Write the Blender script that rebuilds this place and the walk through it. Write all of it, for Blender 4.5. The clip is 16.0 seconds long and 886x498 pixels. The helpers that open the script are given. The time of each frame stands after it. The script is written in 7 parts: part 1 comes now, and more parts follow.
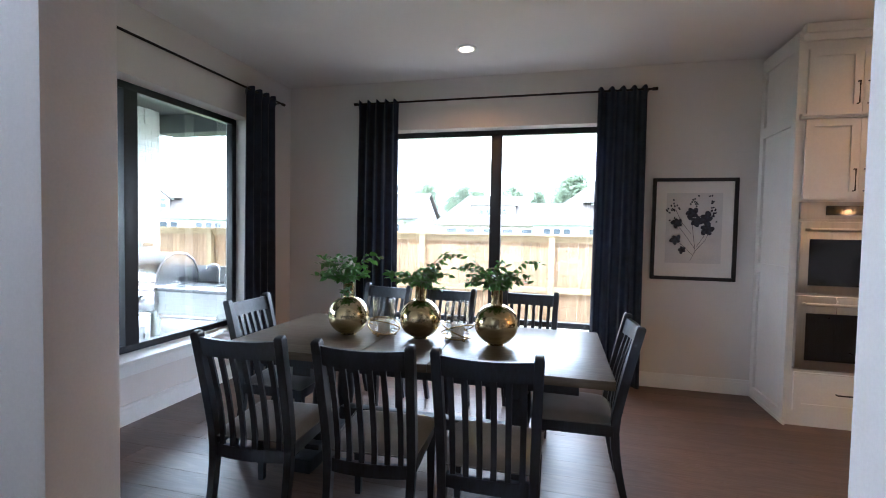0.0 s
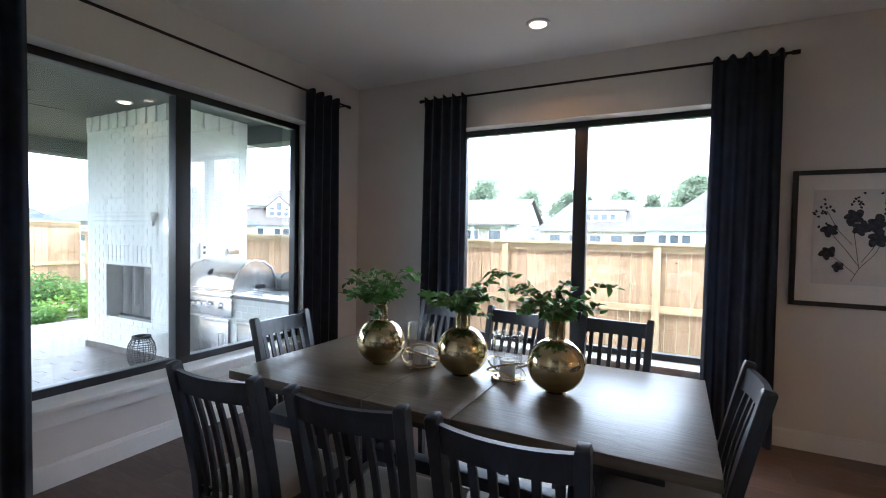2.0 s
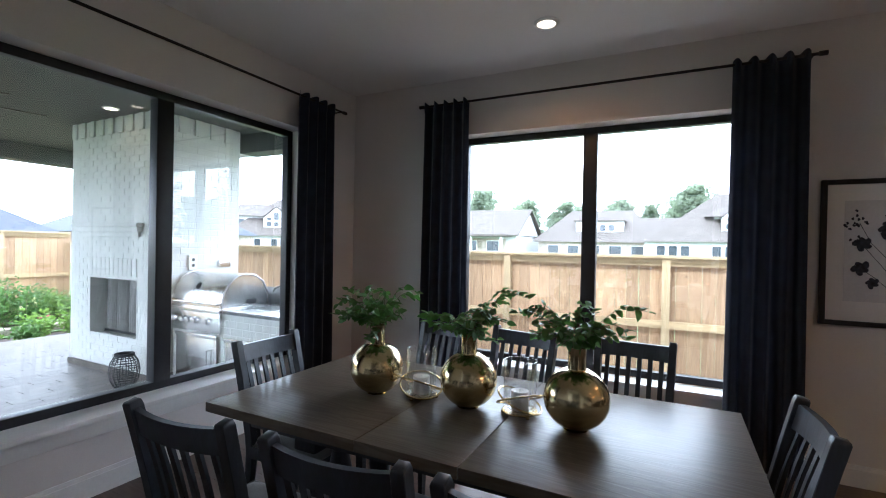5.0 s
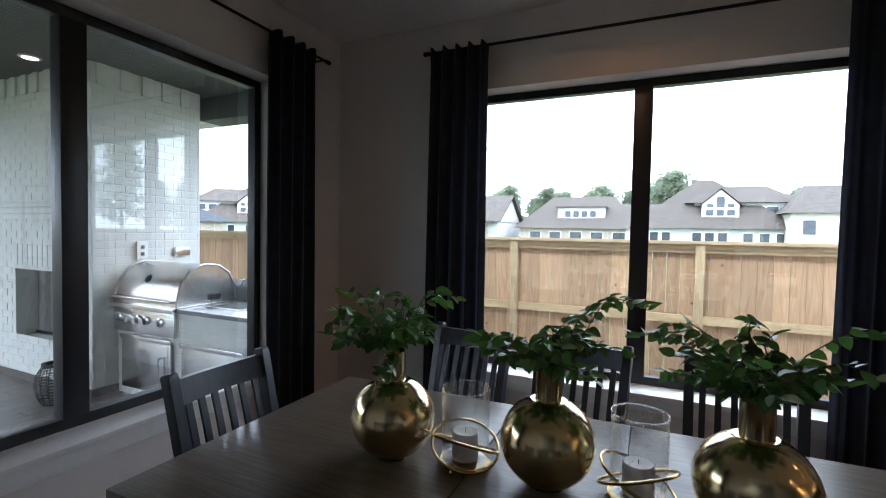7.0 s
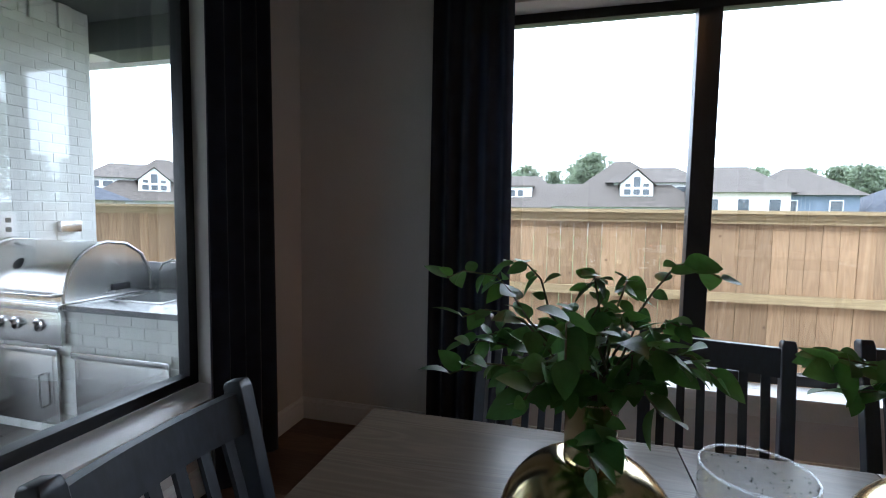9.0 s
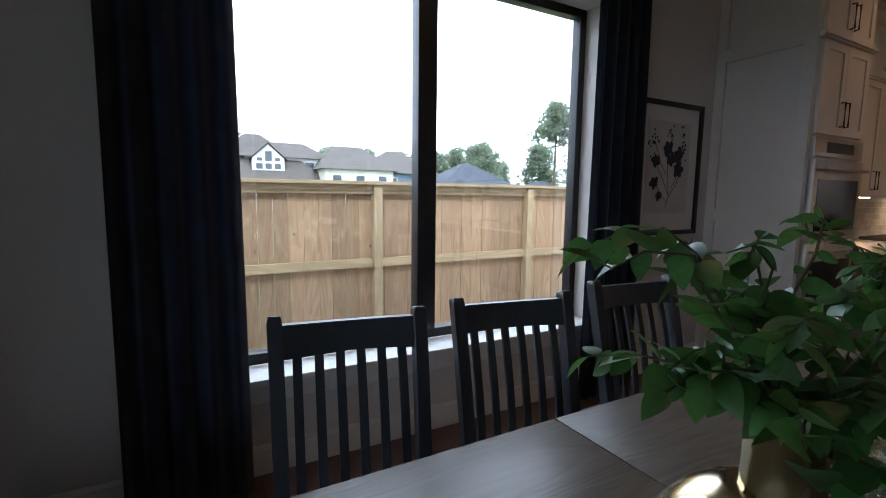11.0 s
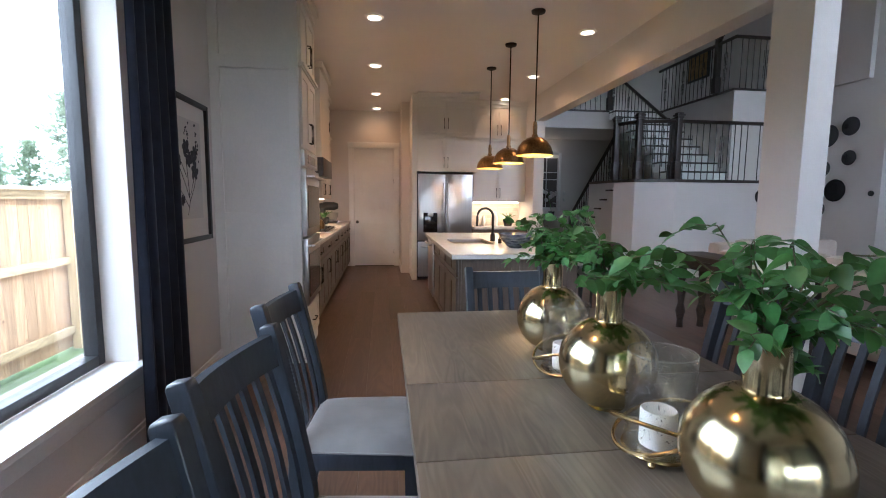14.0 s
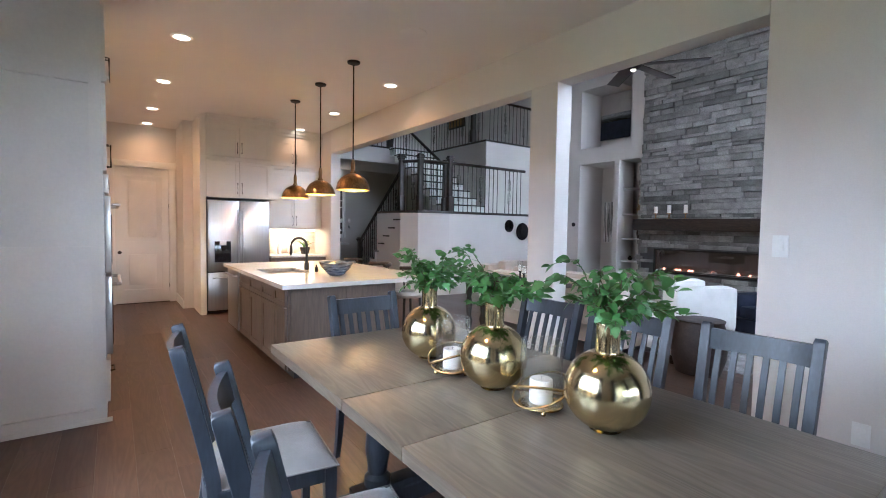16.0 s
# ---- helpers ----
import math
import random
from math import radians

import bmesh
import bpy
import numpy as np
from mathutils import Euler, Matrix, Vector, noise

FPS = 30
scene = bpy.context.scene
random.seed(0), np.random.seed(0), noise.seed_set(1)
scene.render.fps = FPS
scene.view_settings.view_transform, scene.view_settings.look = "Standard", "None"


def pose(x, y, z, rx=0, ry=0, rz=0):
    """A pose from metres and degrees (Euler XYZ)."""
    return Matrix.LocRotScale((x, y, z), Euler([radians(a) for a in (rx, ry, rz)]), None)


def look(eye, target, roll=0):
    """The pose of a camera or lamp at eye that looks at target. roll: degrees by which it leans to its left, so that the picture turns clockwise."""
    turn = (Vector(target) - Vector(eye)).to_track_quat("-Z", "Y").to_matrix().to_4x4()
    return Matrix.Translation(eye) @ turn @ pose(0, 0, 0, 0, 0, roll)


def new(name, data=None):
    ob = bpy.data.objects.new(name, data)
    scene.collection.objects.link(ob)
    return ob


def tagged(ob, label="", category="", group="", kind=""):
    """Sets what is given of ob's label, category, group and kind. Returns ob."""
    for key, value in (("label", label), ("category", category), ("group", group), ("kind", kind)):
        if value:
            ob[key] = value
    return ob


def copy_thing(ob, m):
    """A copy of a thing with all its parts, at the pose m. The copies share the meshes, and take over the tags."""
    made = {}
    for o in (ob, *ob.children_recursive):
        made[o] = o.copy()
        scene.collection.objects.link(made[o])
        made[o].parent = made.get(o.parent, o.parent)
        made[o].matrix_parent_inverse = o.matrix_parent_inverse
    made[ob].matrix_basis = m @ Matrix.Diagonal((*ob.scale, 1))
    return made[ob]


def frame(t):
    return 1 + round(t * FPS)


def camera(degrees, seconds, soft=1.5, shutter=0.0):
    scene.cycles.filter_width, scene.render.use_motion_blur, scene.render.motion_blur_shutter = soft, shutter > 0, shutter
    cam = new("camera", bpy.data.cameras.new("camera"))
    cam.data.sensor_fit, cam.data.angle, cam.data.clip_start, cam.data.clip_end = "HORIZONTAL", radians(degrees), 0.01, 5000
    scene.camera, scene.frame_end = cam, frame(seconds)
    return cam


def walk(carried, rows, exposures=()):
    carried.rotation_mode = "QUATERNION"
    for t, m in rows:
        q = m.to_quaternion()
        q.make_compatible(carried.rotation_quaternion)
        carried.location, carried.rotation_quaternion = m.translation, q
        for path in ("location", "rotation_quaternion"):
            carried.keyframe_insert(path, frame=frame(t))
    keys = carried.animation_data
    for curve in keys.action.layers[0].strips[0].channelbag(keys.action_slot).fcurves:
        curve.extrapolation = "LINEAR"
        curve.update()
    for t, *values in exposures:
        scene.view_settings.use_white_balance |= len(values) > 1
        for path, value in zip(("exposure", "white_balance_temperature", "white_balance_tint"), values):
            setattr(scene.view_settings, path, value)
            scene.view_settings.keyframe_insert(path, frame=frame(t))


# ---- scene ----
cam = camera(88.0, 16.0, soft=1.0)
PATH = [
    (0, (0.062, -0.573, 1.445), (-0.427, 1.365, 1.368), 1.1),
    (0.5, (0.102, -0.381, 1.429), (-0.52, 1.518, 1.356), 1.2),
    (1, (0.109, -0.199, 1.439), (-0.62, 1.662, 1.369), 1.2),
    (1.5, (0.156, -0.035, 1.459), (-0.672, 1.785, 1.39), 1.2),
    (2, (0.195, 0.073, 1.478), (-0.717, 1.852, 1.419), 1.1),
    (2.5, (0.189, 0.127, 1.49), (-0.762, 1.886, 1.452), 1.2),
    (3, (0.184, 0.159, 1.502), (-0.774, 1.914, 1.479), 1.2),
    (3.5, (0.169, 0.167, 1.497), (-0.776, 1.93, 1.492), 1.1),
    (4, (0.17, 0.178, 1.505), (-0.764, 1.947, 1.501), 1.1),
    (6.5, (-0.378, 0.718, 1.475), (-1.218, 2.533, 1.426), 1.1),
    (7, (-0.538, 0.93, 1.469), (-1.357, 2.753, 1.399), 1.1),
    (7.5, (-0.7, 1.089, 1.457), (-1.498, 2.92, 1.36), 1.1),
    (8, (-0.904, 1.251, 1.42), (-1.656, 3.101, 1.308), 1.1),
    (10.5, (-1.716, 1.826, 1.313), (-1.244, 3.756, 1.086), 0.6),
    (11, (-1.785, 1.965, 1.31), (-0.818, 3.7, 1.073), 0.7),
    (11.5, (-1.876, 2.116, 1.301), (-0.485, 3.535, 1.072), 0.6),
    (12, (-1.906, 2.257, 1.333), (-0.228, 3.319, 1.098), 0.6),
    (12.5, (-1.892, 2.391, 1.324), (-0.044, 3.121, 1.094), 0.4),
    (13, (-1.919, 2.521, 1.332), (0.027, 2.924, 1.103), 0.4),
    (13.5, (-1.924, 2.664, 1.323), (0.062, 2.747, 1.104), 0.4),
    (14, (-1.957, 2.843, 1.332), (0.015, 2.587, 1.119), 0.5),
    (14.5, (-1.959, 3.009, 1.33), (-0.038, 2.49, 1.131), 0.6),
    (15, (-1.986, 3.163, 1.351), (-0.144, 2.401, 1.187), 0.9),
    (15.5, (-2.035, 3.288, 1.365), (-0.291, 2.317, 1.24), 1.0),
    (16, (-2.114, 3.434, 1.387), (-0.491, 2.269, 1.293), 0.9),
]
EXPOSURES = [(0, 2.52, 5300, 10), (1.0, 2.17, 5350, 10), (3.0, 2.04, 5400, 10), (4.0, 1.99, 5400, 10), (6.5, 1.20, 5550, 10), (7.5, 1.00, 5600, 10), (8.0, 1.00, 5600, 10), (10.5, 0.77, 5450, 10), (11.5, 0.47, 5500, 10),
             (12.0, 0.27, 5450, 10), (12.5, 0.46, 5400, 10), (13.0, 1.17, 5350, 10), (13.5, 1.70, 5350, 10), (14.0, 2.17, 5350, 10), (15.0, 2.77, 5350, 10), (16.0, 2.82, 5300, 10)]
walk(cam, [(t, look(eye, target, roll)) for t, eye, target, roll in PATH], EXPOSURES)

# ---- world and light ----
SUN_ELEVATION, SUN_HEADING = radians(48), radians(200)
world = bpy.data.worlds.new("sky")
scene.world = world
world.use_nodes = True
wn, wl = world.node_tree.nodes, world.node_tree.links
bg = wn["Background"]
sky = wn.new("ShaderNodeTexSky")
sky.sky_type, sky.sun_disc = "NISHITA", False
sky.sun_elevation, sky.sun_rotation = SUN_ELEVATION, SUN_HEADING
coords = wn.new("ShaderNodeTexCoord")
clouds = wn.new("ShaderNodeTexNoise")
clouds.inputs["Scale"].default_value, clouds.inputs["Detail"].default_value = 4.0, 6
ramp = wn.new("ShaderNodeMapRange")
ramp.inputs["From Min"].default_value, ramp.inputs["From Max"].default_value = 0.22, 0.42
mixer = wn.new("ShaderNodeMix")
mixer.data_type = "RGBA"
mixer.inputs["B"].default_value = (31, 32, 33.6, 1)
wl.new(coords.outputs["Generated"], clouds.inputs["Vector"])
wl.new(clouds.outputs["Fac"], ramp.inputs["Value"])
wl.new(ramp.outputs["Result"], mixer.inputs["Factor"])
wl.new(sky.outputs["Color"], mixer.inputs["A"])
wl.new(mixer.outputs["Result"], bg.inputs["Color"])
bg.inputs["Strength"].default_value = 0.1

sun = new("sun", bpy.data.lights.new("sun", "SUN"))
sun.data.energy, sun.data.angle, sun.data.color = 1.2, radians(12), (1.0, 0.96, 0.9)
sun.matrix_world = look((0, 0, 0), (-math.sin(SUN_HEADING) * math.cos(SUN_ELEVATION),
                                    -math.cos(SUN_HEADING) * math.cos(SUN_ELEVATION), -math.sin(SUN_ELEVATION)))
DOWNLIGHT_POWER, PENDANT_POWER, STRIP_POWER, WARM = 6.0, 0.9, 0.9, (1.0, 0.47, 0.18)


# ---- materials ----
def material(name, color, rough=0.6, metal=0.0, var=0.12, scale=6.0, bump=0.05, fine=60.0, stretch=(1, 1, 1), rand=0.0,
             rough_var=0.08, coat=0.0, sheen=0.0, emit=None, emit_strength=0.0, dark=None):
    """A procedural surface: colour varied at two scales, fine bump, roughness variation, per-object shift of tone."""
    m = bpy.data.materials.new(name)
    m.use_nodes = True
    n, l = m.node_tree.nodes, m.node_tree.links
    b = n["Principled BSDF"]
    tc = n.new("ShaderNodeTexCoord")
    mp = n.new("ShaderNodeMapping")
    mp.inputs["Scale"].default_value = stretch
    info = n.new("ShaderNodeObjectInfo")
    add = n.new("ShaderNodeVectorMath")
    sc = n.new("ShaderNodeVectorMath")
    sc.operation = "SCALE"
    sc.inputs["Scale"].default_value = 37.0
    comb = n.new("ShaderNodeCombineXYZ")
    for k in "XYZ":
        l.new(info.outputs["Random"], comb.inputs[k])
    l.new(comb.outputs[0], sc.inputs[0])
    l.new(tc.outputs["Object"], add.inputs[0])
    l.new(sc.outputs[0], add.inputs[1])
    l.new(add.outputs[0], mp.inputs["Vector"])
    n1, n2 = n.new("ShaderNodeTexNoise"), n.new("ShaderNodeTexNoise")
    n1.inputs["Scale"].default_value, n1.inputs["Detail"].default_value = scale, 5
    n2.inputs["Scale"].default_value, n2.inputs["Detail"].default_value = fine, 4
    l.new(mp.outputs[0], n1.inputs["Vector"])
    l.new(mp.outputs[0], n2.inputs["Vector"])
    d = dark or tuple(c * 0.45 for c in color)
    mix1 = n.new("ShaderNodeMix")
    mix1.data_type = "RGBA"
    mix1.inputs["A"].default_value = (*[min(1, c * (1 + var)) for c in color], 1)
    mix1.inputs["B"].default_value = (*[c * (1 - 2 * var) + x * 2 * var for c, x in zip(color, d)], 1)
    mr = n.new("ShaderNodeMapRange")
    mr.inputs["From Min"].default_value, mr.inputs["From Max"].default_value = 0.35, 0.68
    l.new(n1.outputs["Fac"], mr.inputs["Value"])
    l.new(mr.outputs["Result"], mix1.inputs["Factor"])
    hsv = n.new("ShaderNodeHueSaturation")
    l.new(mix1.outputs["Result"], hsv.inputs["Color"])
    v1 = n.new("ShaderNodeMapRange")
    v1.inputs["From Min"].default_value, v1.inputs["From Max"].default_value = 0.3, 0.7
    v1.inputs["To Min"].default_value, v1.inputs["To Max"].default_value = 1 - var, 1 + var * 0.7
    l.new(n2.outputs["Fac"], v1.inputs["Value"])
    v2 = n.new("ShaderNodeMapRange")
    v2.inputs["To Min"].default_value, v2.inputs["To Max"].default_value = 1 - rand, 1 + rand
    l.new(info.outputs["Random"], v2.inputs["Value"])
    mul = n.new("ShaderNodeMath")
    mul.operation = "MULTIPLY"
    l.new(v1.outputs["Result"], mul.inputs[0])
    l.new(v2.outputs["Result"], mul.inputs[1])
    l.new(mul.outputs[0], hsv.inputs["Value"])
    l.new(hsv.outputs["Color"], b.inputs["Base Color"])
    r = n.new("ShaderNodeMapRange")
    r.inputs["To Min"].default_value, r.inputs["To Max"].default_value = max(0.02, rough - rough_var), min(1, rough + rough_var)
    l.new(n1.outputs["Fac"], r.inputs["Value"])
    l.new(r.outputs["Result"], b.inputs["Roughness"])
    b.inputs["Metallic"].default_value = metal
    b.inputs["Coat Weight"].default_value = coat
    b.inputs["Sheen Weight"].default_value = sheen
    if bump:
        bp = n.new("ShaderNodeBump")
        bp.inputs["Strength"].default_value, bp.inputs["Distance"].default_value = bump, 0.004
        l.new(n2.outputs["Fac"], bp.inputs["Height"])
        l.new(bp.outputs["Normal"], b.inputs["Normal"])
    if emit:
        b.inputs["Emission Color"].default_value, b.inputs["Emission Strength"].default_value = (*emit, 1), emit_strength
    return m


def wood(name, light, dark, rough=0.45, axis=0, rand=0.15, bump=0.12, ring=9.0, coat=0.0, grain=70.0):
    """Boards: grain stretched along one axis, growth rings that wander, pores in the relief."""
    m = material(name, light, rough, var=0.1, scale=2.5, bump=0, rand=rand, coat=coat)
    n, l = m.node_tree.nodes, m.node_tree.links
    mp = next(x for x in n if x.type == "MAPPING")
    st = [1.0, 1.0, 1.0]
    st[axis] = 0.12
    mp.inputs["Scale"].default_value = st
    wv = n.new("ShaderNodeTexNoise")
    wv.inputs["Scale"].default_value, wv.inputs["Detail"].default_value, wv.inputs["Distortion"].default_value = ring, 3, 1.4
    gr = n.new("ShaderNodeTexNoise")
    gr.inputs["Scale"].default_value, gr.inputs["Detail"].default_value = grain, 6
    l.new(mp.outputs[0], wv.inputs["Vector"])
    l.new(mp.outputs[0], gr.inputs["Vector"])
    rings = n.new("ShaderNodeMath")
    rings.operation = "PINGPONG"
    big = n.new("ShaderNodeMath")
    big.operation = "MULTIPLY"
    big.inputs[1].default_value = 9.0
    l.new(wv.outputs["Fac"], big.inputs[0])
    l.new(big.outputs[0], rings.inputs[0])
    rings.inputs[1].default_value = 0.5
    both = n.new("ShaderNodeMath")
    both.operation = "MULTIPLY"
    l.new(rings.outputs[0], both.inputs[0])
    l.new(gr.outputs["Fac"], both.inputs[1])
    mr = n.new("ShaderNodeMapRange")
    mr.inputs["From Min"].default_value, mr.inputs["From Max"].default_value = 0.02, 0.27
    l.new(both.outputs[0], mr.inputs["Value"])
    mx = n.new("ShaderNodeMix")
    mx.data_type = "RGBA"
    mx.inputs["A"].default_value, mx.inputs["B"].default_value = (*dark, 1), (*light, 1)
    l.new(mr.outputs["Result"], mx.inputs["Factor"])
    hsv = next(x for x in n if x.type == "HUE_SAT")
    l.new(mx.outputs["Result"], hsv.inputs["Color"])
    bp = n.new("ShaderNodeBump")
    bp.inputs["Strength"].default_value, bp.inputs["Distance"].default_value = bump, 0.003
    l.new(mr.outputs["Result"], bp.inputs["Height"])
    l.new(bp.outputs["Normal"], n["Principled BSDF"].inputs["Normal"])
    return m


def knots(m, scale, color):
    """Small dark knots scattered over sawn boards."""
    n, l = m.node_tree.nodes, m.node_tree.links
    add = next(x for x in n if x.type == "VECT_MATH" and x.operation == "ADD")
    hsv = next(x for x in n if x.type == "HUE_SAT")
    vo = n.new("ShaderNodeTexVoronoi")
    vo.inputs["Scale"].default_value = scale
    mr = n.new("ShaderNodeMapRange")
    mr.inputs["From Min"].default_value, mr.inputs["From Max"].default_value = 0.035, 0.085
    mx = n.new("ShaderNodeMix")
    mx.data_type = "RGBA"
    mx.inputs["A"].default_value = (*color, 1)
    l.new(add.outputs[0], vo.inputs["Vector"])
    l.new(vo.outputs["Distance"], mr.inputs["Value"])
    l.new(mr.outputs["Result"], mx.inputs["Factor"])
    l.new(hsv.outputs["Color"], mx.inputs["B"])
    l.new(mx.outputs["Result"], n["Principled BSDF"].inputs["Base Color"])


def glass(name, tint=(1, 1, 1), rough=0.0, bubbles=0.0, gloss=1.0):
    """A thin clear pane: see-through with a mirror gloss that grows at grazing angles."""
    m = bpy.data.materials.new(name)
    m.use_nodes = True
    n, l = m.node_tree.nodes, m.node_tree.links
    n.remove(n["Principled BSDF"])
    tr, gl, mx, fr = n.new("ShaderNodeBsdfTransparent"), n.new("ShaderNodeBsdfGlossy"), n.new("ShaderNodeMixShader"), n.new("ShaderNodeLayerWeight")
    tr.inputs["Color"].default_value = (*tint, 1)
    gl.inputs["Roughness"].default_value = rough
    fr.inputs["Blend"].default_value = 0.5
    p = n.new("ShaderNodeMath")
    p.operation = "POWER"
    p.inputs[1].default_value = 4.0
    k = n.new("ShaderNodeMath")
    k.operation, k.use_clamp = "MULTIPLY_ADD", True
    k.inputs[1].default_value, k.inputs[2].default_value = 0.85, 0.05 * gloss
    l.new(fr.outputs["Facing"], p.inputs[0])
    l.new(p.outputs[0], k.inputs[0])
    l.new(k.outputs[0], mx.inputs["Fac"])
    l.new(tr.outputs[0], mx.inputs[1])
    l.new(gl.outputs[0], mx.inputs[2])
    l.new(mx.outputs[0], n["Material Output"].inputs["Surface"])
    if bubbles:
        vo, bp = n.new("ShaderNodeTexVoronoi"), n.new("ShaderNodeBump")
        vo.inputs["Scale"].default_value = 120
        bp.inputs["Strength"].default_value, bp.inputs["Distance"].default_value = bubbles, 0.01
        l.new(vo.outputs["Distance"], bp.inputs["Height"])
        l.new(bp.outputs["Normal"], gl.inputs["Normal"])
        l.new(bp.outputs["Normal"], fr.inputs["Normal"])
    return m


def lamp_glow(name, color, strength):
    m = bpy.data.materials.new(name)
    m.use_nodes = True
    b = m.node_tree.nodes["Principled BSDF"]
    b.inputs["Base Color"].default_value = (*color, 1)
    b.inputs["Emission Color"].default_value, b.inputs["Emission Strength"].default_value = (*color, 1), strength
    return m


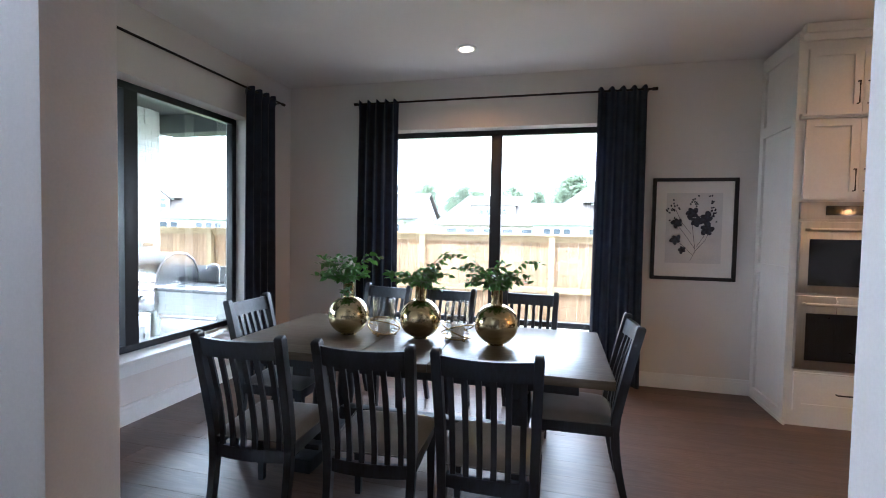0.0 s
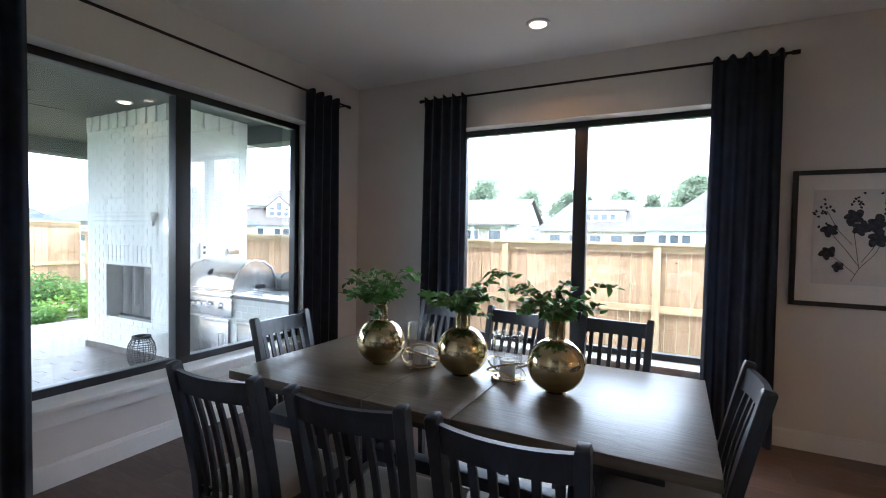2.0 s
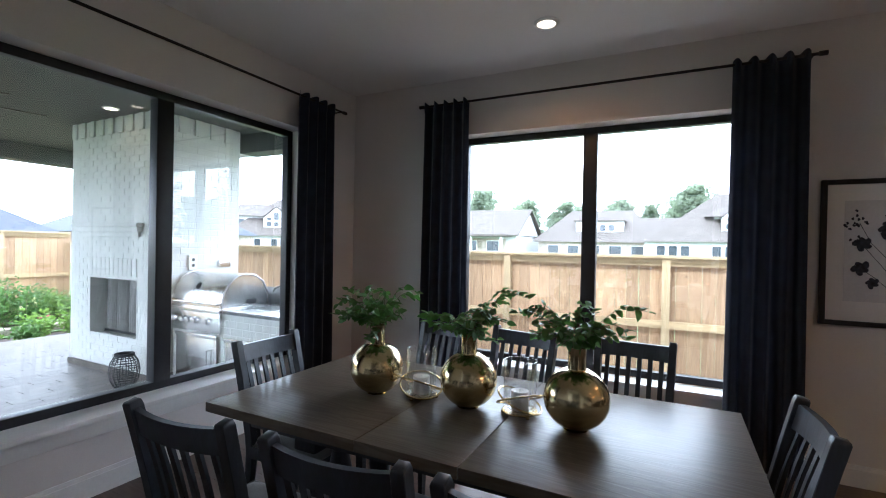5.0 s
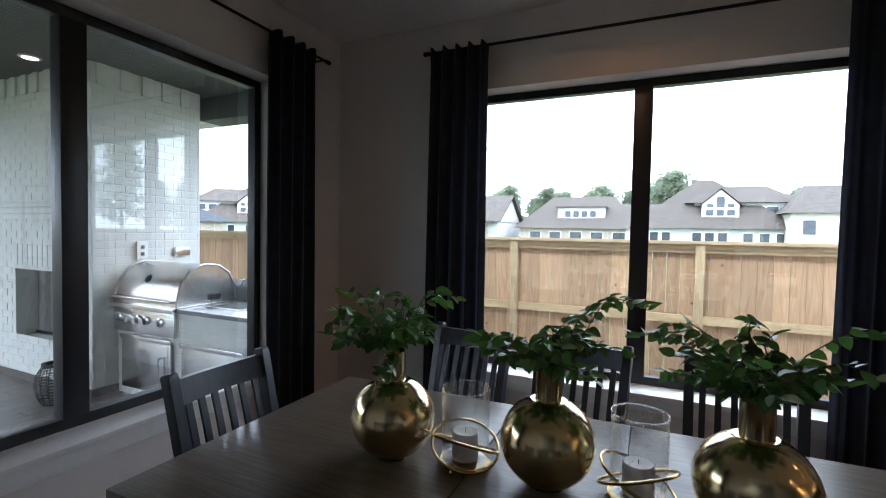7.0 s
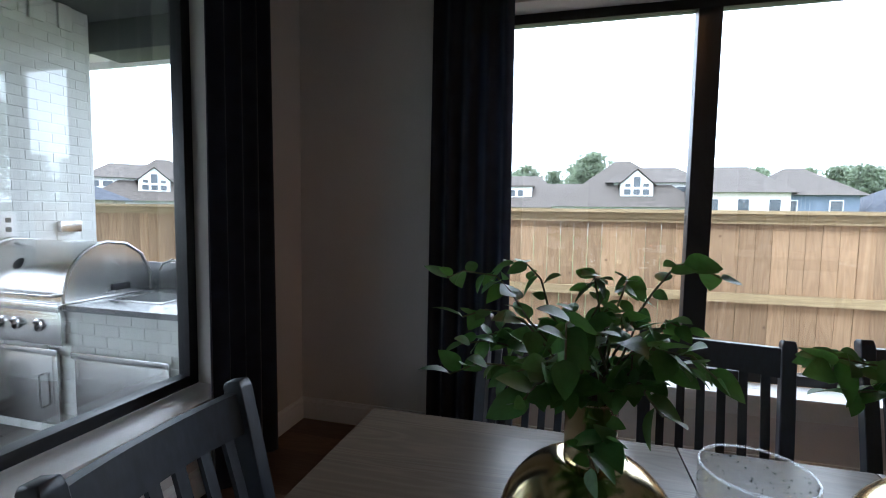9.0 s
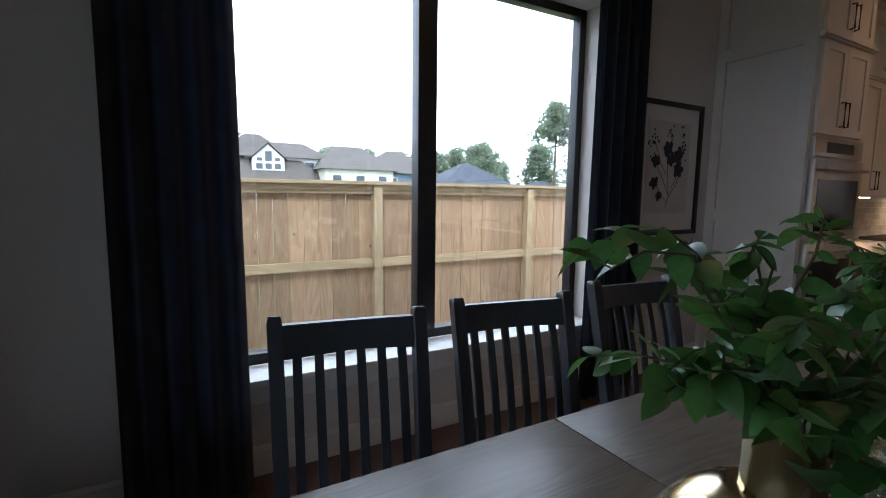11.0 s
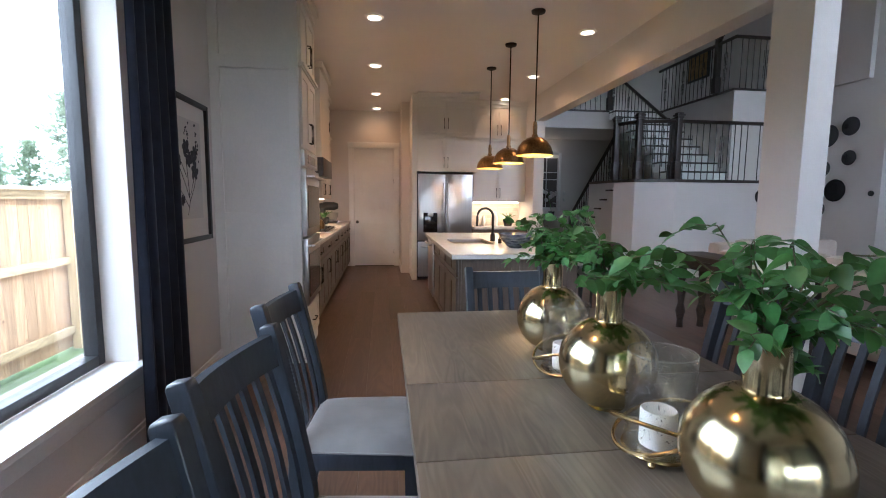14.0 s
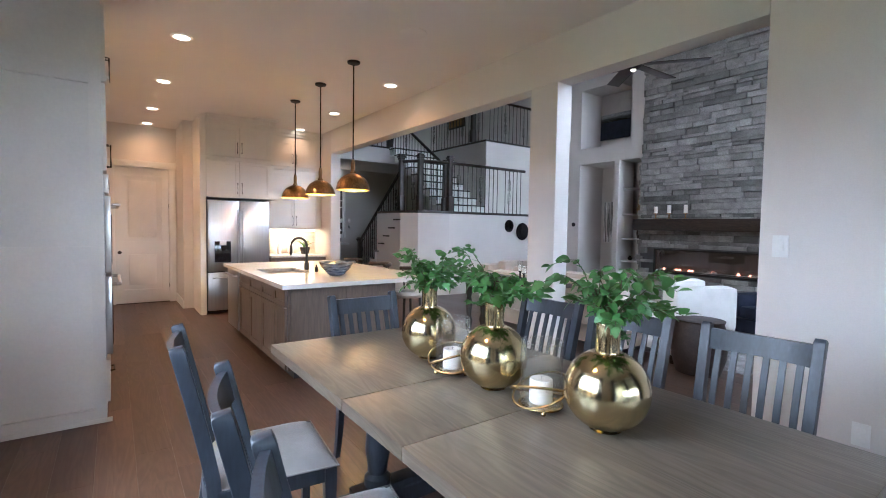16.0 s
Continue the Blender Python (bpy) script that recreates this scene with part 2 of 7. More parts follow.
M = {
    "wall": material("wall_paint", (0.66, 0.62, 0.587), 0.75, var=0.03, scale=1.2, bump=0.10, fine=140),
    "ceiling": material("ceiling_paint", (0.73, 0.70, 0.672), 0.85, var=0.03, scale=0.8, bump=0.12, fine=120),
    "trim": material("white_trim", (0.76, 0.75, 0.73), 0.4, var=0.03, scale=3, bump=0.02),
    "cabinet": material("white_cabinet_paint", (0.72, 0.70, 0.66), 0.42, var=0.03, scale=2, bump=0.02),
    "frame": material("black_window_frame", (0.014, 0.015, 0.018), 0.4, var=0.15, scale=8, bump=0.03),
    "curtain": material("navy_curtain", (0.014, 0.021, 0.042), 0.85, var=0.2, scale=10, bump=0.3, fine=420, sheen=0.25),
    "rod": material("bronze_rod", (0.02, 0.017, 0.015), 0.45, metal=0.6, var=0.2, bump=0.02),
    "plank": wood("floor_plank", (0.118, 0.068, 0.047), (0.088, 0.050, 0.034), 0.38, 0, rand=0.24, bump=0.10, ring=5),
    "subfloor": material("subfloor", (0.03, 0.02, 0.015), 0.9),
    "table": wood("oak_table", (0.140, 0.116, 0.086), (0.104, 0.084, 0.061), 0.34, 0, rand=0.05, bump=0.09, ring=7, grain=80),
    "chair": material("charcoal_chair_paint", (0.028, 0.035, 0.047), 0.38, var=0.2, scale=14, bump=0.06, fine=90, stretch=(1, 1, 0.2)),
    "cushion": material("beige_cushion", (0.175, 0.168, 0.162), 0.9, var=0.08, scale=9, bump=0.25, fine=380, sheen=0.3),
    "brass": material("brushed_brass", (0.66, 0.56, 0.33), 0.15, metal=1, var=0.06, scale=5, bump=0.03, fine=200, stretch=(1, 1, 6), rough_var=0.05),
    "wire": material("brass_wire", (0.60, 0.45, 0.22), 0.25, metal=1, var=0.08, bump=0.02),
    "leaf": material("leaf_green", (0.055, 0.15, 0.045), 0.42, var=0.2, scale=30, bump=0.15, fine=90, rand=0.4),
    "twig": material("twig", (0.10, 0.10, 0.05), 0.7, var=0.2, scale=40),
    "wax": material("white_wax", (0.8, 0.76, 0.70), 0.5, var=0.03),
    "bubble": glass("bubbled_glass", (0.98, 0.985, 0.985), 0.0, 0.16, 1.5),
    "fleck": glass("glass_bubble", (0.85, 0.87, 0.87), 0.05, 0, 10.0),
    "pane": glass("window_pane", (0.97, 0.985, 0.98), 0.0, 0, 1.5),
    "paper": material("picture_mat", (0.72, 0.69, 0.66), 0.8, var=0.02, scale=4),
    "print": material("picture_print", (0.60, 0.58, 0.57), 0.8, var=0.04, scale=6),
    "ink": material("botanical_ink", (0.035, 0.038, 0.055), 0.8, var=0.35, scale=40),
    "steel": material("stainless_steel", (0.47, 0.46, 0.45), 0.31, metal=1, var=0.05, scale=3, bump=0.02, fine=220, stretch=(12, 12, 0.5)),
    "grillsteel": material("grill_steel", (0.62, 0.62, 0.61), 0.24, metal=1, var=0.04, scale=3, bump=0.004, fine=160, stretch=(0.6, 1, 3)),
    "ovenglass": material("oven_glass", (0.012, 0.012, 0.014), 0.08, var=0.1, bump=0),
    "stone_top": material("white_quartz", (0.72, 0.70, 0.67), 0.15, var=0.05, scale=5, bump=0.0, fine=25),
    "brown_cab": wood("taupe_cabinet", (0.140, 0.104, 0.080), (0.115, 0.085, 0.065), 0.45, 2, rand=0.05, bump=0.03, ring=5),
    "iron": material("black_iron", (0.018, 0.017, 0.016), 0.5, var=0.2, bump=0.04),
    "dark_wood": wood("dark_stained_wood", (0.045, 0.028, 0.02), (0.02, 0.013, 0.010), 0.4, 0, rand=0.1, bump=0.06),
    "brass_shade": material("aged_brass_shade", (0.30, 0.185, 0.085), 0.3, metal=1, var=0.3, scale=9, bump=0.04),
    "tile": material("backsplash_tile", (0.60, 0.55, 0.48), 0.12, var=0.08, scale=10, bump=0.1, fine=20, rand=0.12),
    "brick": material("white_painted_brick", (0.67, 0.675, 0.645), 0.75, var=0.04, scale=9, bump=0.3, fine=70, rand=0.03),
    "tile_joint": material("taupe_tile_joint", (0.075, 0.066, 0.057), 0.9, var=0.1, scale=14),
    "mortar": material("painted_mortar", (0.67, 0.675, 0.645), 0.9, var=0.04, scale=14, bump=0.4),
    "soot": material("firebox_soot", (0.24, 0.235, 0.22), 0.85, var=0.3, scale=6),
    "mesh": material("fire_screen", (0.34, 0.33, 0.32), 0.6, metal=0.2, var=0.25, scale=3, bump=0.4, fine=260, stretch=(1, 1, 0.05)),
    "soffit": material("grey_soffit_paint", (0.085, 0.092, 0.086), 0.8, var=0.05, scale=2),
    "patio": wood("patio_plank_tile", (0.108, 0.091, 0.076), (0.088, 0.073, 0.061), 0.5, 1, rand=0.14, bump=0.05, ring=4),
    "granite": material("speckled_granite", (0.10, 0.105, 0.11), 0.2, var=0.55, scale=60, bump=0.0, fine=240, dark=(0.28, 0.28, 0.28)),
    "cedar": wood("cedar_board", (0.45, 0.30, 0.175), (0.36, 0.23, 0.13), 0.75, 2, rand=0.17, bump=0.1, ring=4),
    "pine": wood("treated_pine", (0.47, 0.355, 0.20), (0.37, 0.275, 0.15), 0.75, 0, rand=0.12, bump=0.1, ring=4),
    "post": wood("treated_pine_post", (0.46, 0.35, 0.20), (0.36, 0.27, 0.15), 0.75, 2, rand=0.12, bump=0.1, ring=4),
    "grass": material("lawn", (0.075, 0.12, 0.035), 0.95, var=0.4, scale=1.5, bump=0.8, fine=50),
    "gravel": material("gravel", (0.32, 0.30, 0.27), 0.95, var=0.35, scale=35, bump=0.8, fine=90),
    "mulch": material("mulch", (0.045, 0.030, 0.022), 0.95, var=0.4, scale=30, bump=1.0, fine=80),
    "shrub": material("shrub_leaf", (0.06, 0.125, 0.03), 0.6, var=0.4, scale=3, rand=0.4),
    "shrub_light": material("light_shrub_leaf", (0.14, 0.24, 0.045), 0.6, var=0.35, scale=4, rand=0.3),
    "flower": material("pink_petal", (0.55, 0.06, 0.14), 0.6, var=0.2),
    "shingle": material("grey_shingle", (0.088, 0.074, 0.064), 0.9, var=0.22, scale=2.2, bump=0.6, fine=9, stretch=(1, 1, 4)),
    "slate_roof": material("dark_slate_shingle", (0.05, 0.055, 0.07), 0.9, var=0.22, scale=2.2, bump=0.6, fine=9, stretch=(1, 1, 4)),
    "siding": material("white_siding", (0.52, 0.52, 0.51), 0.7, var=0.04, scale=2),
    "cream": material("cream_brick_far", (0.60, 0.55, 0.47), 0.8, var=0.12, scale=7, fine=30),
    "blue_siding": material("slate_blue_siding", (0.12, 0.15, 0.20), 0.7, var=0.08, scale=3),
    "tan_stone": material("tan_stone_far", (0.42, 0.36, 0.30), 0.85, var=0.25, scale=5, fine=20),
    "dark_glass": material("far_window_glass", (0.05, 0.06, 0.07), 0.08, var=0.2, scale=3, bump=0),
    "bark": material("pine_bark", (0.10, 0.075, 0.055), 0.9, var=0.35, scale=5, bump=0.7, fine=30),
    # paler and greyer than real needles: distance haze is put into the colour
    "needles": material("pine_needles", (0.15, 0.18, 0.13), 0.8, var=0.35, scale=1.2, rand=0.3),
    "stone": material("ledge_stone", (0.25, 0.238, 0.222), 0.85, var=0.22, scale=5, bump=0.8, fine=45, rand=0.42),
    "grout": material("stone_bed", (0.09, 0.09, 0.09), 0.95),
    "white_ceramic": material("white_ceramic", (0.75, 0.73, 0.70), 0.3, var=0.04),
    "black": material("matt_black", (0.015, 0.015, 0.016), 0.45, var=0.15, bump=0.03),
    "sofa": material("beige_sofa", (0.50, 0.42, 0.36), 0.9, var=0.07, scale=8, bump=0.3, fine=300, sheen=0.3),
    "white_fabric": material("white_fabric", (0.75, 0.74, 0.72), 0.9, var=0.05, scale=9, bump=0.3, fine=250),
    "blue_fabric": material("navy_fabric", (0.018, 0.024, 0.05), 0.9, var=0.2, bump=0.3, fine=250),
    "drum": material("dark_drum_wood", (0.035, 0.022, 0.018), 0.5, var=0.3, scale=8),
    "rug": material("grey_rug", (0.34, 0.33, 0.33), 0.95, var=0.35, scale=7, bump=0.6, fine=120),
    "blue_glass": material("swirled_blue_glass", (0.016, 0.028, 0.060), 0.08, var=0.5, scale=7, stretch=(1, 1, 7), bump=0, fine=14, dark=(0.22, 0.26, 0.30)),
    "seascape": material("abstract_seascape", (0.30, 0.32, 0.35), 0.8, var=0.6, scale=1.6, stretch=(0.5, 0.5, 4), dark=(0.01, 0.015, 0.025)),
    "stripes": material("striped_canvas", (0.55, 0.53, 0.52), 0.8, var=0.9, scale=12, stretch=(3, 3, 0.1), dark=(0.05, 0.05, 0.06)),
    "glow": lamp_glow("lamp_glow", (1.0, 0.80, 0.55), 3),
    "glow_soft": lamp_glow("soft_lamp_glow", (1.0, 0.82, 0.60), 1.1),
    "bulb": lamp_glow("bulb_glow", (1.0, 0.75, 0.35), 30),
    "shade_in": material("gilded_shade_inside", (0.75, 0.55, 0.15), 0.4, metal=0.5, var=0.1),
    "ember": lamp_glow("ember_glow", (1.0, 0.30, 0.16), 1.2),
    "under": lamp_glow("under_cabinet_strip", (1.0, 0.78, 0.5), 10),
}


# ---- building helpers ----
def thin_leaf(m, share, color):
    """Let part of the light pass through a thin leaf."""
    n, l = m.node_tree.nodes, m.node_tree.links
    t, x = n.new("ShaderNodeBsdfTranslucent"), n.new("ShaderNodeMixShader")
    t.inputs["Color"].default_value = (*color, 1)
    x.inputs["Fac"].default_value = share
    l.new(n["Principled BSDF"].outputs[0], x.inputs[1])
    l.new(t.outputs[0], x.inputs[2])
    l.new(x.outputs[0], n["Material Output"].inputs["Surface"])


M["table"].node_tree.nodes["Principled BSDF"].inputs["Specular IOR Level"].default_value = 0.38
for kind in ("cedar", "pine", "post"):
    knots(M[kind], 4.2, (0.15, 0.085, 0.045))
thin_leaf(M["leaf"], 0.22, (0.16, 0.36, 0.06))
# pale pass-through tint, part of the haze painted into the needles
thin_leaf(M["needles"], 0.45, (0.32, 0.38, 0.24))
thin_leaf(M["shrub"], 0.3, (0.16, 0.30, 0.06))
thin_leaf(M["shrub_light"], 0.35, (0.26, 0.42, 0.08))


def box(bm, x0, x1, y0, y1, z0, z1, bevel=0.0):
    v = [bm.verts.new((x, y, z)) for z in (z0, z1) for y in (y0, y1) for x in (x0, x1)]
    faces = [bm.faces.new([v[i] for i in q]) for q in
             ((0, 2, 3, 1), (4, 5, 7, 6), (0, 1, 5, 4), (1, 3, 7, 5), (3, 2, 6, 7), (2, 0, 4, 6))]
    if bevel:
        edges = list({e for f in faces for e in f.edges})
        bmesh.ops.bevel(bm, geom=edges, offset=bevel, segments=2, affect="EDGES", profile=0.6)
    return bm


def boxes(*specs, bevel=0.0):
    bm = bmesh.new()
    for s in specs:
        box(bm, *s, bevel=bevel)
    return bm


def lathe(profile, steps=32, center=(0, 0)):
    """Turns (radius, height) pairs round the z axis."""
    bm = bmesh.new()
    rings = []
    for r, z in profile:
        if r < 1e-5:
            rings.append([bm.verts.new((center[0], center[1], z))])
        else:
            rings.append([bm.verts.new((center[0] + r * math.cos(2 * math.pi * k / steps), center[1] + r * math.sin(2 * math.pi * k / steps), z)) for k in range(steps)])
    for a, b in zip(rings, rings[1:]):
        for k in range(steps):
            q = [a[k % len(a)], a[(k + 1) % len(a)], b[(k + 1) % len(b)], b[k % len(b)]]
            q = list(dict.fromkeys(q))
            if len(q) > 2:
                bm.faces.new(q)
    bmesh.ops.recalc_face_normals(bm, faces=bm.faces)
    return bm


def tube(points, radius, sides=8, bm=None, closed=False, taper=1.0):
    """A round bar along points."""
    bm = bm or bmesh.new()
    pts = [Vector(p) for p in points]
    rings = []
    for i, p in enumerate(pts):
        a = pts[i - 1] if i or closed else p
        b = pts[(i + 1) % len(pts)] if i + 1 < len(pts) or closed else p
        d = (b - a).normalized()
        u = d.orthogonal().normalized() if abs(d.z) > 0.99 else d.cross(Vector((0, 0, 1))).normalized()
        w = d.cross(u)
        r = radius * (1 + (taper - 1) * i / max(1, len(pts) - 1))
        rings.append([bm.verts.new(p + r * (math.cos(2 * math.pi * k / sides) * u + math.sin(2 * math.pi * k / sides) * w)) for k in range(sides)])
    pairs = list(zip(rings, rings[1:])) + ([(rings[-1], rings[0])] if closed else [])
    for a, b in pairs:
        for k in range(sides):
            bm.faces.new([a[k], a[(k + 1) % sides], b[(k + 1) % sides], b[k]])
    if not closed:
        bm.faces.new(rings[0][::-1])
        bm.faces.new(rings[-1])
    return bm


def prism(points, x0, x1):
    """Extrudes a closed outline of (y, z) from x0 to x1."""
    bm = bmesh.new()
    a = [bm.verts.new((x0, y, z)) for y, z in points]
    b = [bm.verts.new((x1, y, z)) for y, z in points]
    bm.faces.new(a[::-1])
    bm.faces.new(b)
    for k in range(len(a)):
        bm.faces.new([a[k], a[(k + 1) % len(a)], b[(k + 1) % len(b)], b[k]])
    bmesh.ops.recalc_face_normals(bm, faces=bm.faces)
    return bm


def moved(bm, m):
    bmesh.ops.transform(bm, matrix=m, verts=bm.verts)
    return bm


def meshed(name, bm, mat, smooth=None):
    me = bpy.data.meshes.new(name)
    bm.to_mesh(me)
    bm.free()
    me.materials.append(mat)
    if smooth is not None:
        me.shade_smooth()
        if smooth:
            me.set_sharp_from_angle(angle=radians(smooth))
    return me


def part(name, bm, mat, parent, label="", smooth=40, at=None):
    ob = new(name, bm if isinstance(bm, bpy.types.Mesh) else meshed(name, bm, mat, smooth))
    ob.parent = parent
    if at is not None:
        ob.matrix_basis = at
    return tagged(ob, label)


def thing(name, at, label, category, group="", kind=""):
    ob = new(name)
    ob.empty_display_size = 0.1
    ob.matrix_basis = at if isinstance(at, Matrix) else pose(*at)
    return tagged(ob, label, category, group, kind)


def structure(name, bm, mat, label, category, smooth=40):
    return tagged(new(name, meshed(name, bm, mat, smooth)), label, category, kind="structure")


# ---- large structure ----
CEIL = 3.04
N_WIN = (-1.777, 0.575, 0.47, 2.52)
W_WIN = (1.06, 3.42, 0.47, 2.52)
floor = structure("floor", boxes((-3.20, 10.6, -6.2, 4.38, -0.4, -0.014)), M["subfloor"], "brown hardwood plank floor of the open rooms", "floor")
x0, x1, z0, z1 = N_WIN
wall_north = structure("wall_north", boxes((-3.20, x0, 4.13, 4.38, 0, CEIL), (x1, 7.48, 4.13, 4.38, 0, CEIL), (x0, x1, 4.13, 4.38, 0, z0 - 0.03),
                       (x0, x1, 4.13, 4.38, z1, CEIL)), M["wall"], "warm white painted dining room wall with a wide window", "wall")
y0, y1, z0, z1 = W_WIN
wall_west = structure("wall_west", boxes((-3.20, -2.95, 0.16, y0, 0, CEIL), (-3.20, -2.95, y1, 4.13, 0, CEIL), (-3.20, -2.95, y0, y1, 0, z0 - 0.03),
                      (-3.20, -2.95, y0, y1, z1, CEIL)), M["wall"], "warm white painted wall with a window to the patio", "wall")
HEAD = 2.645
wall_south = structure("wall_south", boxes((-2.95, -1.0, 0.16, 0.34, 0, 5.6), (-1.0, 5.59, 0.16, 0.34, HEAD, 5.6), (5.59, 7.48, 0.16, 0.34, 0, 5.6),
                       bevel=0.012), M["wall"], "white painted wall with wide cased openings to the living room", "wall")
column = structure("column", boxes((0.55, 0.86, 0.165, 0.345, 0, HEAD), bevel=0.012), M["wall"], "white painted square column between two openings", "column")
wall_east = structure("wall_east", boxes((7.3, 7.48, 3.42, 4.13, 0, CEIL), (7.3, 7.48, 2.42, 2.64, 0, CEIL), (7.3, 7.48, 2.64, 3.42, 2.33, CEIL),
                      (6.36, 7.3, 2.42, 2.52, 0, CEIL), (6.36, 6.5, 0.34, 2.42, 0, CEIL)), M["wall"], "warm white kitchen end wall with a pantry door", "wall")
ceiling = structure("ceiling", boxes((-3.20, 7.48, 0.34, 4.38, CEIL, CEIL + 0.2)), M["ceiling"], "flat white painted ceiling over dining and kitchen", "ceiling")
living_ceiling = structure("ceiling_living", boxes((-4.0, 10.6, -6.2, 0.34, 5.6, 5.8)), M["ceiling"], "high white ceiling of the living room", "ceiling")


def baseboard(name, x0, x1, y0, y1):
    """A tall skirting with a stepped top."""
    dx, dy = x1 - x0, y1 - y0
    k = 0.006
    if dx > dy:
        inner = (x0, x1, y0 + (k if y0 > 2 else 0), y1 - (0 if y0 > 2 else k), 0.115, 0.14)
    else:
        inner = (x0 + (k if x0 > 1 else 0), x1 - (0 if x0 > 1 else k), y0, y1, 0.115, 0.14)
    return structure(name, boxes((x0, x1, y0, y1, 0, 0.115), inner), M["trim"], "tall white painted baseboard along the wall", "baseboard")


baseboard("baseboard", -2.95, 1.80, 4.113, 4.13)
baseboard("baseboard", -2.95, -2.933, 0.34, 4.113)
baseboard("baseboard", -2.933, -1.0, 0.34, 0.357)
baseboard("baseboard", 7.283, 7.3, 3.52, 4.1)
baseboard("baseboard", 6.37, 7.28, 2.52, 2.537)


def window(name, along, plane, depth, span, label):
    """A black-framed fixed window with a mullion, white sill board and apron; along: 'x' or 'y', depth: the way out."""
    a0, a1, z0, z1 = span
    mid, k = (a0 + a1) / 2, 0.055
    root = thing(name, (0, 0, 0), label, "window", kind="structure")

    def bar(nm, u0, u1, b0, b1, c0, c1, mat, lab="", bevel=0.004):
        b0, b1 = sorted((plane + depth * b0, plane + depth * b1))
        spec = (u0, u1, b0, b1, c0, c1) if along == "x" else (b0, b1, u0, u1, c0, c1)
        return part(nm, boxes(spec, bevel=bevel), mat, root, lab)

    bar("window_frame", a0, a0 + k, 0.16, 0.23, z0, z1, M["frame"])
    bar("window_frame", a1 - k, a1, 0.16, 0.23, z0, z1, M["frame"])
    bar("window_frame", a0 + k, a1 - k, 0.16, 0.23, z1 - k, z1, M["frame"])
    bar("window_frame", a0 + k, a1 - k, 0.16, 0.23, z0, z0 + k, M["frame"])
    bar("mullion", mid - 0.058, mid + 0.058, 0.15, 0.235, z0 + k, z1 - k, M["frame"], "black central mullion")
    for s, e in ((a0 + k, mid - 0.058), (mid + 0.058, a1 - k)):
        p = bar("pane", s, e, 0.192, 0.198, z0 + k, z1 - k, M["pane"], "clear glass", bevel=0)
        p.visible_shadow = False
    bar("window_sill", a0 - 0.04, a1 + 0.04, -0.05, 0.16, z0 - 0.03, z0, M["trim"], "white sill board", 0.005)
    bar("apron", a0 - 0.02, a1 + 0.02, -0.018, -0.001, z0 - 0.12, z0 - 0.031, M["trim"], "white apron trim", 0.003)
    return root


window("window_1", "x", 4.13, 1, N_WIN, "wide black-framed window over the fence and houses")
window("window_2", "y", -2.95, -1, W_WIN, "wide black-framed window onto the covered patio")

# living room shell
# the last, small box is an unseen filler that keeps daylight out of a slit
for name, spec in (("wall_living_south", (-4.0, 3.1, -5.6, -5.4, 0, 5.6)), ("wall_living_stair_side", (4.62, 10.6, -5.4, -5.2, 0, 5.6)), ("wall_niche_back", (2.96, 3.74, -5.95, -5.75, 0, 5.6)), ("wall_niche_side", (2.96, 3.099, -5.749, -5.601, 0, 5.6))):
    structure(name, boxes(spec), M["wall"], "tall white living room wall beside the stone chimney", "wall")
structure("wall_niche", boxes((3.62, 3.74, -5.75, -5.2, 0, 2.85), (3.1, 3.74, -5.75, -5.2, 2.85, 3.2), (3.1, 3.36, -5.75, -5.2, 3.2, 5.6)), M["wall"], "white wall round a lit display niche", "wall")
structure("niche_cap", boxes((2.9, 4.8, -6.1, -5.19, 5.604, 5.72)), M["ceiling"], "white ceiling over the wall niche", "ceiling")
structure("wall_living_header", boxes((3.74, 4.62, -5.4, -5.2, 4.5, 5.6)), M["wall"], "white wall above the passage", "wall")
# unseen tall opening, added only to let sky light into the living room
structure("wall_living_west", boxes((-4.0, -3.85, -5.4, -5.1, 0, 5.6), (-4.0, -3.85, -0.7, 0.34, 0, 5.6), (-4.0, -3.85, -5.1, -0.7, 0, 0.15),
          (-4.0, -3.85, -5.1, -0.7, 5.1, 5.6), (-3.85, -2.95, 0.16, 0.34, 0, 5.6)), M["wall"], "white living room wall with an added tall opening for daylight", "wall")
structure("wall_living_east", boxes((10.4, 10.6, -5.2, 0.34, 0, 5.6), (7.48, 10.4, 0.16, 0.34, 0, 5.6)), M["wall"], "white foyer wall beyond the stairs", "wall")
# floor strip under the added opening
structure("floor_living_edge", boxes((-4.0, -3.20, -6.2, 0.34, -0.4, 0)), M["plank"], "brown hardwood floor edge by the added daylight opening", "floor")


# ---- dining table ----
TX0, TX1, TY0, TY1, TZ = -1.858, 0.340, 1.670, 2.775, 0.76


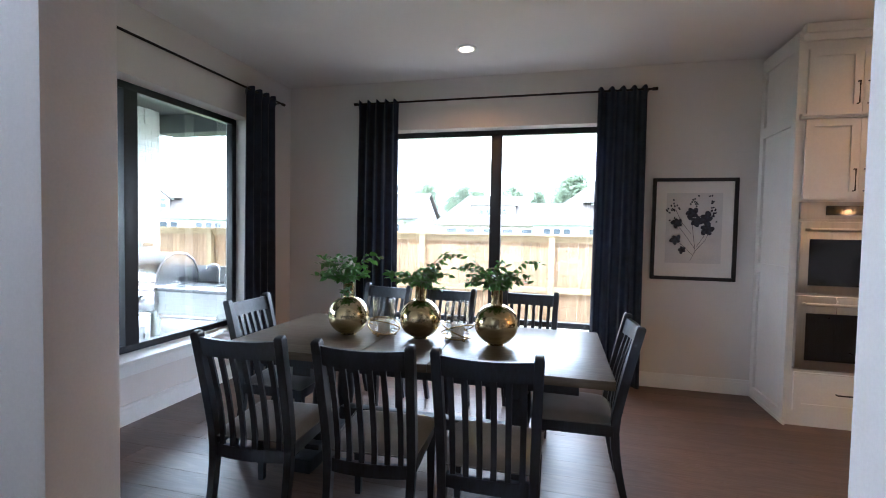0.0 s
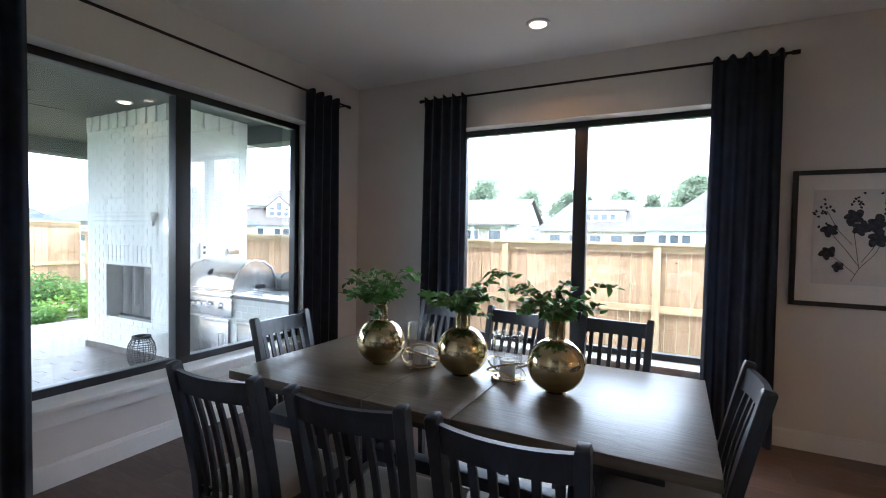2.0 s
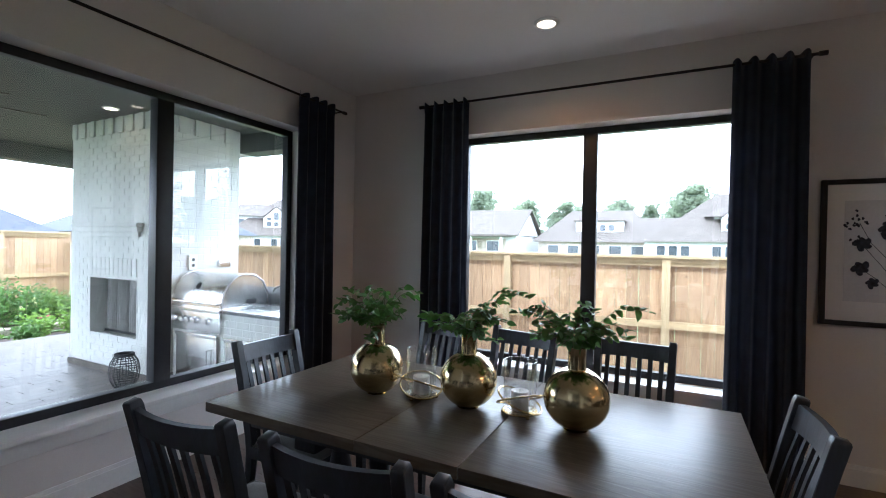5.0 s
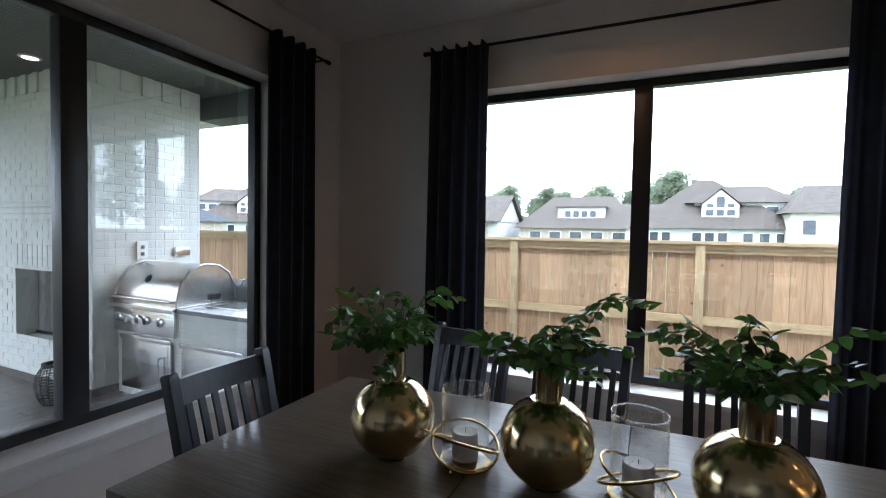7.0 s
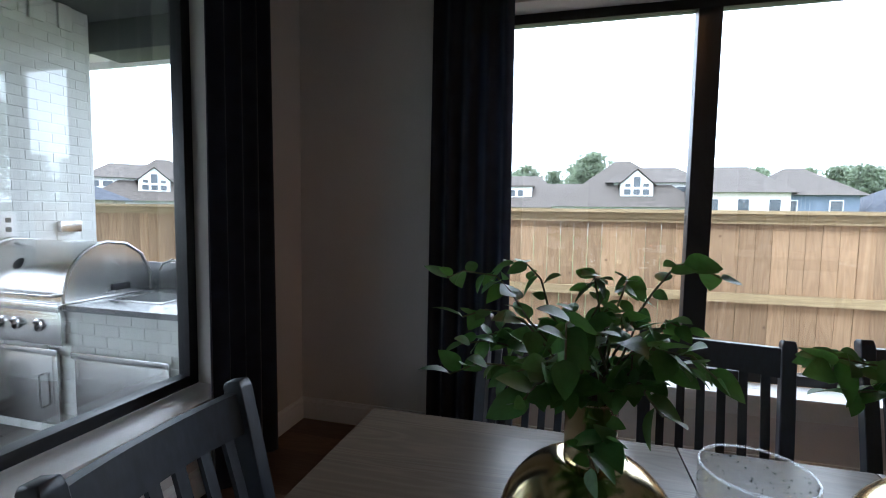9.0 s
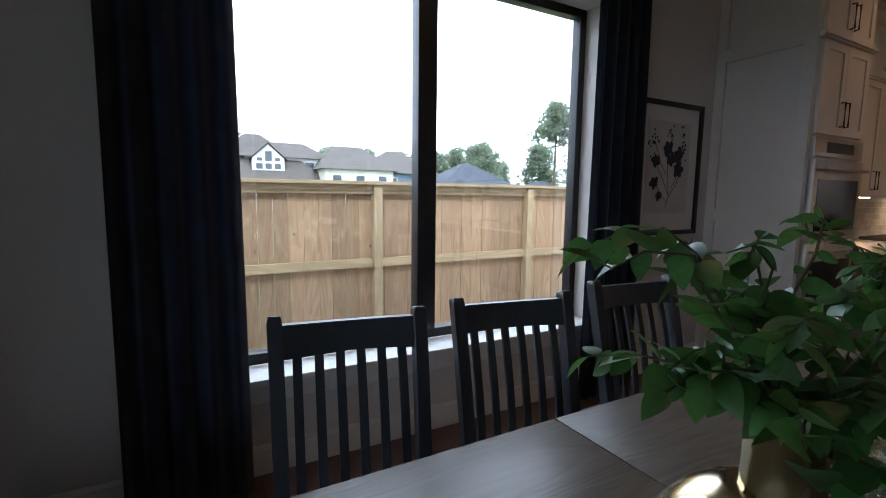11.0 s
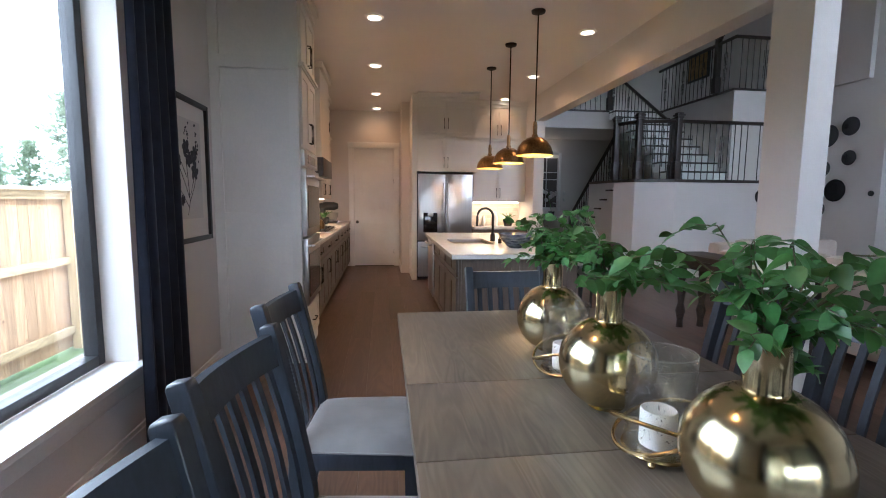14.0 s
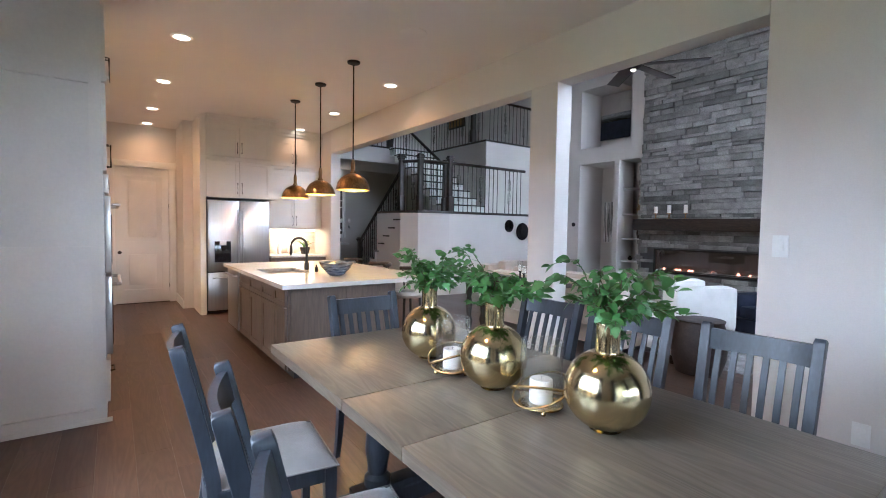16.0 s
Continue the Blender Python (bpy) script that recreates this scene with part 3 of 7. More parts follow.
def dining_table():
    cx, cy = (TX0 + TX1) / 2, (TY0 + TY1) / 2
    L, W = (TX1 - TX0) / 2, (TY1 - TY0) / 2
    root = thing("dining_table", (cx, cy, 0), "long grey-brown oak dining table on dark pedestals", "table")
    cuts = [-L, -0.25, 0.18, L]
    for a, b in zip(cuts, cuts[1:]):
        part("tabletop", boxes((a + 0.0012, b - 0.0012, -W, W, TZ - 0.045, TZ), bevel=0.004), M["table"], root, "oak top section with open grain")
    part("apron", boxes((-L + 0.16, L - 0.16, -W + 0.12, -W + 0.145, TZ - 0.125, TZ - 0.045), (-L + 0.16, L - 0.16, W - 0.145, W - 0.12, TZ - 0.125, TZ - 0.045),
         (-L + 0.16, -L + 0.185, -W + 0.145, W - 0.145, TZ - 0.125, TZ - 0.045), (L - 0.185, L - 0.16, -W + 0.145, W - 0.145, TZ - 0.125, TZ - 0.045), bevel=0.003),
         M["chair"], root, "dark painted apron under the top")
    for s in (-1, 1):
        px = s * 0.62
        part("foot", boxes((px - 0.06, px + 0.06, -0.42, 0.42, 0.0, 0.085), (px - 0.05, px + 0.05, -0.30, 0.30, 0.085, 0.12), bevel=0.01), M["chair"], root)
        for t in (-1, 1):
            prof = [(0.0, 0.12), (0.065, 0.12), (0.065, 0.16), (0.045, 0.18), (0.05, 0.22), (0.062, 0.30), (0.055, 0.42), (0.04, 0.50), (0.058, 0.53), (0.06, 0.58), (0.0, 0.58)]
            part("leg", lathe(prof, 20, (px, t * 0.17)), M["chair"], root, "turned dark pedestal leg")
        part("bearer", boxes((px - 0.06, px + 0.06, -0.42, 0.42, 0.58, TZ - 0.045), bevel=0.01), M["chair"], root)
    part("stretcher", boxes((-0.56, 0.56, -0.04, 0.04, 0.20, 0.27), bevel=0.008), M["chair"], root)


dining_table()


# ---- dining chairs ----
def dining_chair():
    """Origin on the floor under the seat's middle; the sitter looks along +y."""
    root = thing("dining_chair", (0, 0, 0), "charcoal painted slat-back dining chair with a beige seat", "chair", "chairs round the dining table")
    H = 0.955

    def back_y(z):
        return -0.205 - 0.115 * max(0.0, (z - 0.44) / 0.53) ** 1.15 - 0.07 * max(0.0, (0.40 - z) / 0.40) ** 1.6

    for s in (-1, 1):
        zs = [0, 0.1, 0.2, 0.3, 0.40, 0.48, 0.58, 0.68, 0.78, 0.88, H]
        bm = bmesh.new()
        loops = []
        for z in zs:
            x, y = s * (0.188 + 0.020 * z), back_y(z)
            hx, hy = (0.015 + 0.005 * min(1, z / 0.45), 0.018 + 0.006 * min(1, z / 0.45))
            loops.append([bm.verts.new((x + a * hx, y + b * hy, z)) for a, b in ((-1, -1), (1, -1), (1, 1), (-1, 1))])
        x, y = s * (0.188 + 0.020 * H), back_y(H)
        loops.append([bm.verts.new((x + a * 0.016, y - 0.003 + b * 0.019, H + 0.014 + 0.004 * b)) for a, b in ((-1, -1), (1, -1), (1, 1), (-1, 1))])
        for a, b in zip(loops, loops[1:]):
            for k in range(4):
                bm.faces.new([a[k], a[(k + 1) % 4], b[(k + 1) % 4], b[k]])
        bm.faces.new(loops[0][::-1])
        bm.faces.new(loops[-1])
        bmesh.ops.recalc_face_normals(bm, faces=bm.faces)
        bmesh.ops.bevel(bm, geom=[e for e in bm.edges], offset=0.002, segments=1, affect="EDGES")
        part("back_post", bm, M["chair"], root)

    def bowed(za, zb, depth, thick, half, sag=0.0):
        """A rail between the posts that bows backwards in the middle."""
        bm, n, loops = bmesh.new(), 12, []
        for i in range(n + 1):
            u = -1 + 2 * i / n
            d = -depth * (1 - u * u)
            top = zb + sag * (1 - u * u)
            loops.append([bm.verts.new((u * half, back_y(z) + d + o, z)) for z, o in ((za, -thick), (za, thick), (top, thick), (top, -thick))])
        for a, b in zip(loops, loops[1:]):
            for k in range(4):
                bm.faces.new([a[k], a[(k + 1) % 4], b[(k + 1) % 4], b[k]])
        bm.faces.new(loops[0])
        bm.faces.new(loops[-1][::-1])
        bmesh.ops.recalc_face_normals(bm, faces=bm.faces)
        return bm

    part("top_rail", bowed(0.855, 0.945, 0.028, 0.011, 0.192, -0.006), M["chair"], root, "bowed top rail")
    part("lower_rail", bowed(0.345, 0.405, 0.022, 0.011, 0.181), M["chair"], root)
    for i in range(6):
        u = (i - 2.5) / 2.5 * 0.76
        bm, loops = bmesh.new(), []
        for z in (0.395, 0.47, 0.56, 0.66, 0.76, 0.86):
            x = u * (0.192 + 0.006 * z / 0.9)
            y = back_y(z) - 0.024 * (1 - u * u) + 0.010 * math.sin((z - 0.4) / 0.46 * math.pi)
            loops.append([bm.verts.new((x + a * 0.0125, y + b * 0.006, z)) for a, b in ((-1, -1), (1, -1), (1, 1), (-1, 1))])
        for a, b in zip(loops, loops[1:]):
            for k in range(4):
                bm.faces.new([a[k], a[(k + 1) % 4], b[(k + 1) % 4], b[k]])
        bm.faces.new(loops[0][::-1])
        bm.faces.new(loops[-1])
        part("slat", bm, M["chair"], root)
    part("seat_frame", boxes((-0.225, 0.225, 0.205, 0.228, 0.375, 0.435), (-0.218, -0.196, -0.20, 0.205, 0.375, 0.435), (0.196, 0.218, -0.20, 0.205, 0.375, 0.435), bevel=0.003), M["chair"], root)
    bm, n, grid = bmesh.new(), 14, []
    for j in range(n + 1):
        row = []
        for i in range(n + 1):
            u, v = -1 + 2 * i / n, -1 + 2 * j / n
            w = 0.205 + 0.025 * (v + 1) / 2
            e = (1 - abs(u) ** 5) * (1 - abs(v) ** 5)
            row.append(bm.verts.new((u * w, 0.01 + v * 0.222, 0.437 + 0.042 * e ** 0.45)))
        grid.append(row)
    for j in range(n):
        for i in range(n):
            bm.faces.new([grid[j][i], grid[j][i + 1], grid[j + 1][i + 1], grid[j + 1][i]])
    seat = part("seat", bm, M["cushion"], root, "padded beige fabric seat", smooth=80)
    part("piping", tube([(u * (0.208 + 0.025 * (v + 1) / 2), 0.01 + v * 0.224, 0.441) for u, v in
         [(-1, -1), (0, -1), (1, -1), (1, 0), (1, 1), (0, 1), (-1, 1), (-1, 0)]], 0.004, 6, closed=True), M["cushion"], seat)
    for s in (-1, 1):
        bm, loops = bmesh.new(), []
        for z, h in ((0, 0.015), (0.2, 0.019), (0.375, 0.023), (0.432, 0.023)):
            loops.append([bm.verts.new((s * 0.203 + a * h, 0.205 + b * h, z)) for a, b in ((-1, -1), (1, -1), (1, 1), (-1, 1))])
        for a, b in zip(loops, loops[1:]):
            for k in range(4):
                bm.faces.new([a[k], a[(k + 1) % 4], b[(k + 1) % 4], b[k]])
        bm.faces.new(loops[0][::-1])
        bm.faces.new(loops[-1])
        part("front_leg", bm, M["chair"], root)
    return root


CHAIRS = [(-1.344, 1.500, 3.6), (-0.752, 1.525, 4), (-0.211, 1.537, 1.3), (-1.440, 2.922, 170), (-0.868, 2.896, 170), (-0.183, 2.931, 174),
          (-1.702, 2.176, -89), (0.167, 2.172, 91)]
first = dining_chair()
first.matrix_basis = pose(CHAIRS[0][0], CHAIRS[0][1], 0, 0, 0, CHAIRS[0][2])
for x, y, a in CHAIRS[1:]:
    copy_thing(first, pose(x, y, 0, 0, 0, a))


# ---- curtains and rods ----
def curtain_panel(along, plane, a0, a1, inward, seed, label):
    rnd = random.Random(seed)
    c = (a0 + a1) / 2
    root = thing("curtain", (c, plane, 0) if along == "x" else (plane, c, 0), label, "curtain", "navy curtains")
    n, rows = 72, [0.012, 0.25, 0.6, 1.0, 1.5, 2.0, 2.4, 2.62, 2.70, 2.735, 2.77, 2.80]
    bm, grid = bmesh.new(), []
    ph, folds = rnd.random() * 6, 4.5
    wob = [rnd.uniform(-0.4, 0.4) for _ in range(10)]
    for j, z in enumerate(rows):
        row = []
        k = z / 2.8
        flare = 1.03 - 0.07 * k
        for i in range(n + 1):
            u = i / n
            p = (u - 0.5) * (a1 - a0) * flare
            amp = 0.027 - 0.009 * k + (0.012 if z > 2.7 else 0)
            phase = ph + folds * 2 * math.pi * (u + 0.012 * math.sin(3 * u + 2.3 * k + wob[0])) + 0.35 * math.sin(5 * u + wob[1] * 4) * (1 - k)
            q = inward * (amp * math.sin(phase) + 0.005 * math.sin(2.3 * phase + wob[2] * 8) * (1 - k))
            zz = z + (0.016 * math.sin(phase + 0.8) if z > 2.76 else 0)
            row.append(bm.verts.new((p, q, zz) if along == "x" else (q, p, zz)))
        grid.append(row)
    for a, b in zip(grid, grid[1:]):
        for i in range(n):
            bm.faces.new([a[i], a[i + 1], b[i + 1], b[i]])
    bmesh.ops.solidify(bm, geom=bm.faces[:], thickness=0.003)
    part("panel", bm, M["curtain"], root, smooth=180)


curtain_panel("x", 3.99, -2.04, -1.59, -1, 1, "floor-length navy curtain panel hanging from a bronze rod")
curtain_panel("x", 3.99, 0.372, 0.815, -1, 2, "floor-length navy curtain panel hanging from a bronze rod")
curtain_panel("y", -2.865, 3.215, 3.735, 1, 3, "floor-length navy curtain panel beside the patio window")
curtain_panel("y", -2.865, 0.76, 1.245, 1, 4, "floor-length navy curtain panel beside the patio window")


def curtain_rod(along, plane, a0, a1, wall):
    c = (a0 + a1) / 2
    root = thing("curtain_rod", (c, plane, 2.778) if along == "x" else (plane, c, 2.778), "slim dark bronze curtain rod fixed above the window", "curtain rod", "curtain rods")
    h = (a1 - a0) / 2
    turn = (lambda p: p) if along == "x" else (lambda p: (p[1], p[0], p[2]))
    part("rod", tube([turn((-h, 0, 0)), turn((h, 0, 0))], 0.010, 10), M["rod"], root)
    for s in (-1, 1):
        part("finial", tube([turn((s * h, 0, 0)), turn((s * (h + 0.045), 0, 0))], 0.016, 12), M["rod"], root)
        part("bracket", tube([turn((s * (h - 0.03), 0, -0.004)), turn((s * (h - 0.03), wall - plane, -0.004))], 0.007, 8), M["rod"], root)


curtain_rod("x", 3.99, -2.05, 0.85, 4.13)
curtain_rod("y", -2.865, 0.70, 3.83, -2.95)


# ---- framed botanical print ----
def framed_print():
    x0, x1, z0, z1 = 0.905, 1.624, 1.035, 1.980
    cx, cz, hw, hh = (x0 + x1) / 2, (z0 + z1) / 2, (x1 - x0) / 2, (z1 - z0) / 2
    root = thing("framed_print", (cx, 4.13, cz), "black-framed botanical print with a wide off-white mat", "picture")
    k = 0.032
    part("frame", boxes((-hw, -hw + k, -0.035, -0.001, -hh, hh), (hw - k, hw, -0.035, -0.001, -hh, hh), (-hw + k, hw - k, -0.035, -0.001, hh - k, hh),
         (-hw + k, hw - k, -0.035, -0.001, -hh, -hh + k), bevel=0.003), M["frame"], root)
    part("mat", boxes((-hw + k, hw - k, -0.014, -0.002, -hh + k, hh - k)), M["paper"], root)
    pr = part("print", boxes((-0.235, 0.235, -0.018, -0.0145, -0.315, 0.335)), M["print"], root, "pale grey printed sheet")
    rnd = random.Random(7)

    def petal(bm, cx, cz, r, a, w=0.6):
        pts = []
        for i in range(12):
            t = 2 * math.pi * i / 12
            u, v = r * (1 + math.cos(t)) / 2, r * w * math.sin(t) / 2 * (1 + 0.25 * math.sin(3 * t))
            pts.append(bm.verts.new((cx + u * math.cos(a) - v * math.sin(a), -0.0195 - rnd.random() * 0.001, cz + u * math.sin(a) + v * math.cos(a))))
        bm.faces.new(pts)

    flowers = [(-0.02, 0.15, 0.062), (0.10, 0.10, 0.066), (-0.14, 0.06, 0.050), (0.115, 0.00, 0.062), (-0.15, -0.10, 0.050), (-0.09, -0.19, 0.040), (0.02, 0.07, 0.055)]
    for fx, fz, r in flowers:
        a0, bm = rnd.random() * 6, bmesh.new()
        for i in range(5):
            petal(bm, fx, fz, r * rnd.uniform(0.8, 1.15), a0 + i * 2 * math.pi / 5, 0.75)
        part("flower", bm, M["ink"], pr, "dark indigo printed flower")
    for bx_, bz in ((-0.16, 0.22), (0.15, 0.23), (0.17, 0.15), (-0.19, 0.14), (0.0, 0.25)):
        for i in range(10):
            bm = bmesh.new()
            petal(bm, bx_ + rnd.gauss(0, 0.022), bz + rnd.gauss(0, 0.035), 0.020, rnd.random() * 6, 0.7)
            part("bud", bm, M["ink"], pr)
    for pts in ([(-0.02, 0.10), (0.0, -0.05), (0.02, -0.20), (-0.02, -0.29)], [(0.10, 0.06), (0.09, -0.06), (0.03, -0.16)], [(-0.13, 0.03), (-0.05, -0.08), (0.015, -0.18)],
                [(0.15, 0.19), (0.14, 0.0), (0.10, -0.10), (0.02, -0.20)], [(-0.15, -0.10), (-0.08, -0.16), (0.0, -0.24)], [(-0.16, 0.19), (-0.10, 0.06), (-0.02, -0.04)]):
        part("stem", tube([(x, -0.019, z) for x, z in pts], 0.0018, 5), M["ink"], pr)


framed_print()


# ---- vases with greenery ----
def leaf_mesh(length, width, fold, curl):
    bm, left, mid, right, n = bmesh.new(), [], [], [], 7
    for i in range(n + 1):
        t = i / n
        w = width * math.sin(math.pi * t ** 0.8) ** 0.75 * (1.12 - 0.30 * t) if 0 < i < n else 0.0
        z = -curl * t * t
        mid.append(bm.verts.new((t * length, 0, z)))
        left.append(bm.verts.new((t * length, w, z + fold * w)))
        right.append(bm.verts.new((t * length, -w, z + fold * w)))
    for a, b in ((left, mid), (mid, right)):
        for i in range(n):
            q = [a[i], b[i], b[i + 1], a[i + 1]]
            bm.faces.new(q)
    bmesh.ops.remove_doubles(bm, verts=bm.verts, dist=0.0004)
    return meshed("leaf", bm, M["leaf"], 60)


LEAVES = [leaf_mesh(0.054, 0.0172, 0.20, 0.008), leaf_mesh(0.048, 0.0165, 0.12, 0.012), leaf_mesh(0.060, 0.0188, 0.26, 0.015), leaf_mesh(0.040, 0.0145, 0.16, 0.006)]


def brass_vase(x, y, seed, long_ways, size):
    root = thing("vase", (x, y, TZ), "round polished brass vase standing on the table", "vase", "brass vases")
    R = 0.132
    prof = [(0.0, 0.0), (0.05, 0.002)]
    for i in range(3, 34):
        a = math.pi * i / 36
        if R * math.sin(a) > 0.035 or a < math.pi / 2:
            prof.append((R * math.sin(a), R * 0.965 - R * 0.965 * math.cos(a)))
    prof += [(0.033, 0.246), (0.031, 0.2), (0.0, 0.2)]
    part("body", lathe(prof, 64), M["brass"], root, smooth=50)
    part("neck", lathe([(0.0395, 0.240), (0.0375, 0.247), (0.0370, 0.252), (0.0370, 0.332), (0.0385, 0.3345), (0.0380, 0.337), (0.0350, 0.337), (0.033, 0.26), (0.033, 0.240)], 48), M["brass"], root, "straight brass neck", smooth=50)
    rnd = random.Random(seed)
    green = thing("greenery", (x, y, TZ + 0.235), "spray of glossy green leafy branches in the brass vase", "plant", "greenery in the vases")
    for b in range(30):
        if b < len(long_ways):
            ang, reach, rise = long_ways[b]
            ang = radians(ang)
        else:
            ang, reach = b * 2.4 + rnd.uniform(-0.35, 0.35), (0.03 + 0.15 * ((b * 7) % 11) / 10) * size
            rise = (0.19 - 0.75 * reach) * rnd.uniform(0.55, 1.1) * size
        p0 = Vector((rnd.uniform(-0.012, 0.012), rnd.uniform(-0.012, 0.012), 0.0))
        pts = [p0, p0 + Vector((0, 0, 0.10))]
        steps = 6
        for i in range(1, steps + 1):
            t = i / steps
            pts.append(Vector((math.cos(ang) * (0.02 + reach * t ** 1.1), math.sin(ang) * (0.02 + reach * t ** 1.1), 0.10 + rise * math.sin(t * 2.05) + rnd.uniform(-0.008, 0.008)))
                       + Vector((rnd.uniform(-0.012, 0.012), rnd.uniform(-0.012, 0.012), 0)))
        stem = part("stem", tube(pts, 0.0024, 5, taper=0.45), M["twig"], green)
        count = 8 + int(reach * 46)
        for i in range(count):
            t = 0.12 + 0.88 * i / (count - 1)
            s = t * (len(pts) - 2) + 1
            k = min(int(s), len(pts) - 2)
            p = pts[k].lerp(pts[k + 1], s - k)
            d = (pts[k + 1] - pts[k]).normalized()
            side = 1 if i % 2 else -1
            yaw = math.atan2(d.y, d.x) + side * rnd.uniform(0.5, 1.15) if i < count - 1 else math.atan2(d.y, d.x)
            pitch = rnd.uniform(-0.9, 0.7)
            m = Matrix.LocRotScale(p, Euler((rnd.uniform(-1.0, 1.0), -pitch, yaw)), Vector((1, 1, 1)) * rnd.uniform(0.52, 0.95))
            part("leaf", rnd.choice(LEAVES), None, stem, at=m)


brass_vase(-1.262, 2.180, 3, [(172, 0.21, 0.17), (200, 0.17, 0.13), (140, 0.18, 0.18), (20, 0.16, 0.19), (-85, 0.06, -0.06), (-70, 0.05, -0.03), (70, 0.20, 0.16), (-100, 0.24, 0.15), (-60, 0.20, 0.12)], 1.0)
brass_vase(-0.784, 2.225, 8, [(15, 0.24, 0.20), (60, 0.19, 0.15), (-10, 0.16, 0.08), (195, 0.19, 0.08), (230, 0.15, 0.09), (-50, 0.16, 0.04), (5, 0.20, 0.21), (0, 0.12, -0.02)], 0.88)
brass_vase(-0.294, 2.203, 12, [(0, 0.25, 0.18), (165, 0.24, 0.13), (-20, 0.19, 0.11), (190, 0.16, 0.16), (90, 0.14, 0.17), (180, 0.25, 0.13), (172, 0.18, 0.16), (-60, 0.16, 0.10), (15, 0.17, 0.05)], 1.0)


def candle_holder(x, y, turn):
    root = thing("candle_holder", (x, y, TZ, 0, 0, turn), "bubbled glass hurricane on crossed brass rings", "candle holder", "candle holders")
    ring = lambda r, n=40: [(r * math.cos(2 * math.pi * i / n), r * math.sin(2 * math.pi * i / n), 0) for i in range(n)]
    part("base_ring", moved(tube(ring(0.074), 0.0046, 8, closed=True), pose(0, 0, 0.016)), M["wire"], root)
    for rx, ry, z in ((22, 8, 0.062), (-21, 13, 0.066)):
        part("ring", moved(tube(ring(0.103), 0.0046, 8, closed=True), pose(0, 0, z, rx, ry, 0)), M["wire"], root)
    for i in range(3):
        a = 2 * math.pi * i / 3
        part("foot", lathe([(0, 0), (0.007, 0.002), (0.009, 0.008), (0.006, 0.015), (0, 0.016)], 12, (0.074 * math.cos(a), 0.074 * math.sin(a))), M["wire"], root)
    part("tray", lathe([(0, 0.0145), (0.073, 0.0145), (0.073, 0.0175), (0, 0.0175)], 32), M["wire"], root, "thin brass tray under the glass")
    part("glass", lathe([(0.0, 0.018), (0.069, 0.018), (0.0715, 0.03), (0.0725, 0.12), (0.0735, 0.238), (0.0705, 0.238), (0.0690, 0.12), (0.0680, 0.03), (0.0, 0.023)], 48), M["bubble"], root, "bubbled clear glass cylinder", smooth=50)
    part("rim", moved(tube(ring(0.072), 0.0021, 6, closed=True), pose(0, 0, 0.238)), M["bubble"], root, "rounded glass rim")
    rnd, bm = random.Random(int(turn)), bmesh.new()
    for k in range(380):
        a, z = rnd.random() * 2 * math.pi, 0.026 + 0.208 * rnd.random() ** 0.65
        bmesh.ops.create_icosphere(bm, subdivisions=1, radius=rnd.uniform(0.0009, 0.0024), matrix=pose(0.0722 * math.cos(a), 0.0722 * math.sin(a), z))
    tagged(part("speckle", bm, M["fleck"], root, "small bubbles in the glass"), kind="stuff")
    candle = thing("candle", (x, y, TZ + 0.0235), "short white pillar candle inside the glass hurricane", "candle", "table candles")
    part("wax", lathe([(0, 0), (0.039, 0), (0.040, 0.004), (0.040, 0.078), (0.037, 0.082), (0.013, 0.078), (0, 0.078)], 28), M["wax"], candle, smooth=50)
    part("wick", tube([(0, 0, 0.078), (0.001, 0, 0.089)], 0.0012, 5), M["black"], candle)


candle_holder(-1.033, 2.226, 20)
candle_holder(-0.546, 2.250, 75)

# ---- recessed lights ----
def downlight(x, y, z=CEIL, power=DOWNLIGHT_POWER, label="lit round recessed ceiling light with a white trim", lens="glow"):
    root = thing("downlight", (x, y, z), label, "ceiling light", "recessed lights")
    part("trim_ring", lathe([(0.062, -0.001), (0.088, -0.001), (0.088, -0.006), (0.082, -0.010), (0.062, -0.012)], 28), M["trim"], root)
    part("lens", lathe([(0, -0.020), (0.04, -0.017), (0.062, -0.010), (0.062, -0.002), (0, -0.002)], 24), M[lens], root, "glowing warm lens")
    lamp = new("lamp", bpy.data.lights.new("lamp", "SPOT"))
    lamp.data.energy, lamp.data.color, lamp.data.spot_size, lamp.data.spot_blend, lamp.data.shadow_soft_size = power, WARM, radians(155), 1.0, 0.08
    lamp.matrix_basis = pose(0, 0, -0.05)
    lamp.parent = root


for x, y in ((2.62, 2.92), (4.2, 2.94), (5.79, 2.96)):
    downlight(x, y)
for x, y, p in ((7.0, 2.96, 2.2), (2.68, 0.78, 5), (4.38, 0.78, 5), (5.84, 0.79, 1.6)):
    downlight(x, y, power=p)
downlight(-0.765, 3.40, power=7, lens="glow_soft")


# ---- outdoors ----
GROUND, PATIO = -0.5, -0.15
structure("ground", boxes((-400, 400, -400, 600, -2.0, GROUND)), M["grass"], "mown green lawn reaching far round the house", "ground")
structure("gravel_strip", boxes((-3.1, 14, 4.40, 6.3, GROUND, GROUND + 0.03)), M["gravel"], "pale gravel strip beside the house", "gravel")


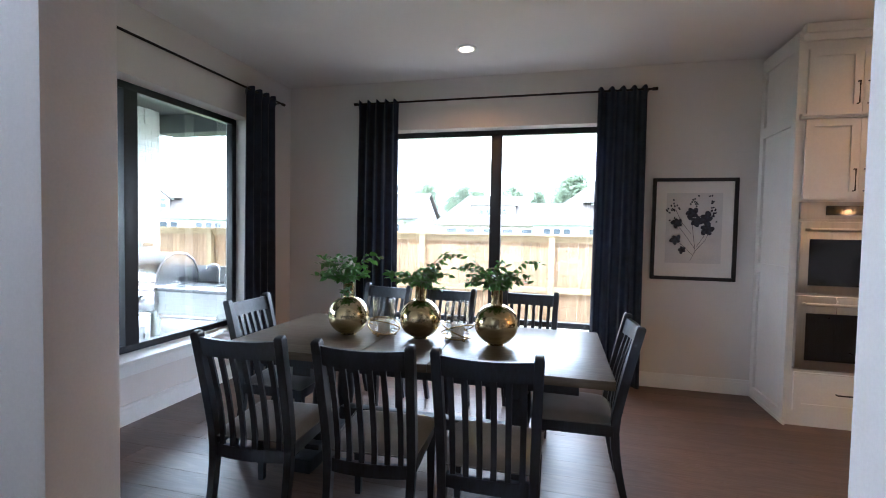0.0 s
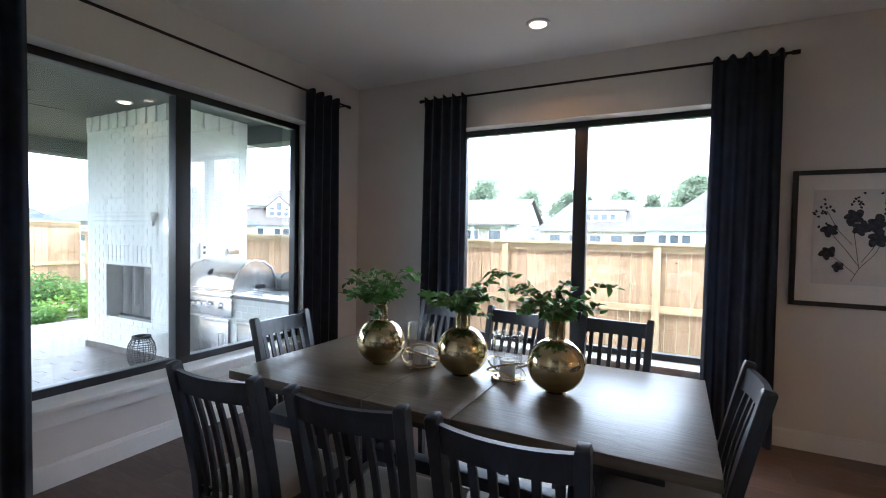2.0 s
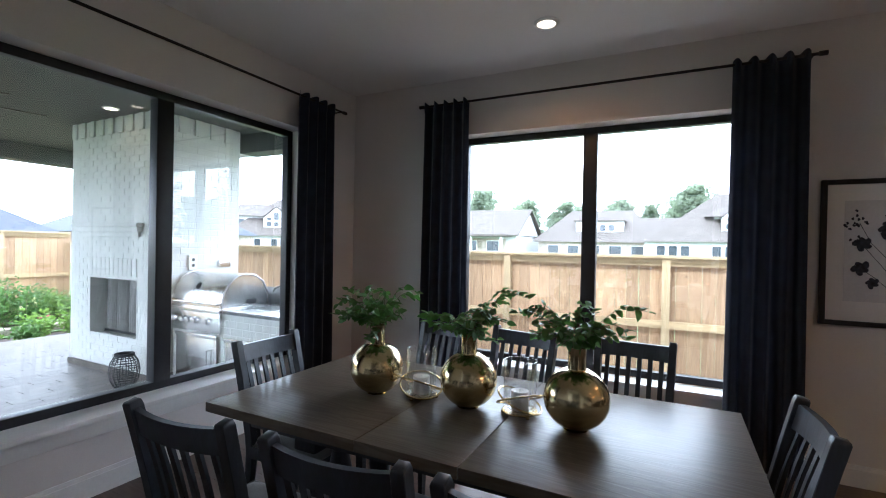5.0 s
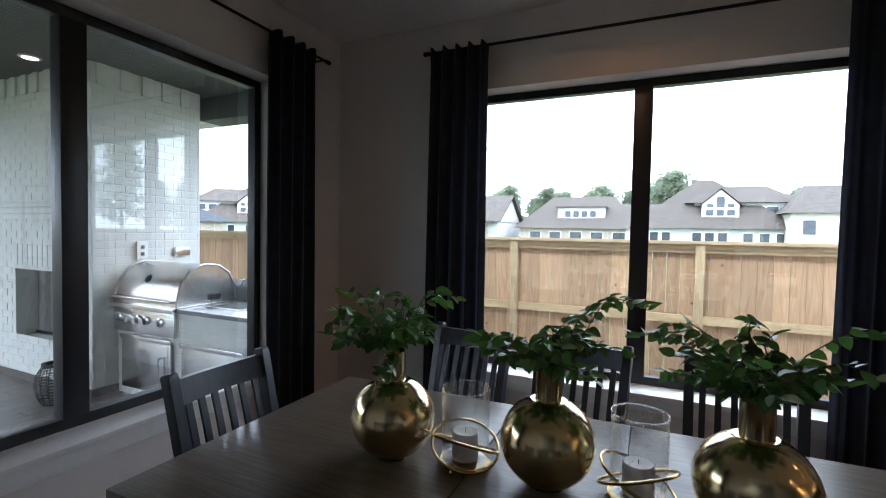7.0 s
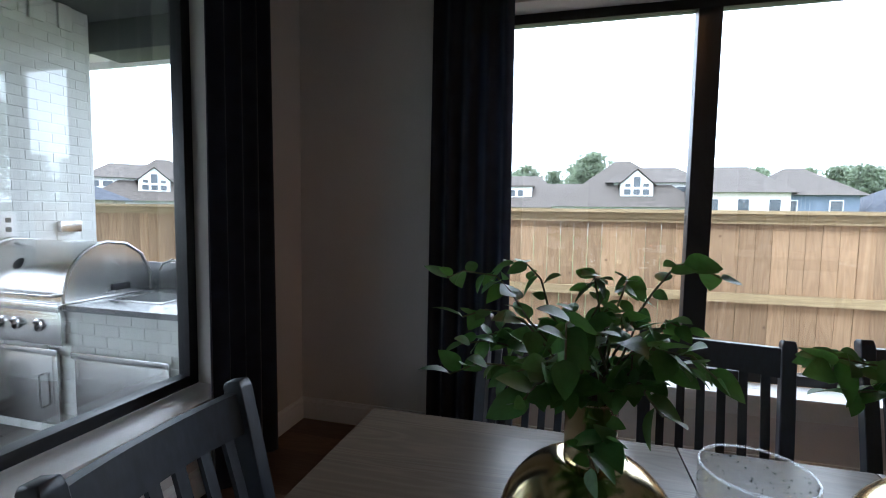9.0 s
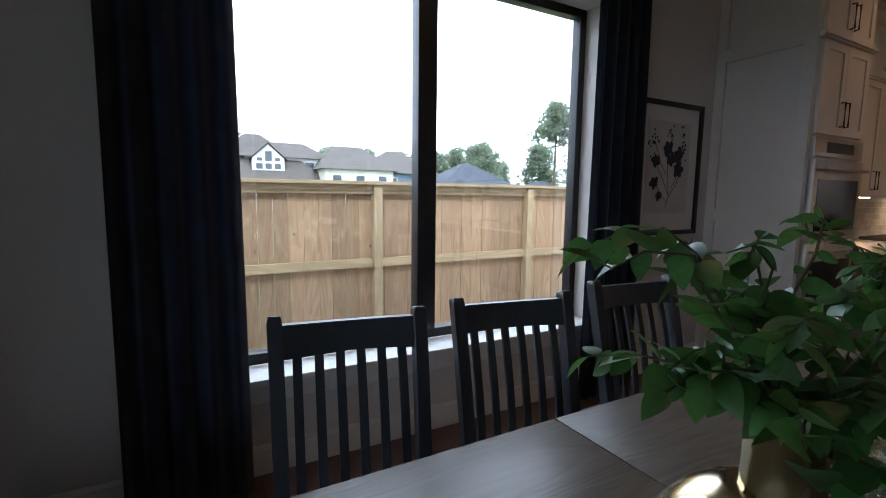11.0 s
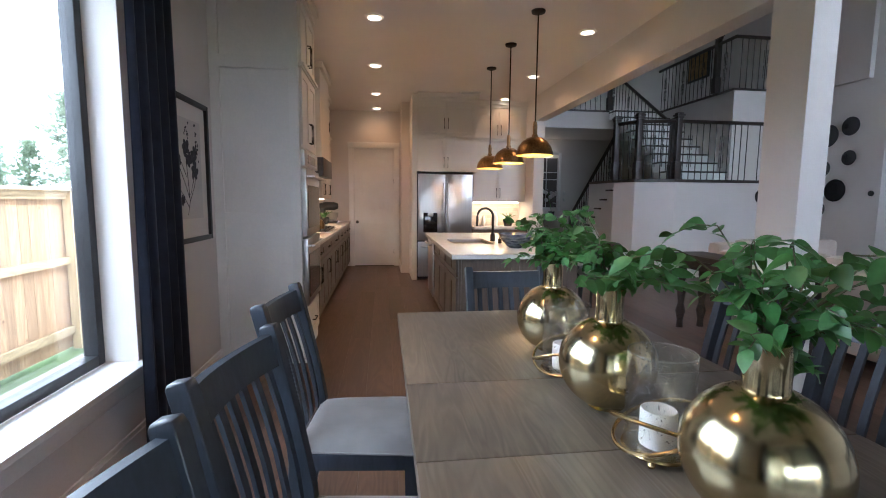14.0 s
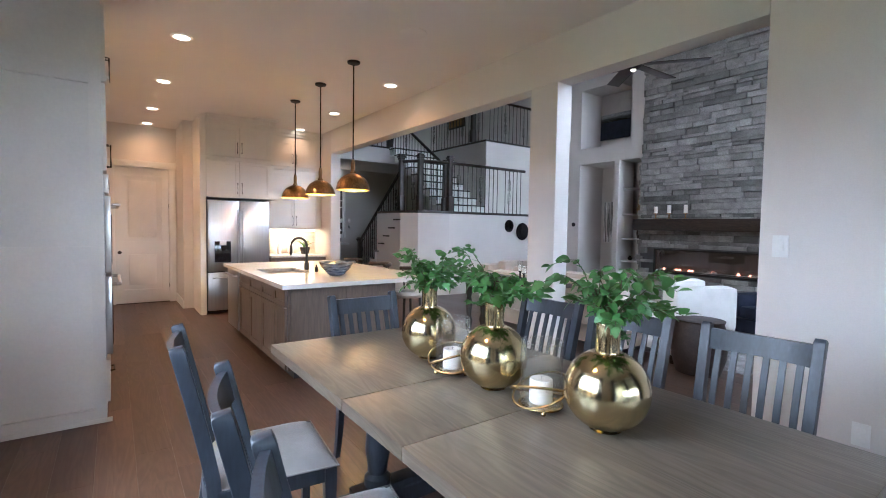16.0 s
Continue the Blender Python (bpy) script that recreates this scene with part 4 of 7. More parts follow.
def fence_run(name, along, at, a0, a1, top, bottom, posts, face, label):
    """Upright cedar boards with gaps, two rails, posts and a cap, seen from the framed side."""
    root = thing(name, (0, 0, 0), label, "fence")

    def put(nm, u0, u1, d0, d1, z0, z1, mat, mesh=None):
        d0, d1 = sorted((at + face * d0, at + face * d1))
        return part(nm, boxes((u0, u1, d0, d1, z0, z1) if along == "x" else (d0, d1, u0, u1, z0, z1)), mat, root)

    rnd, u = random.Random(5), a0
    shared = {}
    while u < a1:
        w = rnd.choice((0.132, 0.138, 0.142))
        if w not in shared:
            shared[w] = meshed("board", boxes((-w / 2, w / 2, 0, 0.018, bottom, top) if along == "x" else (0, 0.018, -w / 2, w / 2, bottom, top), bevel=0.002), M["cedar"])
        d = at + face * -0.02 + rnd.uniform(-0.003, 0.003)
        part("board", shared[w], None, root, at=pose(u + w / 2, d, 0) if along == "x" else pose(d, u + w / 2, 0))
        u += w + rnd.uniform(0.002, 0.006)
    for z in (top - 0.05, 0.58, bottom + 0.22):
        put("rail", a0, a1, 0.0, 0.04, z - 0.045, z + 0.045, M["pine"])
    for p in posts:
        put("post", p - 0.045, p + 0.045, 0.0, 0.092, bottom - 0.1, top - 0.01, M["post"])
    put("cap", a0, a1, -0.04, 0.11, top, top + 0.035, M["pine"])
    put("trim_board", a0, a1, 0.041, 0.062, top - 0.055, top - 0.001, M["pine"])
    return root


fence_run("fence", "x", 6.58, -13.9, 16, 1.40, GROUND + 0.02, [-2.07 + 2.03 * k for k in range(-5, 9)], -1, "new cedar board fence with posts and rails behind the house")
fence_run("fence", "y", -14.0, -6, 6.5, 1.62, GROUND + 0.02, [-5 + 2.03 * k for k in range(0, 6)], 1, "new cedar board fence at the far side of the garden")

# covered patio
patio = structure("patio_floor", boxes((-9.4, -3.21, -6.0, 5.6, GROUND - 0.2, PATIO - 0.012)), M["tile_joint"], "taupe plank-tile floor of the covered patio", "patio")
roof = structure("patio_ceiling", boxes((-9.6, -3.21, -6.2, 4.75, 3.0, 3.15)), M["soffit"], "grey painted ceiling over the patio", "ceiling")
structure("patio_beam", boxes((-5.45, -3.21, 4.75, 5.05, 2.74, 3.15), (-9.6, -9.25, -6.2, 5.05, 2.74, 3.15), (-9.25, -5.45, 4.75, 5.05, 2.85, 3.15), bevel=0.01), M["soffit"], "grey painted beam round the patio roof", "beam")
structure("patio_eave", boxes((-9.9, -3.21, 5.05, 5.5, 2.95, 3.1), (-9.9, -3.21, 5.5, 5.53, 2.88, 3.12)), M["trim"], "pale eave board outside the patio beam", "eave")
for xa, ya in ((-9.42, -2.5),):
    structure("patio_post", boxes((xa - 0.15, xa + 0.15, ya - 0.15, ya + 0.15, PATIO, 2.74), bevel=0.01), M["brick"], "white painted patio post at the roof corner", "post")
structure("house_wall_outer", boxes((-3.23, -3.202, -6.0, W_WIN[0], GROUND, 3.0), (-3.23, -3.202, W_WIN[1], 4.41, GROUND, 3.0), (-3.23, -3.202, W_WIN[0], W_WIN[1], GROUND, 0.44),
          (-3.23, -3.202, W_WIN[0], W_WIN[1], 2.52, 3.0)), M["brick"], "white outer wall beside the patio", "wall")
downlight(-5.74, 3.24, 3.0, 0.6, "lit round recessed light in the patio ceiling")


def brick_face(parent, x0, x1, z0, z1, base, L=0.2, H=0.078, single=True, proud=0.0044, skip=None, mat="brick", seed=1):
    """Running-bond bricks on a face; base maps (along, out, up) into the parent's space."""
    rnd = random.Random(seed)
    shared = [meshed("brick", boxes((-L / 2 + 0.004, L / 2 - 0.004, -proud * k, 0.002, -H / 2 + 0.004, H / 2 - 0.004), bevel=0.003), M[mat]) for k in (0.8, 1.0, 1.25)]
    joined = bmesh.new()
    row, z = 0, z0 + H / 2
    while z < z1 - H * 0.3:
        x = x0 + (L / 2 if row % 2 else 0)
        cells = []
        if row % 2:
            cells.append((x0 + L / 4, 0.5))
        while x + L <= x1 + 1e-6:
            cells.append((x + L / 2, 1.0))
            x += L
        if x1 - x > 0.03:
            cells.append(((x + x1) / 2, (x1 - x) / L))
        for c, k in cells:
            if skip and skip(c, z):
                continue
            m = base @ Matrix.LocRotScale((c, 0, z), None, (k, 1, 1))
            if single:
                part("brick", rnd.choice(shared), None, parent, at=m)
            else:
                t = boxes((-L / 2 + 0.004, L / 2 - 0.004, -proud * rnd.choice((0.9, 1, 1.1)), 0.002, -H / 2 + 0.004, H / 2 - 0.004))
                moved(t, m)
                me = bpy.data.meshes.new("scratch")
                t.to_mesh(me)
                t.free()
                joined.from_mesh(me)
                bpy.data.meshes.remove(me)
        z += H
        row += 1
    if not single:
        tagged(part("brick_courses", joined, M[mat], parent), kind="stuff")


def chimney():
    root = thing("outdoor_fireplace", (-6.1, 3.6, PATIO), "white painted brick outdoor fireplace rising to the patio ceiling", "fireplace")
    h = 3.0 - PATIO
    fx0, fx1, fz0, fz1 = -0.57, 0.48, 0.44, 1.18
    part("body", boxes((-1.02, fx0, -0.1, 0.3, 0, h), (fx1, 0.8, -0.1, 0.3, 0, h), (fx0, fx1, -0.1, 0.3, 0, fz0), (fx0, fx1, -0.1, 0.3, fz1, h),
         (-1.02, 0.8, 0.3, 1.03, 0, h)), M["mortar"], root)
    part("firebox", boxes((fx0, fx1, 0.28, 0.299, fz0, fz1), (fx0, fx1, 0.06, 0.28, fz0, fz0 + 0.01)), M["soot"], root)
    part("reveal", boxes((fx0 - 0.001, fx0 + 0.02, -0.104, 0.28, fz0, fz1), (fx1 - 0.02, fx1 + 0.001, -0.104, 0.28, fz0, fz1), (fx0 + 0.02, fx1 - 0.02, -0.104, 0.28, fz1 - 0.02, fz1)), M["brick"], root)
    for a, b in ((fx0 + 0.03, (fx0 + fx1) / 2 - 0.008), ((fx0 + fx1) / 2 + 0.008, fx1 - 0.03)):
        bm, n = bmesh.new(), 60
        top = [bm.verts.new((a + (b - a) * i / n, 0.09 + 0.012 * math.sin(i * 1.3), fz1 - 0.03)) for i in range(n + 1)]
        bot = [bm.verts.new((a + (b - a) * i / n, 0.09 + 0.014 * math.sin(i * 1.3), fz0 + 0.02)) for i in range(n + 1)]
        for i in range(n):
            bm.faces.new([bot[i], bot[i + 1], top[i + 1], top[i]])
        part("screen", bm, M["mesh"], root, "pleated steel fire curtain", smooth=80)
    part("screen_frame", boxes((fx0 + 0.02, fx1 - 0.02, 0.07, 0.085, fz1 - 0.05, fz1 - 0.02), (fx0 + 0.02, fx1 - 0.02, 0.07, 0.085, fz0 + 0.01, fz0 + 0.03)), M["black"], root)
    for z0, z1, dx, o in ((1.80, 1.845, 0.0, 0.20), (1.74, 1.80, 0.035, 0.17), (1.68, 1.74, 0.07, 0.14)):
        part("mantel_course", boxes((-0.84 + dx, 0.60 - dx, -o, -0.106, z0, z1), bevel=0.005), M["brick"], root, "stepped white brick mantel course")
    part("plinth", boxes((-1.04, 0.825, -0.128, -0.114, 0, 0.075), (0.814, 0.828, -0.114, 0.119, 0, 0.075)), M["patio"], root, "tiled skirting at the foot")
    brick_face(root, -1.02, 0.8, 0.0, h, pose(0, -0.1, 0), single=False, skip=lambda x, z: fx0 - 0.1 < x < fx1 + 0.1 and fz0 < z < fz1 + 0.02)
    brick_face(root, -0.1, 1.03, 0.0, h, pose(0.8, 0, 0, 0, 0, 90), seed=2)
    for k in range(9):
        part("corbel", boxes((-0.99 + 0.21 * k, -0.89 + 0.21 * k, -0.128, -0.106, h - 0.2, h - 0.002), bevel=0.004), M["brick"], root, "raised brick under the ceiling")
    for k in range(5):
        part("corbel", boxes((0.806, 0.828, -0.06 + 0.21 * k, 0.04 + 0.21 * k, h - 0.2, h - 0.002), bevel=0.004), M["brick"], root, "raised brick under the ceiling")
    for k in range(11):
        part("soldier_brick", boxes((fx0 + 0.01 + 0.094 * k, fx0 + 0.096 + 0.094 * k, -0.118, -0.108, fz1 + 0.02, fz1 + 0.24), bevel=0.003), M["brick"], root)
    return root


chimney()


def outdoor_kitchen():
    x0, x1, y0 = -5.28, -3.42, 3.72
    root = thing("outdoor_kitchen", (x0, y0, PATIO), "white brick outdoor kitchen counter with a granite top", "counter")
    L = x1 - x0
    part("base", boxes((0, L, 0.0, 0.70, 0, 0.85)), M["mortar"], root)
    brick_face(root, 0.0, L, 0.0, 0.85, pose(0, 0, 0), seed=4)
    part("granite_top", boxes((0.915, L + 0.03, -0.04, 0.72, 0.851, 0.89), bevel=0.004), M["granite"], root, "speckled dark granite top")
    part("splashback", boxes((0.0, L + 0.03, 0.722, 0.75, 0.7, 1.09), bevel=0.003), M["granite"], root, "speckled dark granite splashback")
    for a, b, hx in ((0.11, 0.81, 0.70), (0.96, 1.70, None)):
        z1 = 0.58
        door = part("door", boxes((a, b, -0.036, -0.014, 0.08, z1), bevel=0.006), M["grillsteel"], root, "stainless steel access door")
        part("rim", boxes((a - 0.015, b + 0.015, -0.046, -0.037, z1 - 0.03, z1 + 0.012), (b - 0.03, b + 0.015, -0.046, -0.037, 0.07, z1 - 0.031), bevel=0.003), M["grillsteel"], door)
        if hx:
            part("handle", tube([(hx, -0.046, 0.20), (hx, -0.075, 0.20), (hx, -0.075, 0.42), (hx, -0.046, 0.42)], 0.009, 8), M["grillsteel"], door)
    part("sink", boxes((1.02, 1.05, 0.16, 0.52, 0.891, 0.898), (1.42, 1.45, 0.16, 0.52, 0.891, 0.898), (1.05, 1.42, 0.16, 0.19, 0.891, 0.898), (1.05, 1.42, 0.49, 0.52, 0.891, 0.898)), M["grillsteel"], root, "small steel bar sink rim")
    # the sink has no hollow; its shade is a flat grey plate
    part("basin", boxes((1.051, 1.419, 0.191, 0.489, 0.8905, 0.8925)), M["soffit"], root, "flat grey plate painted as the shaded sink basin")
    tap = part("faucet", tube([(1.20, 0.62, 0.89), (1.20, 0.62, 1.06), (1.19, 0.60, 1.11), (1.16, 0.55, 1.135), (1.13, 0.50, 1.11), (1.12, 0.48, 1.06)], 0.012, 10), M["grillsteel"], root)
    part("lever", tube([(1.27, 0.62, 0.89), (1.27, 0.62, 0.97), (1.31, 0.60, 1.00)], 0.009, 8), M["grillsteel"], tap)
    g = thing("grill", (-4.835, y0, 0.47), "stainless steel built-in gas grill with a domed lid", "grill")
    part("body", boxes((-0.45, 0.45, -0.045, 0.62, 0.236, 0.28), bevel=0.006), M["grillsteel"], g)
    part("control_panel", boxes((-0.435, 0.435, -0.05, -0.015, 0.0, 0.235), bevel=0.006), M["grillsteel"], g)
    part("drip_lip", boxes((-0.45, 0.45, -0.075, -0.046, 0.225, 0.275), bevel=0.006), M["grillsteel"], g)
    prof = [(-0.03, 0.281), (-0.03, 0.33)] + [(-0.02 + 0.32 * (1 - math.cos(radians(a))), 0.33 + 0.33 * math.sin(radians(a))) for a in range(12, 91, 12)] + [(0.42, 0.64), (0.54, 0.56), (0.61, 0.42), (0.62, 0.281)]
    lid = part("lid", prism(prof, -0.435, 0.435), M["grillsteel"], g, "curved steel lid", smooth=35)
    for s in (-0.439, 0.439):
        part("lid_rim", tube([(s, a, b) for a, b in prof], 0.010, 8), M["steel"], lid, "rolled steel rim")
    part("hinge_plate", boxes((0.437, 0.442, 0.30, 0.44, 0.31, 0.36), bevel=0.002), M["black"], lid)
    part("handle", tube([(-0.435, -0.03, 0.335), (-0.435, -0.085, 0.335), (0.435, -0.085, 0.335), (0.435, -0.03, 0.335)], 0.013, 10), M["grillsteel"], lid)
    part("gauge", moved(lathe([(0, 0), (0.042, 0), (0.042, 0.014), (0.032, 0.02), (0, 0.02)], 24), pose(-0.04, 0.045, 0.505, 55, 0, 0)), M["black"], lid, "round temperature gauge")
    for xx in (-0.34, -0.17, -0.06, 0.05, 0.25):
        part("knob", moved(lathe([(0, 0), (0.042, 0), (0.043, 0.012), (0.030, 0.018), (0.028, 0.05), (0, 0.052)], 18), pose(xx, -0.05, 0.13, 90, 0, 0)), M["grillsteel"], g)
    o = thing("outlet", (-5.287, 3.95, 1.23), "white outdoor power outlet plate on the brick", "outlet")
    part("plate", boxes((0, 0.02, -0.055, 0.055, -0.09, 0.09), bevel=0.006), M["trim"], o)
    for z in (-0.035, 0.035):
        part("socket", boxes((0.0205, 0.024, -0.018, 0.018, z - 0.018, z + 0.018)), M["soffit"], o)
    v = thing("gas_valve", (-5.287, 4.38, 1.21), "small steel valve box on the brick wall", "valve")
    part("box", boxes((0, 0.05, -0.085, 0.085, -0.045, 0.045), bevel=0.008), M["grillsteel"], v)


outdoor_kitchen()


def lantern():
    root = thing("lantern", (-5.45, 3.27, PATIO), "black woven wire lantern standing on the patio", "lantern")
    prof = [(0.10, 0.01), (0.135, 0.08), (0.15, 0.17), (0.135, 0.27), (0.095, 0.34)]
    part("base", lathe([(0, 0), (0.10, 0), (0.10, 0.015), (0, 0.015)], 24), M["black"], root)
    for k in range(16):
        a = 2 * math.pi * k / 16
        part("stave", tube([(r * math.cos(a), r * math.sin(a), z) for r, z in prof], 0.005, 5), M["black"], root)
    for i in range(12):
        z = 0.03 + 0.027 * i
        r = np.interp(z, [p[1] for p in prof], [p[0] for p in prof])
        part("hoop", tube([(r * math.cos(2 * math.pi * j / 28), r * math.sin(2 * math.pi * j / 28), z) for j in range(28)], 0.004, 5, closed=True), M["black"], root)
    part("rim", lathe([(0.07, 0.34), (0.10, 0.34), (0.10, 0.37), (0.07, 0.37), (0.07, 0.34)], 24), M["black"], root)


lantern()


# planting bed beyond the patio
structure("planting_bed", boxes((-13.6, -9.45, -4, 6.2, GROUND, GROUND + 0.12)), M["mulch"], "dark mulch bed beyond the patio", "planting bed")
structure("bed_kerb", boxes((-11.35, -11.15, -4, 6.0, GROUND + 0.12, GROUND + 0.26), bevel=0.02), M["tan_stone"], "low pale stone kerb across the planting bed", "kerb")


def shrub(x, y, r, h, mat, seed, flowers=False):
    rnd = random.Random(seed)
    root = thing("shrub", (x, y, GROUND + 0.1), "leafy green garden shrub in the mulch bed" + (" with pink flowers" if flowers else ""), "shrub", "garden shrubs")
    bm, tips = bmesh.new(), []
    for k in range(9):
        a, t = rnd.random() * 6.28, rnd.uniform(0.2, 1)
        tip = Vector((math.cos(a) * r * t * 0.8, math.sin(a) * r * t * 0.8, h * rnd.uniform(0.6, 1)))
        tube([(0, 0, 0), tip * 0.5 + Vector((0, 0, 0.05)), tip], 0.008, 4, bm, taper=0.4)
        tips.append(tip)
    part("stems", bm, M["twig"], root)
    vs, fs = [], []
    for k in range(330):
        c = rnd.choice(tips) * rnd.uniform(0.35, 1.05) + Vector((rnd.gauss(0, r * 0.24), rnd.gauss(0, r * 0.24), rnd.gauss(0, h * 0.12)))
        u = Vector((rnd.gauss(0, 1), rnd.gauss(0, 1), rnd.gauss(0, 0.6))).normalized() * rnd.uniform(0.03, 0.06)
        w = u.cross(Vector((rnd.gauss(0, 1), rnd.gauss(0, 1), rnd.gauss(0, 1)))).normalized() * u.length * 0.45
        i = len(vs)
        vs += [c - u, c + w, c + u, c - w]
        fs.append((i, i + 1, i + 2, i + 3))
    me = bpy.data.meshes.new("foliage")
    me.from_pydata(vs, [], fs)
    me.materials.append(M[mat])
    tagged(part("foliage", me, None, root), kind="stuff")
    if flowers:
        for k in range(5):
            t = rnd.choice(tips)
            part("flower", moved(lathe([(0, 0), (0.03, 0.02), (0.036, 0.05), (0.012, 0.062), (0, 0.05)], 8), pose(t.x, t.y, t.z)), M["flower"], root)


rs = random.Random(21)
for k in range(54):
    shrub(rs.uniform(-13.4, -11.75), rs.uniform(0.5, 6.0), rs.uniform(0.32, 0.5), rs.uniform(0.55, 0.95), "shrub" if rs.random() < 0.8 else "shrub_light", 100 + k)
for k in range(22):
    shrub(rs.uniform(-10.75, -9.75), 0.6 + 0.25 * k + rs.uniform(-0.1, 0.1), rs.uniform(0.22, 0.36), rs.uniform(0.35, 0.68), "shrub_light" if rs.random() < 0.75 else "shrub", 200 + k, k % 4 == 0)
structure("lawn_strip", boxes((-11.74, -11.36, -4, 6.0, GROUND + 0.12, GROUND + 0.14), (-11.14, -10.95, -4, 6.0, GROUND + 0.12, GROUND + 0.14)), M["grass"], "narrow strip of lawn beside the stone kerb", "grass")


# neighbouring houses
def hip(bm, x0, x1, y0, y1, z0, rise, over=0.5, ridge=None):
    """A hipped roof; ridge: share of the length that stays level."""
    x0, x1, y0, y1 = x0 - over, x1 + over, y0 - over, y1 + over
    w, d = x1 - x0, y1 - y0
    ins = (w * (1 - ridge) / 2) if ridge is not None else min(w, d) / 2
    cy = (y0 + y1) / 2
    b = [bm.verts.new(p) for p in ((x0, y0, z0), (x1, y0, z0), (x1, y1, z0), (x0, y1, z0))]
    t = [bm.verts.new(p) for p in ((x0 + ins, cy, z0 + rise), (x1 - ins, cy, z0 + rise))]
    for q in ((b[0], b[1], t[1], t[0]), (b[1], b[2], t[1]), (b[2], b[3], t[0], t[1]), (b[3], b[0], t[0]), (b[3], b[2], b[1], b[0])):
        bm.faces.new(q)
    return bm


def far_window(root, x0, x1, z0, z1, y):
    w = part("window", boxes((x0, x1, y - 0.05, y + 0.02, z0, z1)), M["trim"], root)
    part("pane", boxes((x0 + 0.08, x1 - 0.08, y - 0.07, y - 0.051, z0 + 0.08, z1 - 0.08)), M["dark_glass"], w)


def house_arch(at):
    """White two-storey house: long roof, a gabled bay with tall windows and a dormer row."""
    root = thing("house", at, "white two-storey house with a grey shingle roof and gabled bay", "house")
    part("wall", boxes((-6, 9, 0, 9, 0, 3.1)), M["siding"], root)
    part("roof", hip(bmesh.new(), -5.5, 7.2, 0, 9, 2.9, 4.8, 0.6, 0.10), M["shingle"], root, "grey shingle hip roof", smooth=None)
    part("upper_wall", boxes((-0.2, 7.6, 1.7, 7, 3.5, 5.35)), M["siding"], root)
    part("upper_roof", hip(bmesh.new(), -0.5, 7.6, 1.7, 7, 5.3, 1.7, 0.5, 0.5), M["shingle"], root, smooth=None)
    bay = prism([(0, 0), (0, 1.3), (1.45, 2.62), (2.9, 1.3), (2.9, 0)], 0, 1.5)
    part("bay", moved(bay, pose(0.3, 2.0, 3.8, 0, 0, -90)), M["siding"], root, "white gabled bay")
    for s in (-1, 1):
        bm = bmesh.new()
        v = [bm.verts.new(p) for p in ((1.75, 0.3, 6.52), (1.75 + s * 1.75, 0.3, 4.93), (1.75 + s * 1.75, 4.0, 4.93), (1.75, 4.0, 6.52))]
        bm.faces.new(v)
        bmesh.ops.solidify(bm, geom=bm.faces[:], thickness=0.12)
        part("bay_roof", bm, M["shingle"], root, smooth=None)
    for k in range(3):
        far_window(root, 0.55 + 0.82 * k, 1.30 + 0.82 * k, 4.0, 4.68, 0.48)
    far_window(root, 0.62, 1.28, 4.74, 5.22, 0.48)
    far_window(root, 1.36, 2.14, 4.74, 5.85, 0.48)
    far_window(root, 2.22, 2.88, 4.74, 5.22, 0.48)
    for k in range(3):
        far_window(root, 4.2 + 1.15 * k, 5.2 + 1.15 * k, 4.25, 5.0, 1.68)
    for a in (-5, -4, -3, -0.5, 0.5, 1.5, 3.4, 4.6, 5.8, 7):
        far_window(root, a, a + 0.85, 1.2, 2.6, -0.03)
    return root


def house_dormer(at, wall="tan_stone"):
    """One-storey house with a big hip roof and a flat-topped dormer."""
    root = thing("house", at, "one-storey house with a broad grey hip roof and white dormer", "house")
    part("wall", boxes((-6, 6, 0, 9, 0, 2.9)), M[wall], root)
    part("roof", hip(bmesh.new(), -6, 6, 0, 9, 2.8, 3.6, 0.6, 0.5), M["shingle"], root, "broad grey shingle hip roof", smooth=None)
    part("dormer", boxes((-2.2, 2.6, 1.0, 5, 3.6, 5.0)), M["siding"], root, "white dormer")
    part("dormer_roof", boxes((-2.4, 2.8, 0.8, 5, 5.0, 5.15)), M["shingle"], root)
    for k in range(4):
        far_window(root, -1.5 + 0.85 * k, -0.75 + 0.85 * k, 3.9, 4.75, 0.98)
    for k in range(5):
        far_window(root, -5 + 2.1 * k, -3.7 + 2.1 * k, 1.2, 2.5, -0.03)


def house_plain(at, wall, roofmat, w, d, h, rise, label, rows=(1.2,), ridge=0.4, gable=False):
    root = thing("house", at, label, "house")
    part("wall", boxes((-w / 2, w / 2, 0, d, 0, h)), M[wall], root)
    if gable:
        part("roof", moved(prism([(-d / 2 - 0.5, 0), (0, rise), (d / 2 + 0.5, 0), (d / 2 + 0.5, 0.12), (0, rise + 0.15), (-d / 2 - 0.5, 0.12)], -w / 2 - 0.4, w / 2 + 0.4), pose(0, d / 2, h - 0.1, 0, 0, 0)), M[roofmat], root, smooth=None)
        part("gable", moved(prism([(-d / 2, 0), (0, rise), (d / 2, 0)], -w / 2, w / 2), pose(0, d / 2, h - 0.1)), M[wall], root)
    else:
        part("roof", hip(bmesh.new(), -w / 2, w / 2, 0, d, h - 0.1, rise, 0.5, ridge), M[roofmat], root, smooth=None)
    for z in rows:
        n = int(w // 2.2)
        for k in range(n):
            c = -w / 2 + (k + 0.5) * w / n
            far_window(root, c - 0.5, c + 0.5, z, z + 1.3, -0.03)
    return root


